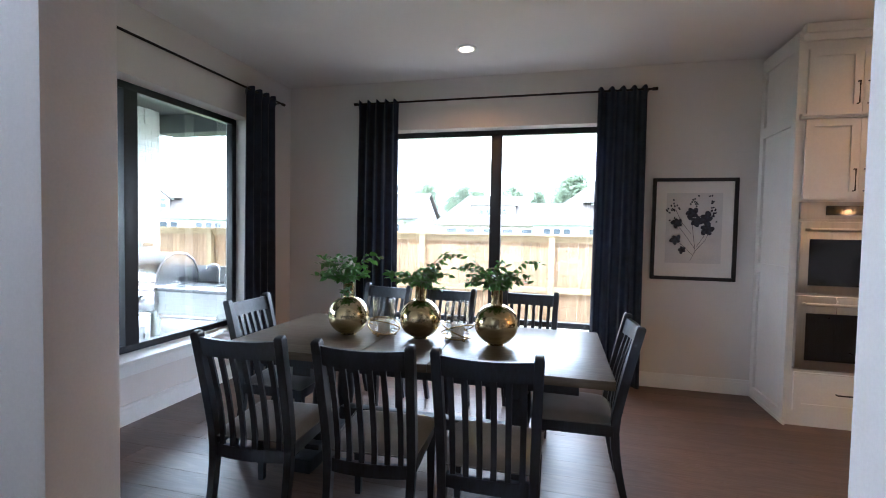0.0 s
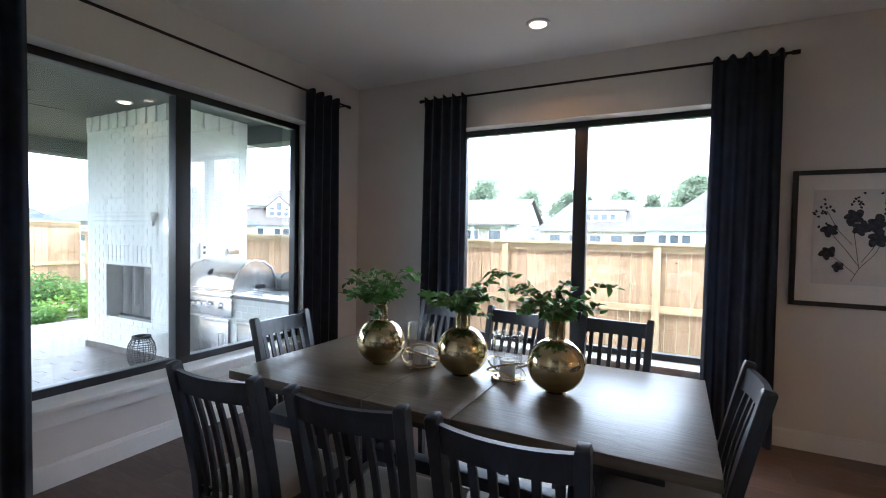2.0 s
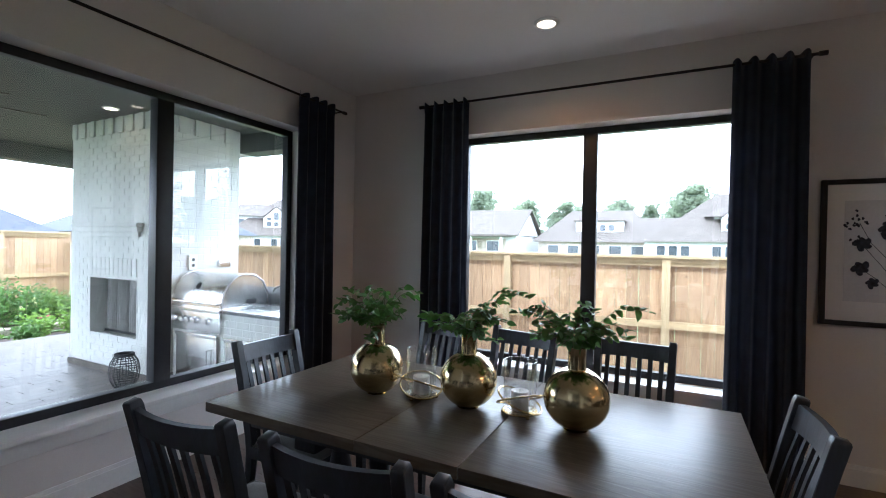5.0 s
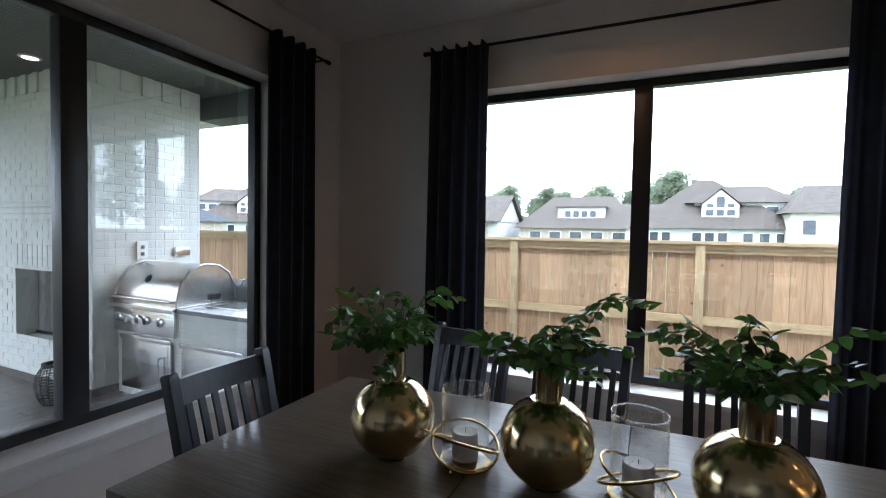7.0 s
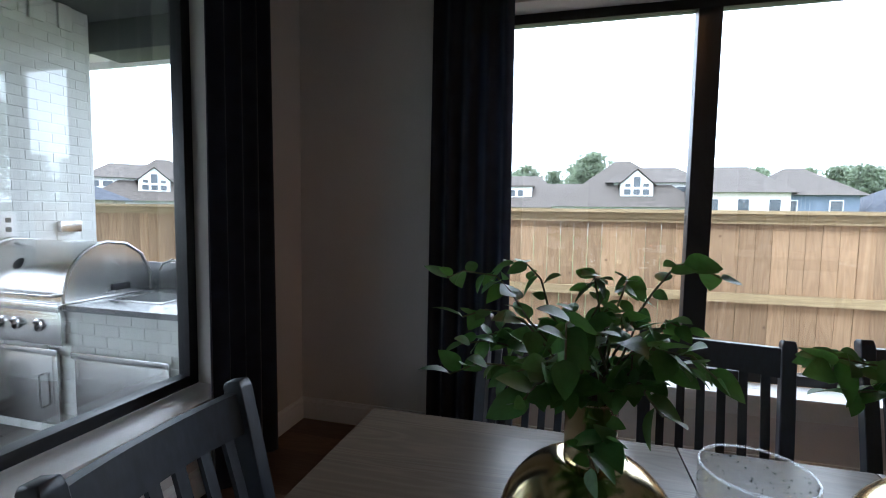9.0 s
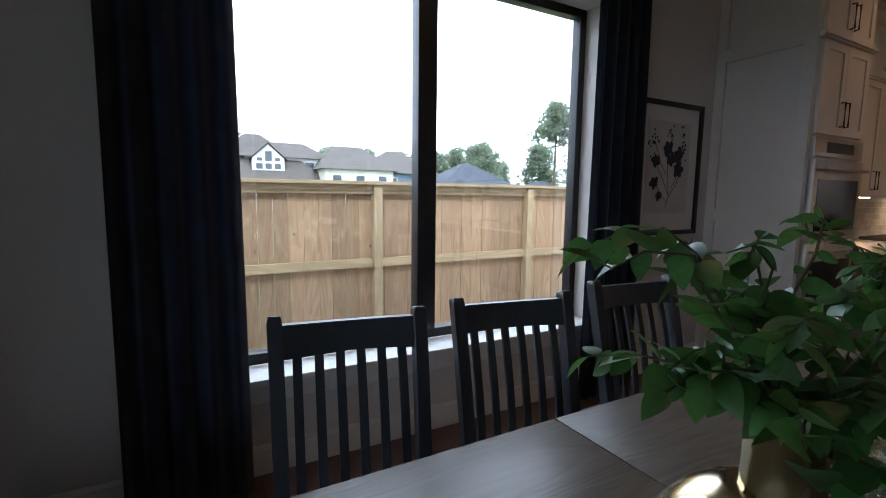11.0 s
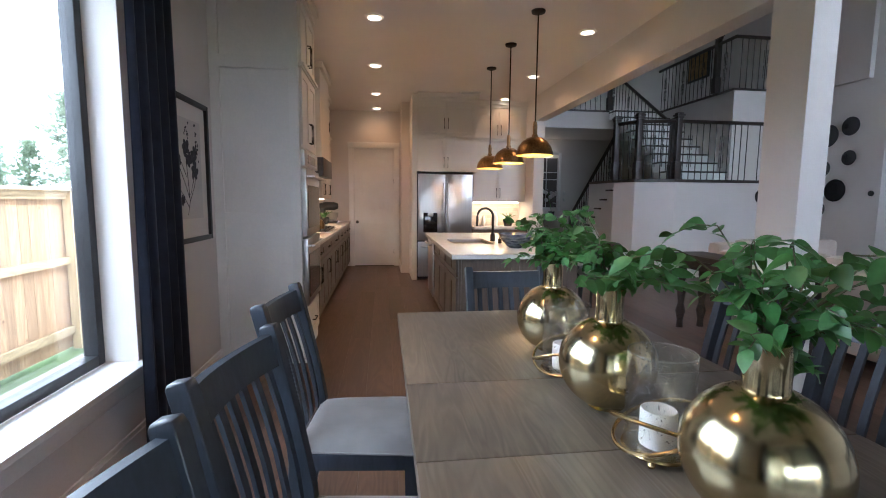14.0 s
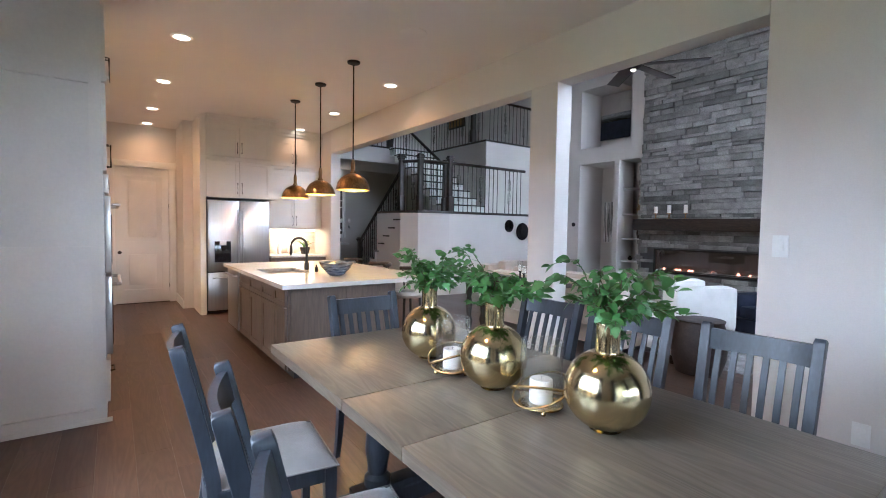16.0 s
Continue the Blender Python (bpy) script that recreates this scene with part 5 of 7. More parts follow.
house_arch((3.4, 48, -0.6))
house_dormer((-7.4, 50, -0.6))
house_plain((-0.9, 56, -0.6), "tan_stone", "shingle", 6, 7, 3.2, 2.6, "stone gabled house between two roofs", (1.2,), gable=True)
house_plain((13.3, 46, -0.6), "cream", "shingle", 7, 9, 4.3, 2.6, "cream two-storey house with a grey hip roof", (2.4,))
house_plain((18.6, 46.5, -0.6), "blue_siding", "shingle", 6.5, 8, 4.1, 2.6, "slate-blue house with a grey hip roof", (2.3,), 0.2)
house_plain((28, 46, -0.6), "tan_stone", "slate_roof", 12, 8, 2.3, 3.5, "low stone house with a dark slate roof", (1.0,), 0.05)
house_plain((41, 48, -0.6), "tan_stone", "slate_roof", 7, 7, 2.2, 1.8, "small house with a dark roof", (1.0,), 0.1)
porch = house_plain((-19.5, 47, -0.6), "siding", "shingle", 9, 9, 3.4, 3.0, "white gabled house with a grey roof and back porch", (), gable=True)
# no recess here: a darker sheet on the wall stands in for porch shade
part("porch_shade", boxes((-4.3, 3.4, -0.04, -0.005, 0.3, 3.0)), M["tan_stone"], porch, "flat tan sheet painted as the porch's shade")
for a in (-3.6, -1.4, 1.2):
    far_window(porch, a, a + 1.5, 1.6, 2.8, -0.06)
for a in (-4.3, -0.2, 3.2):
    part("porch_post", boxes((a, a + 0.28, -1.6, -1.32, 0, 3.2)), M["siding"], porch)
part("porch_roof", boxes((-4.8, 4.0, -1.9, 0.1, 3.2, 3.42)), M["shingle"], porch)
far = house_arch((-42.1, 42.1, -0.6, 0, 0, 47))
far.scale = (-1, 1, 1)
# both roofs are plain grey; the darker slate colour offsets the overbright sky light
house_plain((-44, 20, -0.6), "tan_stone", "slate_roof", 14, 12, 2.8, 3.8, "low house with a broad grey hip roof beyond the garden", (1.0,), 0.2)
house_plain((-44, 6, -0.6), "siding", "slate_roof", 12, 10, 2.6, 3.4, "low house with a grey hip roof beyond the garden", (1.0,), 0.2)


def pine(x, y, h, spread, seed, bare=0.5, label="tall loblolly pine with a high uneven crown"):
    rnd = random.Random(seed)
    root = thing("tree", (x, y, GROUND - 0.1), label, "tree", "distant pines")
    lean = rnd.uniform(-0.03, 0.03)
    part("trunk", tube([(lean * z, 0, z) for z in np.linspace(0, h * 0.97, 9)], 0.018 * h, 8, taper=0.2), M["bark"], root)
    bm, vs, fs = bmesh.new(), [], []
    for k in range(30):
        t = bare + (1 - bare) * (k / 30)
        z = h * t
        a = k * 2.4 + rnd.uniform(-0.4, 0.4)
        reach = spread * (1 - 0.75 * (t - bare) / (1 - bare)) * rnd.uniform(0.5, 1.15)
        tip = Vector((lean * z + math.cos(a) * reach, math.sin(a) * reach, z + rnd.uniform(0.0, 0.12) * reach))
        tube([(lean * z, 0, z - 0.2), tip], 0.006 * h * 0.5, 4, bm, taper=0.3)
        for c in range(5):
            q = Vector((lean * z, 0, z)).lerp(tip, rnd.uniform(0.4, 1.05)) + Vector((rnd.gauss(0, 0.25), rnd.gauss(0, 0.25), rnd.gauss(0.1, 0.16))) * spread * 0.4
            for f in range(26):
                o = q + Vector((rnd.gauss(0, 1), rnd.gauss(0, 1), rnd.gauss(0, 0.55))) * spread * 0.13
                u = Vector((rnd.gauss(0, 1), rnd.gauss(0, 1), rnd.gauss(0.2, 0.7))).normalized() * spread * rnd.uniform(0.05, 0.10)
                w = u.cross(Vector((rnd.gauss(0, 1), rnd.gauss(0, 1), rnd.gauss(0, 1)))).normalized() * u.length * 0.4
                i = len(vs)
                vs += [o - u, o + w, o + u, o - w]
                fs.append((i, i + 1, i + 2, i + 3))
    part("limbs", bm, M["bark"], root)
    me = bpy.data.meshes.new("crown")
    me.from_pydata(vs, [], fs)
    me.materials.append(M["needles"])
    tagged(part("crown", me, None, root), kind="stuff")


pine(47.2, 46, 15.2, 5.8, 1, 0.16, "broad leafy pine standing above the fence line")
pine(38.4, 46, 12.8, 3.4, 2, 0.66)
pine(75, 49, 17.5, 5.0, 3, 0.2, "broad leafy pine standing above the fence line")
for k in range(5):
    pine(56 + 4.2 * k, 54 + 2 * (k % 2), 8 + 0.5 * k, 3.0, 20 + k, 0.25)
rt = random.Random(4)
for k in range(34):
    x = -46 + 3.1 * k + rt.uniform(-1.2, 1.2)
    y = rt.uniform(66, 82)
    h = rt.uniform(6.5, 8.0) if 4 < x < 24 else rt.uniform(7.8, 10.6)
    pine(x, y, h, h * rt.uniform(0.30, 0.44), 50 + k, rt.uniform(0.2, 0.42))

pf = thing("patio_fan", (-5.75, 1.95, 3.0), "dark ceiling fan under the patio roof", "ceiling fan")
part("rod", tube([(0, 0, -0.001), (0, 0, -0.22)], 0.014, 8), M["black"], pf)
part("motor", lathe([(0, -0.2), (0.08, -0.2), (0.11, -0.25), (0.09, -0.33), (0, -0.35)], 24), M["black"], pf)
for k in range(5):
    part("blade", moved(boxes((0.10, 0.65, -0.065, 0.065, -0.005, 0.005), bevel=0.002), pose(0, 0, -0.27, 0, 0, 72 * k + 10) @ pose(0, 0, 0, 9, 0, 0)), M["dark_wood"], pf)


# ---- kitchen ----
def facing(face, plane):
    """Maps (along, out, up) to the world for a front that faces south, north or west."""
    return {"s": lambda a, o, z: (a, plane - o, z), "n": lambda a, o, z: (a, plane + o, z), "w": lambda a, o, z: (plane - o, a, z)}[face]


def fbox(bm, f, a0, a1, o0, o1, z0, z1, bevel=0.0):
    p, q = f(a0, o0, z0), f(a1, o1, z1)
    return box(bm, *[v for k in range(3) for v in sorted((p[k], q[k]))], bevel=bevel)


def shaker(root, f, a0, a1, z0, z1, mat, handle="", name="door", rail=0.055):
    """A recessed-panel front with a bar handle: 'l', 'r' upright near that side, 'h' level; 'b' or 't' adds low or high."""
    a0, a1, z0, z1 = a0 + 0.002, a1 - 0.002, z0 + 0.002, z1 - 0.002
    r = min(rail, (z1 - z0) * 0.28)
    bm = bmesh.new()
    for s in ((a0, a0 + r, z0, z1), (a1 - r, a1, z0, z1), (a0 + r, a1 - r, z0, z0 + r), (a0 + r, a1 - r, z1 - r, z1)):
        fbox(bm, f, s[0], s[1], 0.0, 0.02, s[2], s[3])
    fbox(bm, f, a0 + r, a1 - r, 0.0, 0.011, z0 + r, z1 - r)
    d = part(name, bm, mat, root)
    if handle:
        bm = bmesh.new()
        if handle[0] == "h":
            c, z = (a0 + a1) / 2, (z0 + z1) / 2
            pts = [f(c - 0.07, 0.02, z), f(c - 0.07, 0.045, z), f(c + 0.07, 0.045, z), f(c + 0.07, 0.02, z)]
        else:
            c = a0 + 0.03 if handle[0] == "l" else a1 - 0.03
            zz = z0 + 0.06 if handle[1] == "b" else z1 - 0.22
            pts = [f(c, 0.02, zz), f(c, 0.045, zz), f(c, 0.045, zz + 0.16), f(c, 0.02, zz + 0.16)]
        part("handle", tube(pts, 0.006, 6, bm), M["rod"], d)
    return d


def cabinet(name, label, face, plane, depth, a0, a1, z0, z1, mat, fronts, group="", crown=False):
    f = facing(face, plane)
    root = thing(name, (0, 0, 0), label, "cabinet", group)
    bm = bmesh.new()
    fbox(bm, f, a0, a1, -depth, -0.001, z0, z1)
    part("body", bm, mat, root)
    for b0, b1, c0, c1, h in fronts:
        shaker(root, f, b0, b1, c0, c1, mat, h, "drawer" if h.startswith("h") else "door")
    if crown:
        bm = bmesh.new()
        fbox(bm, f, a0, a1, 0.0, 0.025, z1 - 0.10, z1 - 0.05)
        fbox(bm, f, a0, a1, 0.0, 0.055, z1 - 0.05, z1 + 0.016)
        part("crown", bm, mat, root, "stepped crown moulding")
        bm = bmesh.new()
        fbox(bm, f, a0, a1, 0.0, 0.03, 2.342, 2.358)
        fbox(bm, f, a0, a1, 0.0, 0.045, 2.358, 2.376)
        part("ledge", bm, mat, root, "moulding between the two tiers")
    return root


def oven_tower():
    f = facing("s", 3.49)
    m = M["cabinet"]
    root = cabinet("oven_cabinet", "tall white shaker cabinet housing a double wall oven", "s", 3.49, 0.62, 1.80, 2.58, 0.0, CEIL - 0.02, m,
                   [(1.84, 2.54, 0.12, 0.42, "h"), (1.84, 2.19, 1.74, 2.34, "rb"), (2.19, 2.54, 1.74, 2.34, "lb"), (1.84, 2.19, 2.38, 2.86, "rb"), (2.19, 2.54, 2.38, 2.86, "lb")], crown=True)
    g = facing("w", 1.80)
    for z0, z1 in ((0.0, 0.10), (1.14, 1.22), (2.31, 2.40), (2.88, 3.0)):
        part("panel_rail", fbox(bmesh.new(), g, 3.56, 4.06, 0.0, 0.02, z0, z1), m, root)
    for a in (3.49, 4.06):
        part("panel_stile", fbox(bmesh.new(), g, a, a + 0.07, 0.0, 0.02, 0.0, 3.0), m, root)
    part("foot_trim", boxes((1.775, 1.787, 3.46, 4.11, 0, 0.03)), m, root)
    oven = thing("double_oven", (2.19, 3.49, 0.44), "stainless steel double wall oven with dark glass doors", "oven")
    part("body", boxes((-0.36, 0.36, -0.004, 0.5, 0.0, 1.28)), M["steel"], oven)
    part("control_panel", boxes((-0.36, 0.36, -0.03, -0.004, 1.15, 1.28), bevel=0.004), M["steel"], oven)
    part("display", boxes((-0.2, 0.2, -0.034, -0.0301, 1.18, 1.25)), M["ovenglass"], oven)
    for z0, z1 in ((0.02, 0.57), (0.59, 1.13)):
        d = part("oven_door", boxes((-0.36, 0.36, -0.04, -0.004, z0, z1), bevel=0.006), M["steel"], oven)
        part("glass", boxes((-0.30, 0.30, -0.044, -0.0401, z0 + 0.06, z1 - 0.13)), M["ovenglass"], d, "dark oven glass")
        part("handle", tube([(-0.32, -0.04, z1 - 0.06), (-0.32, -0.085, z1 - 0.06), (0.32, -0.085, z1 - 0.06), (0.32, -0.04, z1 - 0.06)], 0.012, 10), M["steel"], d)


oven_tower()
x, edge = 2.58, [3.34, 4.1, 5.1, 5.7, 6.3, 6.8, 7.26]
for e in edge:
    two_doors = e - x > 0.5
    mid = (x + e) / 2
    fr = [(x, e, 0.68, 0.84, "h")] + ([(x, mid, 0.10, 0.67, "rt"), (mid, e, 0.10, 0.67, "lt")] if two_doors else [(x, e, 0.10, 0.67, "lt")])
    cabinet("base_cabinet", "taupe wood kitchen base cabinet with a drawer", "s", 3.53, 0.58, x, e, 0.09, 0.85, M["brown_cab"], fr, "north base cabinets")
    x = e
top = thing("countertop", (4.92, 3.82, 0.85), "white quartz countertop along the kitchen wall", "countertop")
part("slab", boxes((-2.335, 2.375, -0.325, 0.308, 0.001, 0.04), bevel=0.005), M["stone_top"], top)
for a0, a1 in ((2.58, 3.34), (3.34, 4.08), (5.12, 5.72), (5.72, 6.4)):
    mid = (a0 + a1) / 2
    cabinet("wall_cabinet", "white shaker wall cabinet in two tiers", "s", 3.78, 0.34, a0, a1, 1.33, CEIL - 0.02, M["cabinet"],
            [(a0, mid, 1.34, 2.34, "rb"), (mid, a1, 1.34, 2.34, "lb"), (a0, mid, 2.38, 2.86, "rb"), (mid, a1, 2.38, 2.86, "lb")], "white wall cabinets", crown=True)
hood = thing("range_hood", (4.60, 3.9, 1.62), "white panelled range hood with a dark wood band", "range hood")
part("band", boxes((-0.48, 0.48, -0.30, 0.22, 0.0, 0.24), bevel=0.008), M["dark_wood"], hood, "dark wood lower band")
part("chimney_box", boxes((-0.46, 0.46, -0.27, 0.22, 0.24, 1.42)), M["cabinet"], hood)
part("crown", boxes((-0.49, 0.49, -0.31, 0.22, 1.34, 1.42), bevel=0.01), M["cabinet"], hood)
cook = thing("cooktop", (4.60, 3.78, 0.891), "black gas cooktop set in the counter", "cooktop")
part("plate", boxes((-0.42, 0.42, -0.24, 0.24, 0.0, 0.012), bevel=0.004), M["steel"], cook)
for k in range(3):
    c = -0.28 + 0.28 * k
    part("grate", boxes((c - 0.125, c + 0.125, -0.2, -0.185, 0.012, 0.045), (c - 0.125, c + 0.125, 0.185, 0.2, 0.012, 0.045), (c - 0.125, c - 0.11, -0.185, 0.185, 0.012, 0.045),
         (c + 0.11, c + 0.125, -0.185, 0.185, 0.012, 0.045), (c - 0.008, c + 0.008, -0.185, 0.185, 0.03, 0.045)), M["iron"], cook)


def succulent(x, y, z, r):
    rnd = random.Random(int(x * 100))
    pot = thing("potted_plant", (x, y, z), "spiky green succulent in a black pot", "plant", "counter plants")
    part("pot", lathe([(0, 0), (r * 0.6, 0), (r * 0.85, r), (r * 0.8, r * 1.1), (r * 0.7, r), (0, r * 0.95)], 20), M["black"], pot)
    for k in range(16):
        a, t = k * 2.4, rnd.uniform(0.4, 1.2)
        part("blade", tube([(0, 0, r * 0.9), (math.cos(a) * r * t * 0.5, math.sin(a) * r * t * 0.5, r * 1.6), (math.cos(a) * r * t * 1.3, math.sin(a) * r * t * 1.3, r * (1.8 + rnd.random() * 0.4))], r * 0.10, 5, taper=0.15), M["leaf"], pot)


succulent(6.25, 3.88, 0.891, 0.11)
succulent(6.10, 0.62, 0.871, 0.11)
mix = thing("stand_mixer", (6.75, 3.85, 0.891), "black kitchen stand mixer on the counter", "mixer")
part("base", boxes((-0.10, 0.10, -0.16, 0.16, 0, 0.04), (-0.06, 0.06, 0.06, 0.15, 0.04, 0.27), bevel=0.012), M["black"], mix)
part("head", moved(lathe([(0, -0.17), (0.05, -0.16), (0.075, -0.05), (0.075, 0.1), (0.05, 0.17), (0, 0.18)], 20), pose(0, 0, 0.31, 90, 0, 0)), M["black"], mix)
part("bowl", lathe([(0, 0.045), (0.07, 0.05), (0.10, 0.12), (0.105, 0.19), (0.10, 0.19), (0.09, 0.11), (0, 0.06)], 24, (0, -0.07)), M["steel"], mix)
ket = thing("kettle", (4.34, 3.72, 0.936), "copper and black kettle on the cooktop", "kettle")
part("body", lathe([(0, 0), (0.09, 0), (0.095, 0.05), (0.07, 0.11), (0.03, 0.13), (0, 0.14)], 24), M["brass_shade"], ket)
part("handle", tube([(-0.07, 0, 0.10), (-0.05, 0, 0.19), (0.05, 0, 0.19), (0.07, 0, 0.10)], 0.008, 8), M["black"], ket)


def tile_wall(name, f, a0, a1, z0, z1, label, L=0.20, H=0.066):
    root = structure(name, fbox(bmesh.new(), f, a0, a1, 0.001, 0.006, z0, z1), M["mortar"], label, "backsplash")
    z, row = z0, 0
    while z + H <= z1 + 1e-4:
        a = a0 + (0 if row % 2 == 0 else -L / 2)
        while a < a1:
            b0, b1 = max(a, a0), min(a + L, a1)
            if b1 - b0 > 0.02:
                part("tile", fbox(bmesh.new(), f, b0 + 0.0015, b1 - 0.0015, 0.006, 0.012 + 0.002 * ((row * 7 + int(a * 10)) % 3) / 2, z + 0.0015, z + H - 0.0015), M["tile"], root)
            a += L
        z, row = z + H, row + 1


tile_wall("backsplash_north", facing("s", 4.13), 2.6, 7.28, 0.892, 1.32, "glossy beige tile backsplash over the counter")
tile_wall("backsplash_nook", facing("w", 6.36), 0.36, 1.28, 0.872, 1.30, "glossy beige tile backsplash beside the refrigerator")


def strip(x0, x1, y0, y1, z):
    root = thing("under_cabinet_light", ((x0 + x1) / 2, (y0 + y1) / 2, z), "lit warm strip light under the wall cabinets", "light", "strip lights")
    dx, dy = (x1 - x0) / 2, (y1 - y0) / 2
    part("strip", boxes((-dx, dx, -dy, dy, -0.008, -0.001)), M["under"], root)
    lamp = new("lamp", bpy.data.lights.new("lamp", "AREA"))
    lamp.data.shape, lamp.data.size, lamp.data.size_y, lamp.data.energy, lamp.data.color = "RECTANGLE", dx * 2, dy * 2, STRIP_POWER * max(dx, dy) * 2, WARM
    lamp.matrix_basis, lamp.parent = pose(0, 0, -0.012), root


strip(2.65, 4.05, 3.88, 3.91, 1.33)
strip(5.15, 6.35, 3.88, 3.91, 1.33)
strip(6.10, 6.13, 0.45, 1.25, 1.30)

# refrigerator wall
f_fr = cabinet("pantry_panel", "tall white panel framing the refrigerator", "w", 5.60, 0.76, 2.30, 2.38, 0, CEIL - 0.02, M["cabinet"], [])
cabinet("refrigerator_cabinet", "white shaker cabinets above the refrigerator", "w", 5.60, 0.76, 1.30, 2.30, 1.79, CEIL - 0.02, M["cabinet"],
        [(1.36, 1.83, 1.80, 2.36, "rb"), (1.83, 2.30, 1.80, 2.36, "lb"), (1.36, 1.83, 2.42, 2.88, "rb"), (1.83, 2.30, 2.42, 2.88, "lb")], crown=True)
cabinet("wall_cabinet", "white shaker wall cabinet beside the refrigerator", "w", 6.03, 0.33, 0.345, 1.30, 1.31, CEIL - 0.02, M["cabinet"],
        [(0.40, 0.84, 1.32, 2.30, "rb"), (0.84, 1.28, 1.32, 2.30, "lb"), (0.40, 0.84, 2.40, 2.86, "rb"), (0.84, 1.28, 2.40, 2.86, "lb")], "white wall cabinets", crown=True)
cabinet("base_cabinet", "taupe wood base cabinet beside the refrigerator", "w", 5.80, 0.55, 0.345, 1.30, 0.09, 0.83, M["brown_cab"],
        [(0.36, 0.83, 0.66, 0.82, "h"), (0.83, 1.30, 0.66, 0.82, "h"), (0.36, 0.83, 0.10, 0.65, "rt"), (0.83, 1.30, 0.10, 0.65, "lt")])
t2 = thing("countertop", (6.06, 0.82, 0.83), "white quartz countertop beside the refrigerator", "countertop")
part("slab", boxes((-0.29, 0.288, -0.474, 0.478, 0.001, 0.04), bevel=0.005), M["stone_top"], t2)
for k, (yy, rr, hh, mm) in enumerate(((1.15, 0.04, 0.22, "bubble"), (1.06, 0.035, 0.18, "white_ceramic"), (0.86, 0.06, 0.26, "white_ceramic"))):
    jar = thing("jar", (6.16, yy, 0.871), "small ceramic or glass jar on the counter", "jar", "counter jars")
    part("body", lathe([(0, 0), (rr, 0), (rr * 1.05, hh * 0.6), (rr * 0.6, hh * 0.85), (rr * 0.65, hh), (0, hh)], 20), M[mm], jar)


def refrigerator():
    root = thing("refrigerator", (5.60, 1.835, 0.0), "stainless steel french-door refrigerator with a water dispenser", "refrigerator")
    part("body", boxes((0.02, 0.74, -0.455, 0.455, 0.03, 1.76)), M["black"], root)
    for s in (-1, 1):
        a, b = sorted((s * 0.003, s * 0.45))
        d = part("door", boxes((-0.035, 0.018, a, b, 0.66, 1.75), bevel=0.012), M["steel"], root, "stainless steel door")
        part("handle", tube([(-0.036, s * 0.035, 0.78), (-0.08, s * 0.035, 0.80), (-0.08, s * 0.035, 1.60), (-0.036, s * 0.035, 1.62)], 0.011, 10), M["steel"], d)
        if s > 0:
            part("dispenser", boxes((-0.041, -0.036, 0.13, 0.36, 0.80, 1.12), bevel=0.001), M["ovenglass"], d, "dark water dispenser recess")
            part("spout", boxes((-0.075, -0.0415, 0.20, 0.29, 1.06, 1.13), bevel=0.006), M["steel"], d)
    d = part("drawer", boxes((-0.035, 0.018, -0.45, 0.45, 0.06, 0.64), bevel=0.012), M["steel"], root, "stainless freezer drawer")
    part("handle", tube([(-0.036, -0.38, 0.56), (-0.08, -0.36, 0.56), (-0.08, 0.36, 0.56), (-0.036, 0.38, 0.56)], 0.011, 10), M["steel"], d)


refrigerator()


def pantry_door():
    root = thing("door_1", (7.3, 3.03, 0), "closed white two-panel pantry door in a white casing", "door", kind="structure")
    leaf = bmesh.new()
    f = facing("w", 0.03)
    for s in ((-0.385, -0.28, 0.01, 2.32), (0.28, 0.385, 0.01, 2.32), (-0.28, 0.28, 0.01, 0.24), (-0.28, 0.28, 0.92, 1.06), (-0.28, 0.28, 2.18, 2.32)):
        fbox(leaf, f, s[0], s[1], -0.03, 0.012, s[2], s[3])
    for z0, z1 in ((0.24, 0.92), (1.06, 2.18)):
        fbox(leaf, f, -0.28, 0.28, -0.03, -0.010, z0, z1)
        fbox(leaf, f, -0.20, 0.20, -0.010, 0.004, z0 + 0.08, z1 - 0.08, bevel=0.004)
    part("leaf", leaf, M["trim"], root)
    # jamb strips; the first box is an added backing that blocks leaking light
    part("jamb", boxes((0.062, 0.078, -0.50, 0.50, 0, 2.44), (-0.0005, 0.06, -0.40, -0.3875, 0, 2.33), (-0.0005, 0.06, 0.3875, 0.40, 0, 2.33), (-0.0005, 0.06, -0.3875, 0.3875, 2.3225, 2.335)), M["trim"], root)
    # dark strip added under the leaf to stop light leaking through the gap
    part("threshold", boxes((-0.02, 0.06, -0.386, 0.386, 0.0005, 0.009)), M["dark_wood"], root)
    part("casing", boxes((-0.02, -0.001, -0.49, -0.39, 0, 2.33), (-0.02, -0.001, 0.39, 0.49, 0, 2.33), (-0.025, -0.001, -0.50, 0.50, 2.33, 2.44), bevel=0.003), M["trim"], root)
    part("knob", moved(lathe([(0, 0), (0.03, 0), (0.03, 0.006), (0.01, 0.012), (0.012, 0.03), (0.028, 0.04), (0.026, 0.056), (0, 0.062)], 20), pose(0.016, 0.33, 0.88, 0, -90, 0)), M["black"], root, "round black door knob")
    part("hinge", boxes((-0.001, 0.016, -0.395, -0.386, 1.65, 1.73), (-0.001, 0.016, -0.395, -0.386, 0.25, 0.33)), M["black"], root)


pantry_door()


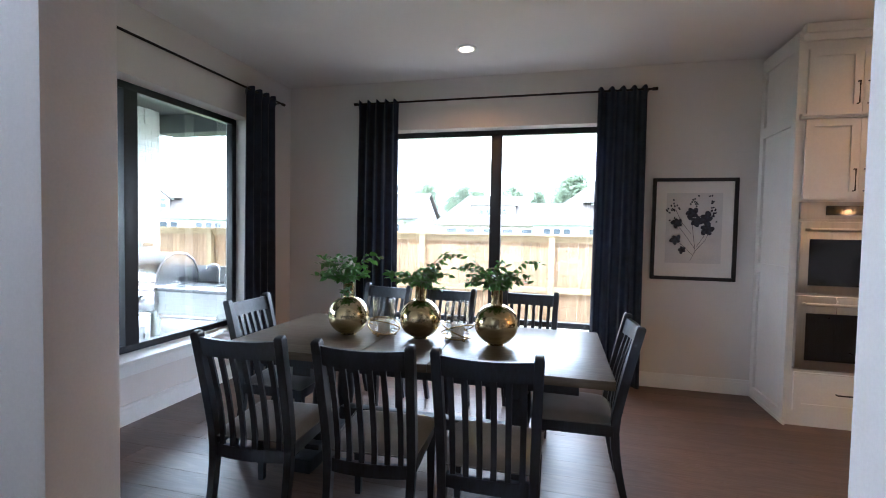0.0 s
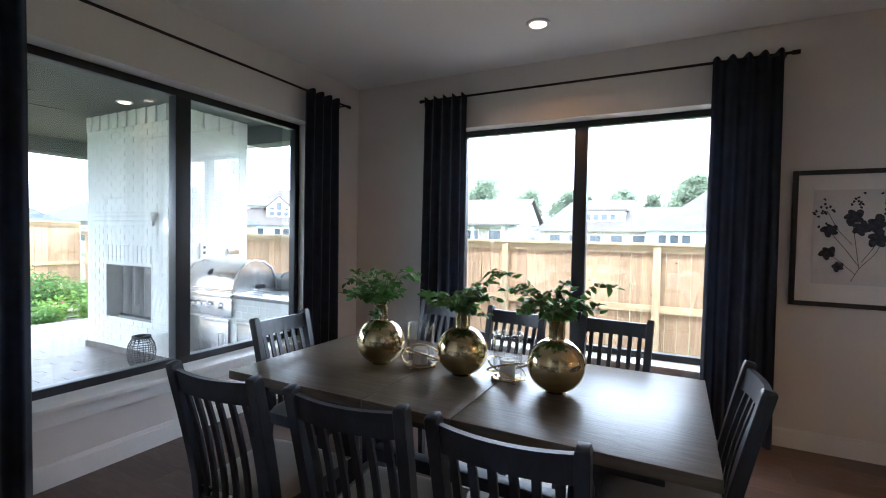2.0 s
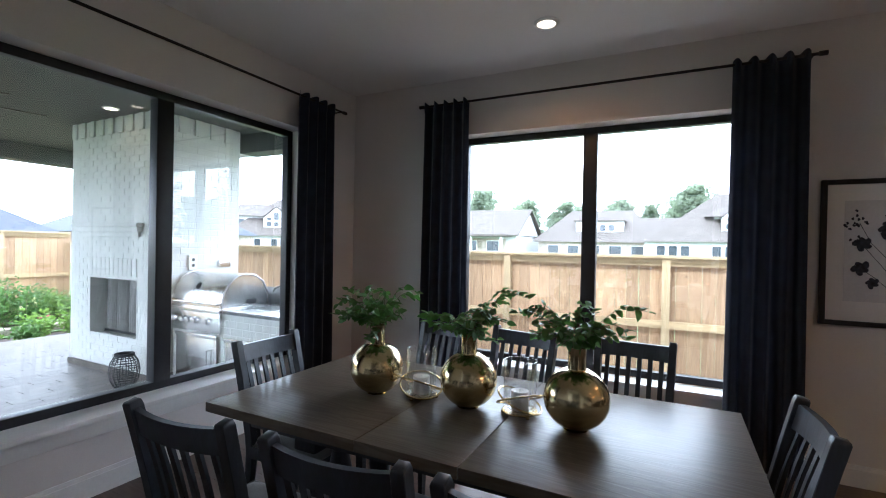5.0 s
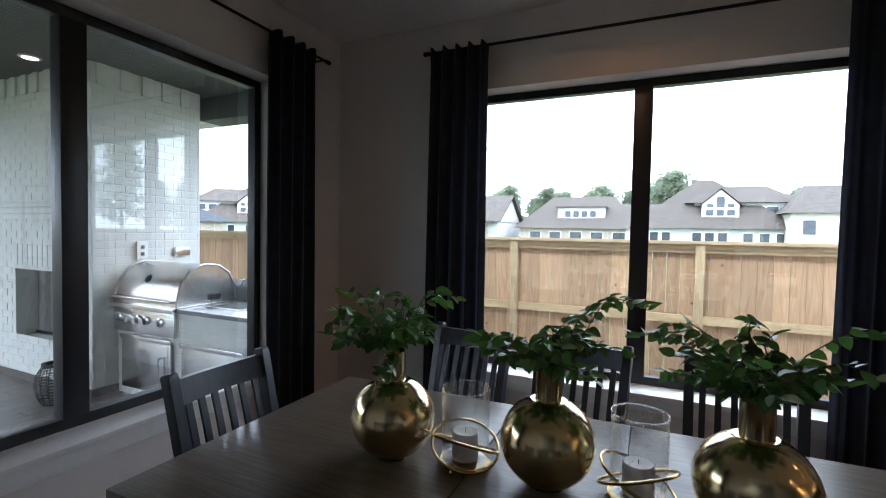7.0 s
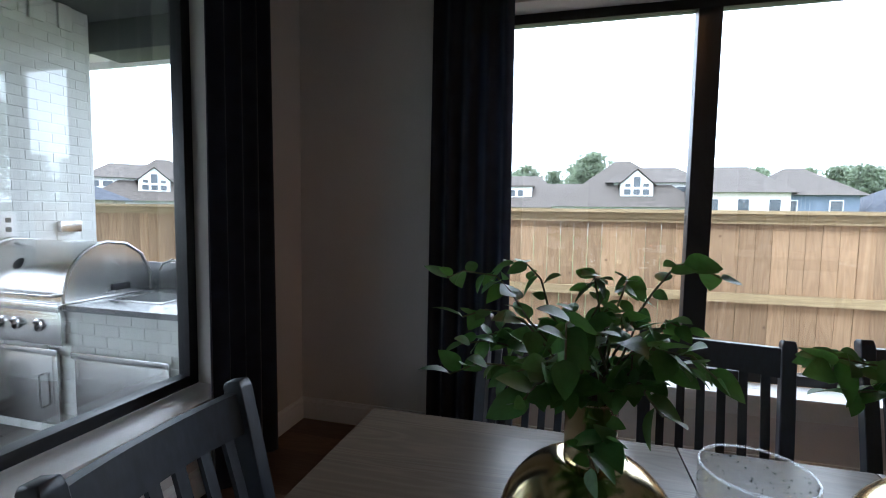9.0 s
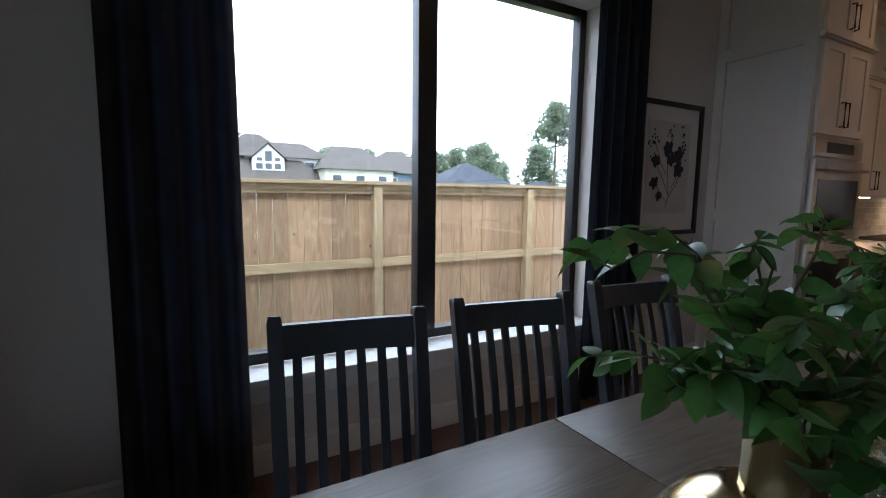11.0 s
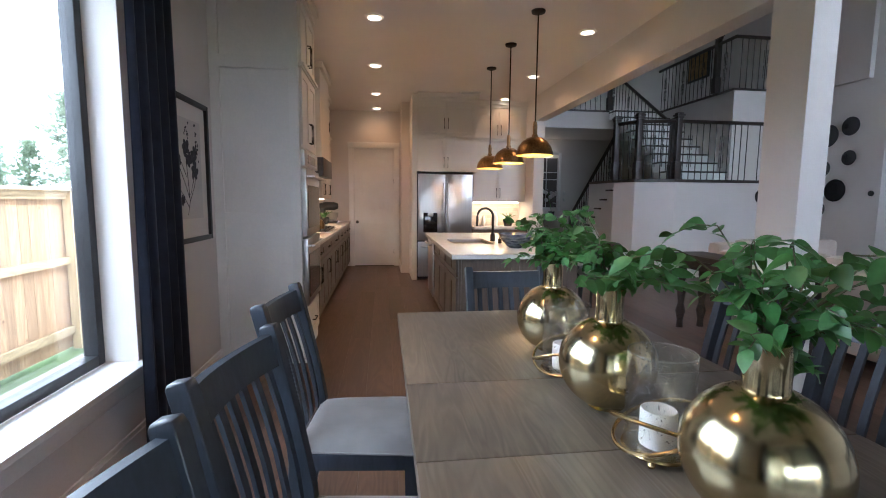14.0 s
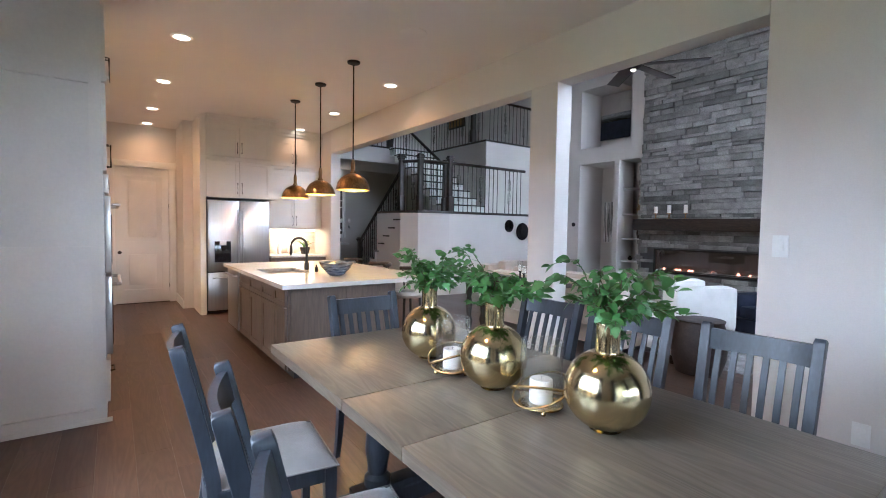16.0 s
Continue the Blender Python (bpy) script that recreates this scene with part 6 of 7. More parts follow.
def island():
    root = thing("kitchen_island", (0, 0, 0), "taupe wood kitchen island with drawers and doors", "kitchen island")
    part("body", boxes((1.93, 4.40, 1.12, 2.20, 0.09, 0.83)), M["brown_cab"], root)
    part("plinth", boxes((1.98, 4.36, 1.16, 2.13, 0.0, 0.09)), M["black"], root, "dark recessed toe kick")
    f = facing("n", 2.20)
    for a0, a1 in ((1.95, 2.30), (2.30, 2.75), (2.75, 3.25), (3.25, 3.75)):
        shaker(root, f, a0, a1, 0.66, 0.82, M["brown_cab"], "", "drawer")
        shaker(root, f, a0, a1, 0.10, 0.65, M["brown_cab"], "")
    g = facing("w", 1.93)
    for a0, a1 in ((1.14, 1.66), (1.66, 2.18)):
        shaker(root, g, a0, a1, 0.10, 0.82, M["brown_cab"], "", "end_panel", 0.07)
    dw = thing("dishwasher", (4.08, 2.20, 0.10), "stainless steel dishwasher built into the island", "dishwasher")
    part("front", boxes((-0.30, 0.30, 0.001, 0.03, 0.0, 0.72), bevel=0.005), M["steel"], dw)
    part("handle", tube([(-0.26, 0.03, 0.66), (-0.26, 0.07, 0.66), (0.26, 0.07, 0.66), (0.26, 0.03, 0.66)], 0.011, 8), M["steel"], dw)
    t = thing("island_top", (3.15, 1.49, 0.83), "white veined quartz island worktop", "countertop")
    # slab cut round the sink
    part("slab", boxes((-1.30, -0.33, -0.80, 0.78, 0.001, 0.04), (0.33, 1.30, -0.80, 0.78, 0.001, 0.04), (-0.33, 0.33, -0.80, 0.18, 0.001, 0.04), (-0.33, 0.33, 0.62, 0.78, 0.001, 0.04)), M["stone_top"], t)
    s = thing("sink", (3.15, 1.89, 0.83), "undermount stainless kitchen sink in the island", "sink")
    part("bowl", boxes((-0.33, -0.32, -0.22, 0.22, -0.18, 0.03), (0.32, 0.33, -0.22, 0.22, -0.18, 0.03), (-0.32, 0.32, -0.22, -0.21, -0.18, 0.03), (-0.32, 0.32, 0.21, 0.22, -0.18, 0.03), (-0.32, 0.32, -0.21, 0.21, -0.18, -0.17)), M["steel"], s)
    fa = thing("faucet", (3.15, 1.61, 0.871), "tall matt black gooseneck kitchen faucet", "faucet")
    part("spout", tube([(0, 0, 0), (0, 0, 0.28)] + [(0, 0.09 - 0.09 * math.cos(radians(a)), 0.28 + 0.09 * math.sin(radians(a))) for a in range(20, 181, 20)] + [(0, 0.18, 0.24), (0, 0.185, 0.17)], 0.014, 12), M["black"], fa)
    part("base", lathe([(0, 0), (0.028, 0), (0.028, 0.07), (0.018, 0.09), (0, 0.09)], 16), M["black"], fa)
    part("lever", tube([(0.02, 0, 0.06), (0.07, 0, 0.10)], 0.006, 8), M["black"], fa)
    so = thing("soap_dispenser", (2.86, 1.60, 0.871), "small black soap dispenser by the sink", "soap dispenser")
    part("body", lathe([(0, 0), (0.02, 0), (0.02, 0.05), (0.008, 0.055), (0.008, 0.08), (0, 0.08)], 14), M["black"], so)
    bowl = thing("bowl", (2.42, 1.55, 0.871), "swirled blue art glass bowl on the island", "bowl")
    prof = [(0, 0), (0.07, 0), (0.09, 0.015), (0.15, 0.08), (0.18, 0.135), (0.175, 0.137), (0.14, 0.085), (0.08, 0.022), (0, 0.015)]
    part("body", lathe(prof, 40), M["blue_glass"], bowl, smooth=60)


island()


def bar_stool(x):
    root = thing("bar_stool", (x, 0.72, 0), "dark counter stool with a curved tan back", "stool", "island stools")
    part("seat", lathe([(0, 0.60), (0.19, 0.60), (0.20, 0.63), (0.17, 0.66), (0, 0.665)], 28), M["sofa"], root)
    for a in (45, 135, 225, 315):
        c, s = math.cos(radians(a)), math.sin(radians(a))
        part("leg", tube([(0.20 * c, 0.20 * s, 0), (0.14 * c, 0.14 * s, 0.61)], 0.014, 8), M["iron"], root)
    part("back", tube([(0.21 * math.cos(radians(a)), 0.02 + 0.21 * math.sin(radians(a)), 0.90) for a in range(190, 351, 16)], 0.022, 8), M["dark_wood"], root, "curved dark wood back rail")
    for a in (200, 270, 340):
        part("spindle", tube([(0.17 * math.cos(radians(a)), 0.17 * math.sin(radians(a)), 0.64), (0.21 * math.cos(radians(a)), 0.02 + 0.21 * math.sin(radians(a)), 0.90)], 0.009, 8), M["iron"], root)


for x in (2.35, 3.15, 3.95):
    bar_stool(x)


def pendant(x):
    root = thing("pendant_lamp", (x, 1.445, CEIL), "aged brass dome pendant lamp hanging over the island, lit", "pendant lamp", "island pendants")
    part("canopy", lathe([(0, -0.001), (0.065, -0.001), (0.06, -0.02), (0.015, -0.035), (0, -0.035)], 24), M["rod"], root)
    part("rod", tube([(0, 0, -0.03), (0, 0, -1.04)], 0.007, 8), M["rod"], root)
    part("socket", lathe([(0, -0.98), (0.016, -0.98), (0.022, -1.03), (0.02, -1.09), (0.03, -1.11), (0.03, -1.13), (0, -1.13)], 20), M["brass_shade"], root)
    prof = [(0.03, -1.12), (0.07, -1.13), (0.12, -1.165), (0.155, -1.215), (0.172, -1.275), (0.174, -1.285)]
    part("shade", lathe(prof + [(0.170, -1.285)] + [(r - 0.004, z - 0.003) for r, z in prof[::-1][1:]], 40), M["brass_shade"], root, "hammered aged brass dome", smooth=50)
    part("lining", lathe([(r - 0.006, z - 0.006) for r, z in prof], 40), M["shade_in"], root, "gilded inside of the dome", smooth=60)
    part("bulb", lathe([(0, -1.275), (0.02, -1.27), (0.03, -1.24), (0.02, -1.20), (0.012, -1.16), (0, -1.16)], 16), M["bulb"], root)
    lamp = new("lamp", bpy.data.lights.new("lamp", "POINT"))
    lamp.data.energy, lamp.data.color, lamp.data.shadow_soft_size = PENDANT_POWER, WARM, 0.03
    lamp.matrix_basis, lamp.parent = pose(0, 0, -1.29), root


for x in (2.25, 3.16, 4.08):
    pendant(x)

vent = thing("ceiling_vent", (5.46, 1.45, CEIL), "white louvred air vent in the kitchen ceiling", "vent")
part("frame", boxes((-0.09, 0.09, -0.17, -0.15, -0.01, -0.001), (-0.09, 0.09, 0.15, 0.17, -0.01, -0.001), (-0.09, -0.075, -0.15, 0.15, -0.01, -0.001), (0.075, 0.09, -0.15, 0.15, -0.01, -0.001)), M["trim"], vent)
part("backing", boxes((-0.075, 0.075, -0.15, 0.15, -0.003, -0.001)), M["black"], vent)
for k in range(6):
    part("slat", moved(boxes((-0.01, 0.01, -0.15, 0.15, -0.001, 0.001)), pose(-0.06 + 0.024 * k, 0, -0.007, 0, 35, 0)), M["trim"], vent)
spk = thing("ceiling_speaker", (1.30, 1.33, CEIL), "flat round white speaker grille in the ceiling", "speaker")
part("grille", lathe([(0, -0.007), (0.10, -0.007), (0.115, -0.004), (0.115, -0.001), (0, -0.001)], 32), M["ceiling"], spk)


def wall_plate(name, x, z, w, h, label, cat):
    root = thing(name, (x, 0.34, z), label, cat)
    part("plate", boxes((-w / 2, w / 2, 0.001, 0.008, -h / 2, h / 2), bevel=0.003), M["trim"], root)
    part("rocker", boxes((-0.018, 0.018, 0.0085, 0.013, -0.033, 0.033), bevel=0.002), M["trim"], root)


wall_plate("light_switch", -1.11, 1.31, 0.08, 0.125, "white rocker light switch on the wall", "switch")
wall_plate("outlet", -1.5, 0.36, 0.075, 0.12, "white power outlet low on the wall", "outlet")


# ---- living room and stairs ----
def baluster_run(root, a, b, z_low, z_high, step=0.115, motif=5):
    """Iron balusters from a to b (plan points with floor heights); every few carry an open rectangle."""
    a, b = Vector(a), Vector(b)
    n = max(2, int((b - a).to_2d().length / step))
    for i in range(1, n):
        p = a.lerp(b, i / n)
        part("baluster", tube([(p.x, p.y, p.z + z_low), (p.x, p.y, p.z + z_high)], 0.0085, 5), M["iron"], root)
        if i % motif == 2:
            d = (b - a).to_2d().normalized() * 0.035
            for lo, hi in ((0.22, 0.46), (0.52, 0.76)):
                c0, c1 = z_low + (z_high - z_low) * lo, z_low + (z_high - z_low) * hi
                part("motif", tube([(p.x - d.x, p.y - d.y, p.z + c0), (p.x + d.x, p.y + d.y, p.z + c0), (p.x + d.x, p.y + d.y, p.z + c1), (p.x - d.x, p.y - d.y, p.z + c1)], 0.007, 4, closed=True), M["iron"], root)
    part("handrail", tube([a + Vector((0, 0, z_high)), b + Vector((0, 0, z_high))], 0.032, 8), M["dark_wood"], root, "dark stained handrail")


def newel(x, y, z, h=1.12, name="newel_post"):
    root = thing(name, (x, y, z), "square dark stained newel post of the staircase", "newel post", "stair newels")
    part("shaft", boxes((-0.045, 0.045, -0.045, 0.045, 0.30, h - 0.10), bevel=0.006), M["dark_wood"], root)
    part("plinth", boxes((-0.06, 0.06, -0.06, 0.06, 0, 0.30), bevel=0.006), M["dark_wood"], root)
    part("cap", boxes((-0.07, 0.07, -0.07, 0.07, h - 0.06, h - 0.03), (-0.055, 0.055, -0.055, 0.055, h - 0.10, h - 0.06), (-0.05, 0.05, -0.05, 0.05, h - 0.03, h), bevel=0.006), M["dark_wood"], root)


LAND, UP = 1.72, 3.40
st = thing("staircase", (0, 0, 0), "white staircase with dark treads and an angled landing", "staircase")
plan_pts = [(5.98, -1.30), (5.62, -1.50), (5.46, -2.15), (5.46, -3.60), (7.0, -3.60), (7.0, -1.30)]


def slab(points, z0, z1):
    bm = bmesh.new()
    a, b = [bm.verts.new((x, y, z0)) for x, y in points], [bm.verts.new((x, y, z1)) for x, y in points]
    bm.faces.new(a)
    bm.faces.new(b[::-1])
    for k in range(len(a)):
        bm.faces.new([a[k], b[k], b[(k + 1) % len(b)], a[(k + 1) % len(a)]])
    bmesh.ops.recalc_face_normals(bm, faces=bm.faces)
    return bm


part("landing_base", slab(plan_pts, 0, LAND - 0.05), M["wall"], st, "white wall under the landing", smooth=None)
part("landing", slab([(5.97, -1.275), (5.60, -1.48), (5.435, -2.14), (5.435, -3.60), (6.0, -3.60), (6.0, -1.275)], LAND - 0.05, LAND), M["dark_wood"], st, "dark stained landing edge", smooth=None)
part("landing_floor", boxes((6.001, 7.0, -3.6, -1.3, LAND - 0.05, LAND)), M["plank"], st)
N1, RUN = 10, 0.225
for k in range(N1):
    z = LAND * (N1 - k) / (N1 + 0.0) - LAND / N1
    x = 5.98 + RUN * k
    if z > 0.01:
        part("riser", boxes((x + 0.0, x + RUN, -2.35, -1.302, 0, z - 0.03)), M["trim"], st)
        part("tread", boxes((x - 0.0, x + RUN + 0.025, -2.35, -1.27, z - 0.03, z), bevel=0.006), M["dark_wood"], st)
N2 = 9
for k in range(N2):
    z = LAND + (UP - LAND) * (k + 1) / N2
    x = 6.05 + 0.27 * k
    part("riser", boxes((x, x + 0.27, -3.58, -2.42, z - (UP - LAND) / N2, z - 0.03)), M["trim"], st)
    part("tread", boxes((x - 0.025, x + 0.27, -3.58, -2.40, z - 0.03, z), bevel=0.006), M["dark_wood"], st)
rail = thing("stair_railing", (0, 0, 0), "dark handrail with black iron balusters along the stairs", "railing")
for a, b in (((5.98, -1.31, LAND), (5.62, -1.51, LAND)), ((5.62, -1.51, LAND), (5.47, -2.15, LAND)), ((5.47, -2.15, LAND), (5.47, -3.58, LAND)), ((5.47, -3.58, LAND), (5.47, -4.3, LAND))):
    baluster_run(rail, a, b, 0.0, 0.98)
baluster_run(rail, (6.02, -1.33, LAND - 0.10), (7.9, -1.33, 0.12), 0.0, 0.92, 0.10)
baluster_run(rail, (6.05, -2.42, LAND + 0.1), (8.45, -2.42, UP), 0.0, 0.92, 0.13)
for x, y, z in ((5.98, -1.31, LAND), (5.60, -1.52, LAND), (5.46, -2.15, LAND), (6.0, -2.42, LAND), (7.92, -1.33, 0.0)):
    newel(x, y, z)
part("landing_extension", boxes((5.46, 6.049, -4.5, -3.60, 0, LAND - 0.05)), M["wall"], st, smooth=None)
part("landing_nosing", boxes((5.435, 6.049, -4.5, -3.60, LAND - 0.05, LAND)), M["dark_wood"], st)
# upper floor
structure("upper_floor", boxes((8.48, 10.4, -5.2, 0.16, UP - 0.38, UP), (6.05, 8.48, -5.2, -3.62, UP - 0.38, UP)), M["wall"], "white edge of the upper floor gallery", "floor")
structure("upper_floor_edge", boxes((8.45, 8.479, -2.4, 0.16, UP, UP + 0.04), (6.03, 8.45, -3.619, -3.59, UP, UP + 0.04), (6.03, 6.06, -5.1, -3.62, UP, UP + 0.04)), M["dark_wood"], "dark stained edge strip of the gallery floor", "trim")
gal = thing("gallery_railing", (0, 0, UP), "dark gallery railing with black iron balusters upstairs", "railing")
baluster_run(gal, (8.47, -2.3, 0.04), (8.47, 0.15, 0.04), 0.0, 0.92, 0.12)
baluster_run(gal, (6.06, -3.6, 0.04), (8.44, -3.6, 0.04), 0.0, 0.92, 0.12)
baluster_run(gal, (6.06, -5.08, 0.04), (6.06, -3.6, 0.04), 0.0, 0.92, 0.12)
newel(6.53, -3.6, UP + 0.04)
newel(8.46, -2.4, UP + 0.04)
structure("wall_stair_back", boxes((6.05, 8.478, -5.19, -3.625, 0, UP - 0.381)), M["wall"], "plain white wall beside the upper stair flight", "wall")
structure("wall_gallery", boxes((4.9, 10.4, -5.19, -5.1, UP, 5.6), (10.2, 10.39, -5.1, 0.16, UP, 5.6)), M["wall"], "warm white wall of the upstairs gallery", "wall")
for k, (x, w) in enumerate(((9.15, 0.8),)):
    art = thing("gallery_picture", (x, -5.1, UP + 1.35), "small brown framed picture in the upstairs gallery", "picture", "gallery pictures")
    part("frame", boxes((-w / 2, w / 2, 0.001, 0.03, -0.35, 0.35), bevel=0.004), M["dark_wood"], art)
    part("canvas", boxes((-w / 2 + 0.05, w / 2 - 0.05, 0.0305, 0.034, -0.30, 0.30)), M["brass_shade"], art)

# lit niche with an orchid beyond the stairs
niche = thing("wall_niche", (10.4, -1.68, 1.05), "lit arched wall niche with a framed panel", "niche")
part("surround", boxes((-0.02, -0.001, -0.36, -0.30, 0, 1.6), (-0.02, -0.001, 0.30, 0.36, 0, 1.6), (-0.02, -0.001, -0.30, 0.30, 1.55, 1.6), bevel=0.003), M["trim"], niche)
part("panel", boxes((-0.010, -0.001, -0.25, 0.25, 0.1, 1.45)), M["dark_wood"], niche)
part("mullion", boxes((-0.016, -0.0101, 0.05, 0.07, 0.1, 1.45), (-0.016, -0.0101, -0.25, 0.25, 0.85, 0.88), (-0.016, -0.0101, -0.25, 0.25, 1.05, 1.07)), M["wall"], niche)
part("lamp_lens", moved(lathe([(0, 0), (0.08, 0), (0.08, 0.02), (0, 0.025)], 20), pose(-0.06, 0, 1.53)), M["glow"], niche, "small lit niche lamp")
orchid = thing("orchid", (10.25, -1.75, 0.9), "white orchid in a dark pot on a ledge", "plant")
part("ledge", boxes((-0.12, 0.14, -0.3, 0.3, -0.05, 0.0)), M["trim"], orchid)
part("pot", lathe([(0, 0), (0.07, 0), (0.09, 0.14), (0, 0.14)], 18), M["black"], orchid)
ro = random.Random(3)
for k in range(14):
    part("petal", moved(lathe([(0, 0), (0.05, 0.01), (0.06, 0.03), (0, 0.02)], 7), pose(ro.gauss(0, 0.08), ro.gauss(0, 0.14), 0.30 + ro.random() * 0.4, ro.uniform(0, 90), ro.uniform(0, 90), 0)), M["white_ceramic"], orchid)
part("stem", tube([(0, 0, 0.1), (0.02, 0.05, 0.4), (0, 0.1, 0.65)], 0.006, 5), M["leaf"], orchid)


# stone chimney breast
def stone_fireplace():
    root = thing("stone_fireplace", (0, -5.2, 0), "grey ledgestone chimney breast with a long electric fireplace", "fireplace")
    x0, x1 = -1.0, 3.1
    fx0, fx1, fz0, fz1 = -0.65, 2.78, 0.58, 1.04
    part("core", boxes((x0, fx0, -0.2, -0.03, 0, 5.6), (fx1, x1, -0.2, -0.03, 0, 5.6), (fx0, fx1, -0.2, -0.03, 0, fz0), (fx0, fx1, -0.2, -0.03, fz1, 5.6)), M["grout"], root)
    rnd = random.Random(9)
    joined = bmesh.new()
    z, count = 0.0, 0
    while z < 5.55:
        h = rnd.choice((0.06, 0.08, 0.10, 0.12))
        x = x0
        while x < x1:
            w = min(rnd.uniform(0.16, 0.62), x1 - x)
            if w < 0.05:
                w = x1 - x
            mid = x + w / 2
            if not (fx0 < x + w and x < fx1 and z + h > fz0 and z < fz1):
                o = rnd.uniform(0.0, 0.055)
                spec = (-w / 2 + 0.003, w / 2 - 0.003, -0.04, o, -h / 2 + 0.003, h / 2 - 0.003)
                if mid > 0.55 and z < 4.9 and count < 300:
                    part("stone", boxes(spec, bevel=0.006), M["stone"], root, at=pose(mid, 0, z + h / 2, 0, 0, rnd.uniform(-1.2, 1.2)))
                    count += 1
                else:
                    box(joined, x + 0.003, x + w - 0.003, -0.04, o, z + 0.003, z + h - 0.003)
            x += w
        z += h
    tagged(part("far_stonework", joined, M["stone"], root), kind="stuff")
    part("side_stones", boxes(*[(x1, x1 + 0.03 + 0.02 * (k % 3), -0.2, -0.01, 0.1 * k + 0.004, 0.1 * k + 0.096) for k in range(55)]), M["stone"], root)
    part("mantel", boxes((x0 + 0.1, x1 - 0.0, 0.0, 0.26, 1.39, 1.61), bevel=0.012), M["dark_wood"], root, "thick dark timber mantel beam")
    part("firebox_frame", boxes((fx0, fx1, -0.02, 0.03, fz1 - 0.03, fz1), (fx0, fx1, -0.02, 0.03, fz0, fz0 + 0.03), (fx0, fx0 + 0.03, -0.02, 0.03, fz0 + 0.03, fz1 - 0.03), (fx1 - 0.03, fx1, -0.02, 0.03, fz0 + 0.03, fz1 - 0.03)), M["black"], root)
    part("firebox_back", boxes((fx0, fx1, -0.199, -0.18, fz0, fz1)), M["dark_wood"], root)
    part("ember_bed", boxes((fx0 + 0.04, fx1 - 0.04, -0.16, -0.02, fz0 + 0.03, fz0 + 0.05)), M["black"], root)
    for k in range(40):
        part("ember", moved(lathe([(0, 0), (0.03, 0.01), (0.02, 0.035), (0, 0.04)], 6), pose(fx0 + 0.1 + (fx1 - fx0 - 0.2) * rnd.random(), rnd.uniform(-0.14, -0.04), fz0 + 0.05)), M["ember"] if k % 2 else M["soot"], root)
    g = part("fire_glass", boxes((fx0 + 0.03, fx1 - 0.03, 0.0, 0.004, fz0 + 0.03, fz1 - 0.03)), M["pane"], root, "clear fireplace glass")
    g.visible_shadow = False


stone_fireplace()
for x, h in ((2.71, 0.13), (2.45, 0.15), (2.14, 0.15)):
    c = thing("mantel_candle", (x, -5.07, 1.61), "white pillar candle on a low brass stand", "candle", "mantel candles")
    part("stand", lathe([(0, 0), (0.05, 0), (0.05, 0.01), (0.012, 0.02), (0.012, 0.09), (0.045, 0.10), (0.045, 0.11), (0, 0.11)], 18), M["brass_shade"], c)
    part("wax", lathe([(0, 0.11), (0.035, 0.11), (0.035, 0.11 + h), (0, 0.11 + h)], 18), M["wax"], c)
shelf = thing("built_in_shelves", (3.36, -5.48, 0), "white built-in shelves in the recess beside the chimney", "shelves")
for z in (0.75, 1.22, 1.74, 2.28):
    part("shelf", boxes((-0.258, 0.258, -0.26, 0.12, z - 0.03, z), bevel=0.003), M["trim"], shelf)
part("cabinet", boxes((-0.258, 0.258, -0.26, 0.14, 0, 0.45)), M["trim"], shelf)
for z, r, hh, mm in ((0.75, 0.08, 0.14, "steel"), (1.22, 0.05, 0.26, "drum"), (1.74, 0.06, 0.2, "brass_shade"), (0.75, 0.05, 0.10, "black")):
    v = thing("ornament", (3.30 + (0.18 if mm == "black" else 0), -5.48, z), "small dark ornament standing on the shelf", "ornament", "shelf ornaments")
    part("body", lathe([(0, 0), (r * 0.6, 0), (r, hh * 0.45), (r * 0.5, hh * 0.85), (r * 0.6, hh), (0, hh)], 20), M[mm], v)
# hall opening with art, and framed seascape above
structure("wall_hall", boxes((3.74, 4.62, -6.2, -6.05, 0, 2.85), (3.74, 4.62, -6.05, -5.2, 2.85, 3.2), (3.74, 4.62, -6.05, -5.95, 3.2, 4.5), (3.36, 3.74, -5.95, -5.75, 3.2, 5.6), (4.62, 4.8, -6.2, -5.4, 0, 5.6), (3.62, 3.74, -6.2, -5.95, 0, 3.2), (3.74, 4.62, -6.05, -5.4, 4.5, 4.6), (3.56, 3.74, -5.95, -5.75, 0, 2.85), (3.741, 3.81, -6.05, -5.401, 4.601, 5.6)), M["wall"], "white back wall of the hall recess", "wall")
sea = thing("seascape_painting", (4.21, -5.925, 4.07), "dark abstract seascape painting in the upper niche", "painting")
part("canvas", boxes((-0.40, 0.40, -0.02, 0.02, -0.60, 0.62), bevel=0.004), M["print"], sea, "pale sky of the canvas")
part("sea_paint", boxes((-0.40, 0.40, 0.0205, 0.024, -0.60, -0.20)), M["blue_fabric"], sea, "dark navy painted sea")
part("surf_paint", boxes((-0.40, 0.40, 0.0205, 0.0235, -0.20, -0.02)), M["seascape"], sea, "streaked grey painted surf")
art = thing("striped_canvas", (4.22, -6.05, 1.57), "canvas with upright grey and white birch stripes", "painting")
part("canvas", boxes((-0.32, 0.32, 0.001, 0.03, -0.48, 0.48), bevel=0.003), M["white_ceramic"], art)
rb = random.Random(2)
for k in range(7):
    x, w = -0.27 + 0.09 * k, rb.uniform(0.018, 0.04)
    part("stripe", boxes((x - w, x + w, 0.0305, 0.033, -0.47, 0.47)), M["stripes"], art)
thermo = thing("thermostat", (4.75, -5.2, 1.50), "small black thermostat on the wall", "thermostat")
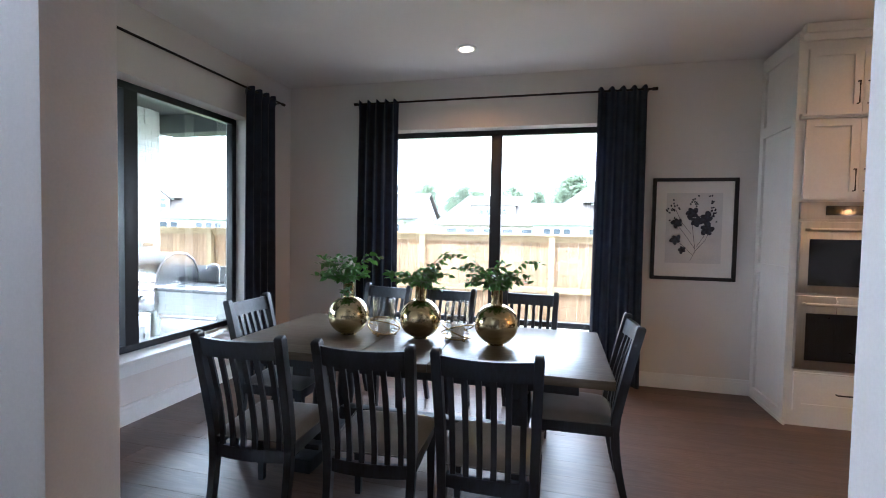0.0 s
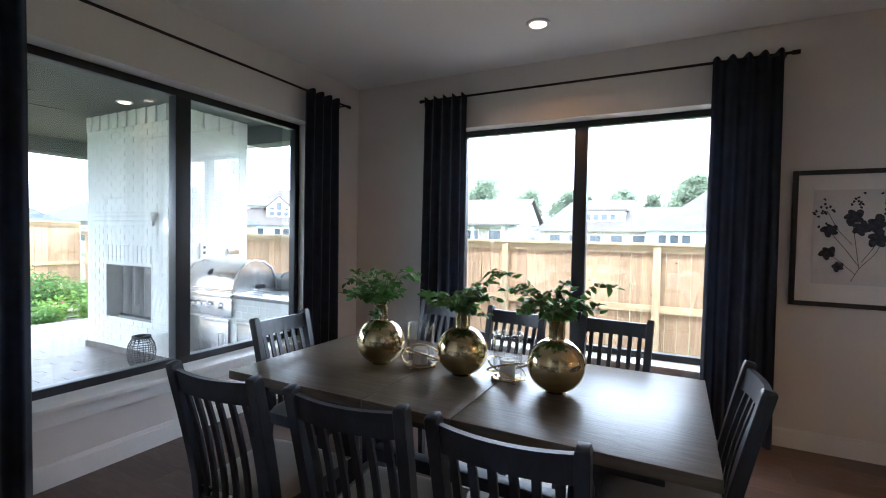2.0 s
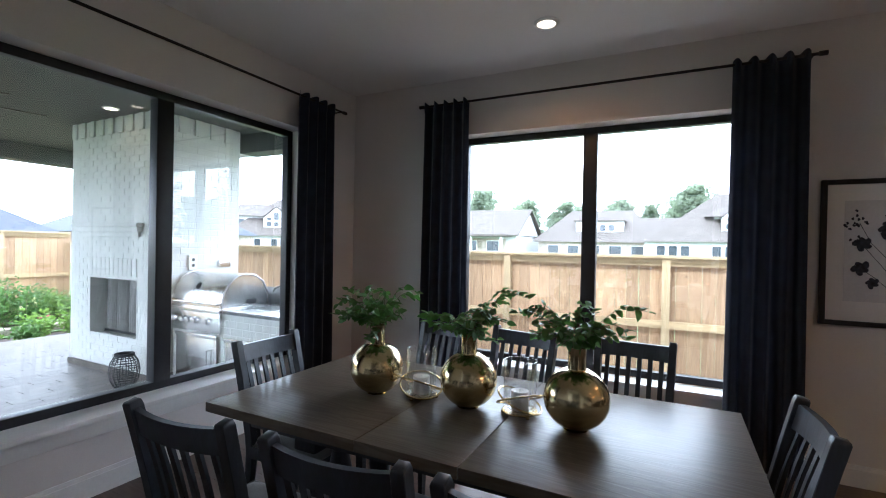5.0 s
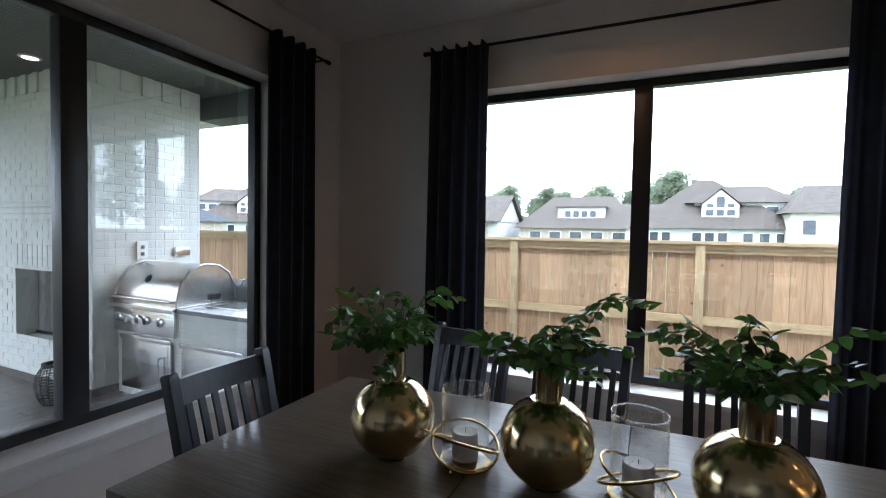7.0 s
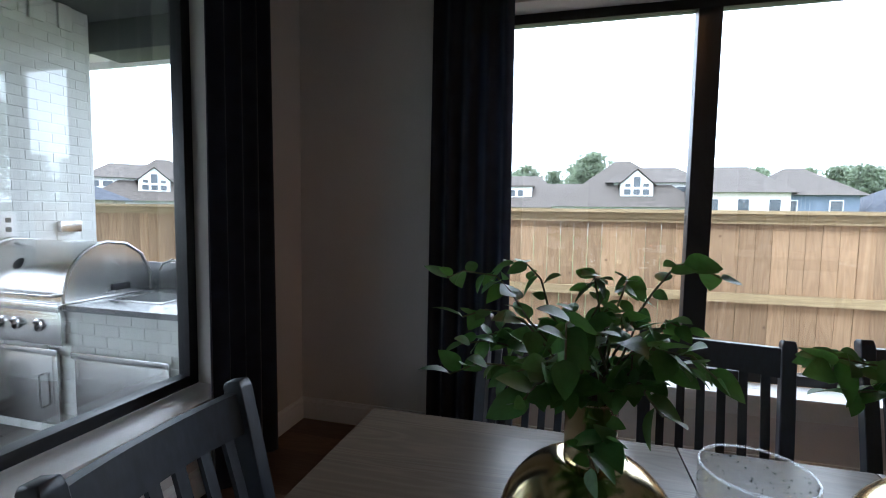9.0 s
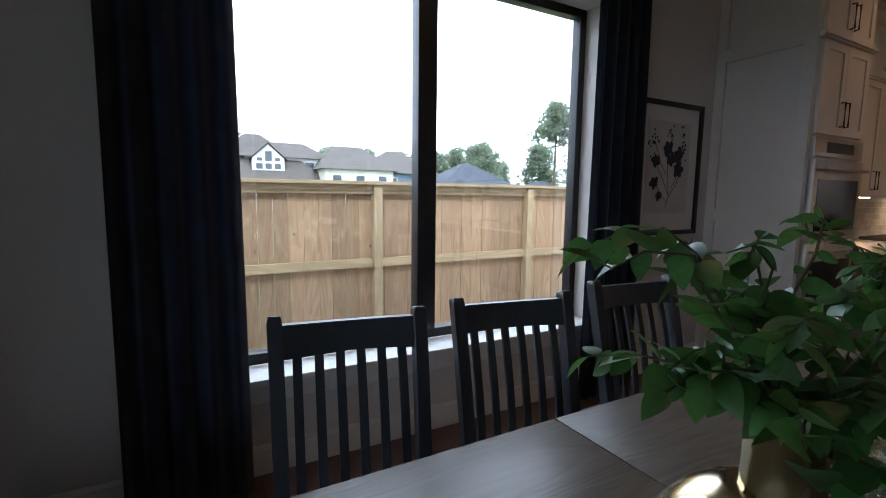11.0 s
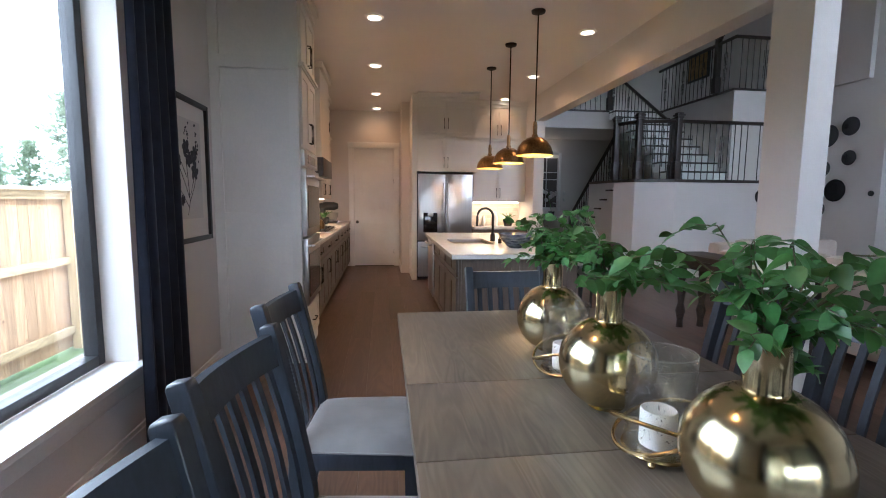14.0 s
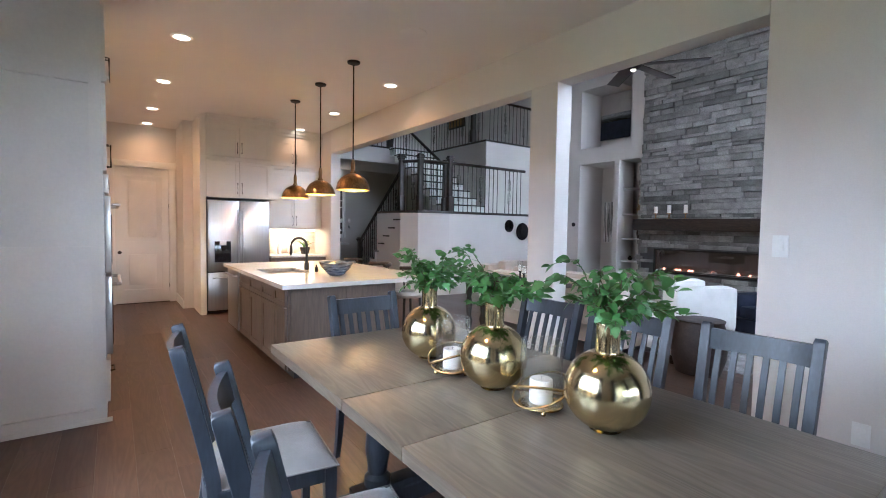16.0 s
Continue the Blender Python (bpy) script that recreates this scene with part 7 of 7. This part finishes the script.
part("body", moved(lathe([(0, 0.001), (0.045, 0.001), (0.045, 0.02), (0, 0.024)], 24), pose(0, 0, 0, -90, 0, 0)), M["black"], thermo)
# dark wall plates
for y, z, r in ((-3.80, 1.44, 0.14), (-4.22, 1.32, 0.20)):
    p = thing("wall_plate", (5.46, y, z), "round dark glossy decorative plate on the wall", "wall decoration", "dark wall plates")
    part("disc", moved(lathe([(0, 0.012), (r * 0.5, 0.014), (r * 0.95, 0.035), (r, 0.035), (r * 0.6, 0.001), (0, 0.001)], 28), pose(0, 0, 0, 0, -90, 0)), M["ovenglass"], p)
for x, z, r in ((5.58, 2.54, 0.20), (5.18, 2.66, 0.16), (5.16, 2.12, 0.13), (5.63, 1.96, 0.15), (5.36, 1.56, 0.20), (5.66, 1.22, 0.15)):
    p = thing("wall_plate", (x, -5.2, z), "round dark glossy decorative plate on the wall", "wall decoration", "dark wall plates")
    part("disc", moved(lathe([(0, 0.012), (r * 0.5, 0.014), (r * 0.95, 0.035), (r, 0.035), (r * 0.6, 0.001), (0, 0.001)], 28), pose(0, 0, 0, -90, 0, 0)), M["ovenglass"], p)


# furniture
def console():
    root = thing("console_table", (1.85, -0.42, 0), "dark wood console table with turned legs behind the sofa", "table")
    part("tabletop", boxes((-0.75, 0.75, -0.19, 0.19, 0.75, 0.80), bevel=0.008), M["dark_wood"], root)
    part("apron", boxes((-0.68, 0.68, -0.15, 0.15, 0.65, 0.749)), M["dark_wood"], root)
    for sx in (-0.64, 0.64):
        for sy in (-0.12, 0.12):
            part("leg", lathe([(0, 0), (0.035, 0), (0.03, 0.08), (0.05, 0.18), (0.03, 0.26), (0.045, 0.4), (0.03, 0.5), (0.045, 0.56), (0.04, 0.65), (0, 0.65)], 18, (sx, sy)), M["dark_wood"], root)
    for k, (x, y, h) in enumerate(((1.62, -0.40, 0.15), (1.74, -0.46, 0.18), (1.50, -0.45, 0.12))):
        c = thing("votive", (x, y, 0.80), "white candle in clear glass on a dark stem", "candle", "console candles")
        part("stem", lathe([(0, 0), (0.035, 0), (0.01, 0.02), (0.01, h * 0.4), (0.03, h * 0.5), (0, h * 0.5)], 16), M["black"], c)
        part("wax", lathe([(0, h * 0.5), (0.026, h * 0.5), (0.026, h * 0.85), (0, h * 0.85)], 16), M["wax"], c)
        part("glass", lathe([(0.034, h * 0.5), (0.034, h * 1.15), (0.032, h * 1.15), (0.032, h * 0.5)], 20), M["bubble"], c)


console()


def sofa(x, y, w, turn, label, mat):
    root = thing("sofa", (x, y, 0, 0, 0, turn), label, "sofa")
    h = w / 2
    part("base", boxes((-h, h, -0.42, 0.42, 0.10, 0.30), bevel=0.03), M[mat], root)
    part("backrest", boxes((-h + 0.02, h - 0.02, 0.22, 0.45, 0.30, 0.80), bevel=0.07), M[mat], root)
    for s in (-1, 1):
        part("arm", boxes(*[(min(s * h, s * (h - 0.2)), max(s * h, s * (h - 0.2)), -0.42, 0.215, 0.30, 0.60)], bevel=0.06), M[mat], root)
    n = 2 if w > 1.4 else 1
    for k in range(n):
        a = -h + 0.205 + (w - 0.41) / n * k
        part("seat_cushion", boxes((a, a + (w - 0.41) / n - 0.01, -0.43, 0.20, 0.305, 0.46), bevel=0.05), M[mat], root)
        part("back_cushion", boxes((a, a + (w - 0.41) / n - 0.01, 0.02, 0.215, 0.465, 0.86), bevel=0.07), M[mat], root)
    for sx in (-1, 1):
        for sy in (-0.35, 0.35):
            part("foot", lathe([(0, 0), (0.025, 0), (0.03, 0.10), (0, 0.10)], 12, (sx * (h - 0.08), sy)), M["dark_wood"], root)


sofa(1.75, -1.35, 2.1, 0, "beige upholstered sofa with its back to the console table", "sofa")
sofa(0.55, -1.75, 0.85, 70, "white upholstered armchair with a draped throw", "white_fabric")
sofa(0.05, -3.3, 0.8, 160, "navy upholstered armchair near the fireplace", "blue_fabric")
sofa(3.3, -2.4, 1.8, -90, "beige upholstered sofa facing the rug", "sofa")
drum = thing("drum_table", (0.05, -1.25, 0), "dark round drum side table", "side table")
part("body", lathe([(0, 0), (0.20, 0), (0.24, 0.15), (0.25, 0.27), (0.24, 0.40), (0.21, 0.50), (0, 0.50)], 32), M["drum"], drum)
part("top", lathe([(0, 0.501), (0.22, 0.501), (0.225, 0.52), (0, 0.525)], 32), M["drum"], drum)
rug = thing("rug", (1.3, -2.7, 0.001), "black and white patterned area rug on the floor", "rug")
part("pile", boxes((-1.6, 1.6, -1.2, 1.2, 0, 0.012), bevel=0.004), M["rug"], rug)
fan = thing("ceiling_fan", (1.66, -2.5, 5.6), "dark ceiling fan with broad blades hanging on a long rod", "ceiling fan")
part("rod", tube([(0, 0, -0.001), (0, 0, -1.85)], 0.014, 8), M["rod"], fan)
part("motor", lathe([(0, -1.80), (0.06, -1.80), (0.11, -1.85), (0.11, -1.93), (0.06, -1.97), (0, -1.97)], 28), M["rod"], fan)
part("lamp_lens", lathe([(0, -1.99), (0.03, -1.987), (0.036, -1.971), (0, -1.971)], 20), M["glow_soft"], fan, "small lit lamp lens")
for k in range(7):
    a = 360 * k / 7 + 12
    part("blade", moved(boxes((0.10, 0.95, -0.095, 0.095, -0.006, 0.006), bevel=0.003), pose(0, 0, -1.90, 0, 0, a) @ pose(0, 0, 0, 10, 0, 0)), M["dark_wood"], fan)

# ---- pieces of floors, last ----
rp = random.Random(11)
PLANK = {}
rest = bmesh.new()
row, y = 0, -5.2
count = 0
while y < 4.12:
    w = min(0.19, 4.13 - y)
    x = -3.12 - rp.uniform(0, 1.5)
    limit = 7.3 if y > 0.3 else 10.39
    while x < limit:
        length = rp.choice((1.6, 1.9, 2.2))
        a, b = max(x, -2.95 if y > 0.3 else -3.12), min(x + length, limit)
        if b - a > 0.05:
            near = count < 300 and (y > 0.2 or (y > -1.6 and b < 4))
            if near:
                key = (round(b - a, 2), round(w, 3))
                if key not in PLANK:
                    l = key[0]
                    PLANK[key] = meshed("plank", boxes((-l / 2 + 0.0004, l / 2 - 0.0004, -w / 2 + 0.0004, w / 2 - 0.0004, -0.012, 0.0), bevel=0.0006), M["plank"])
                part("plank", PLANK[key], None, floor, at=pose((a + b) / 2, y + w / 2, 0))
                count += 1
            else:
                box(rest, a + 0.0008, b - 0.0008, y + 0.0008, y + w - 0.0008, -0.012, 0.0)
        x += length
    y += w
tagged(part("far_planks", rest, M["plank"], floor), kind="stuff")
tile_mesh = meshed("tile", boxes((-0.0735, 0.0735, -0.297, 0.297, -0.011, 0), bevel=0.002), M["patio"])
restp = bmesh.new()
i, x = 0, -9.33
while x < -3.2:
    y = -6.4 + 0.2 * (i % 3)
    while y < 5.5:
        if -1.0 < y < 4.0 and -8.2 < x < -3.2 and i < 400 and (y > 0.2):
            part("tile", tile_mesh, None, patio, at=pose(x + 0.075, y + 0.3, PATIO))
        else:
            box(restp, x + 0.0015, x + 0.1485, max(y + 0.003, -5.98), min(y + 0.597, 5.58), PATIO - 0.011, PATIO)
        y += 0.6
    x += 0.15
    i += 1
tagged(part("far_tiles", restp, M["patio"], patio), kind="stuff")
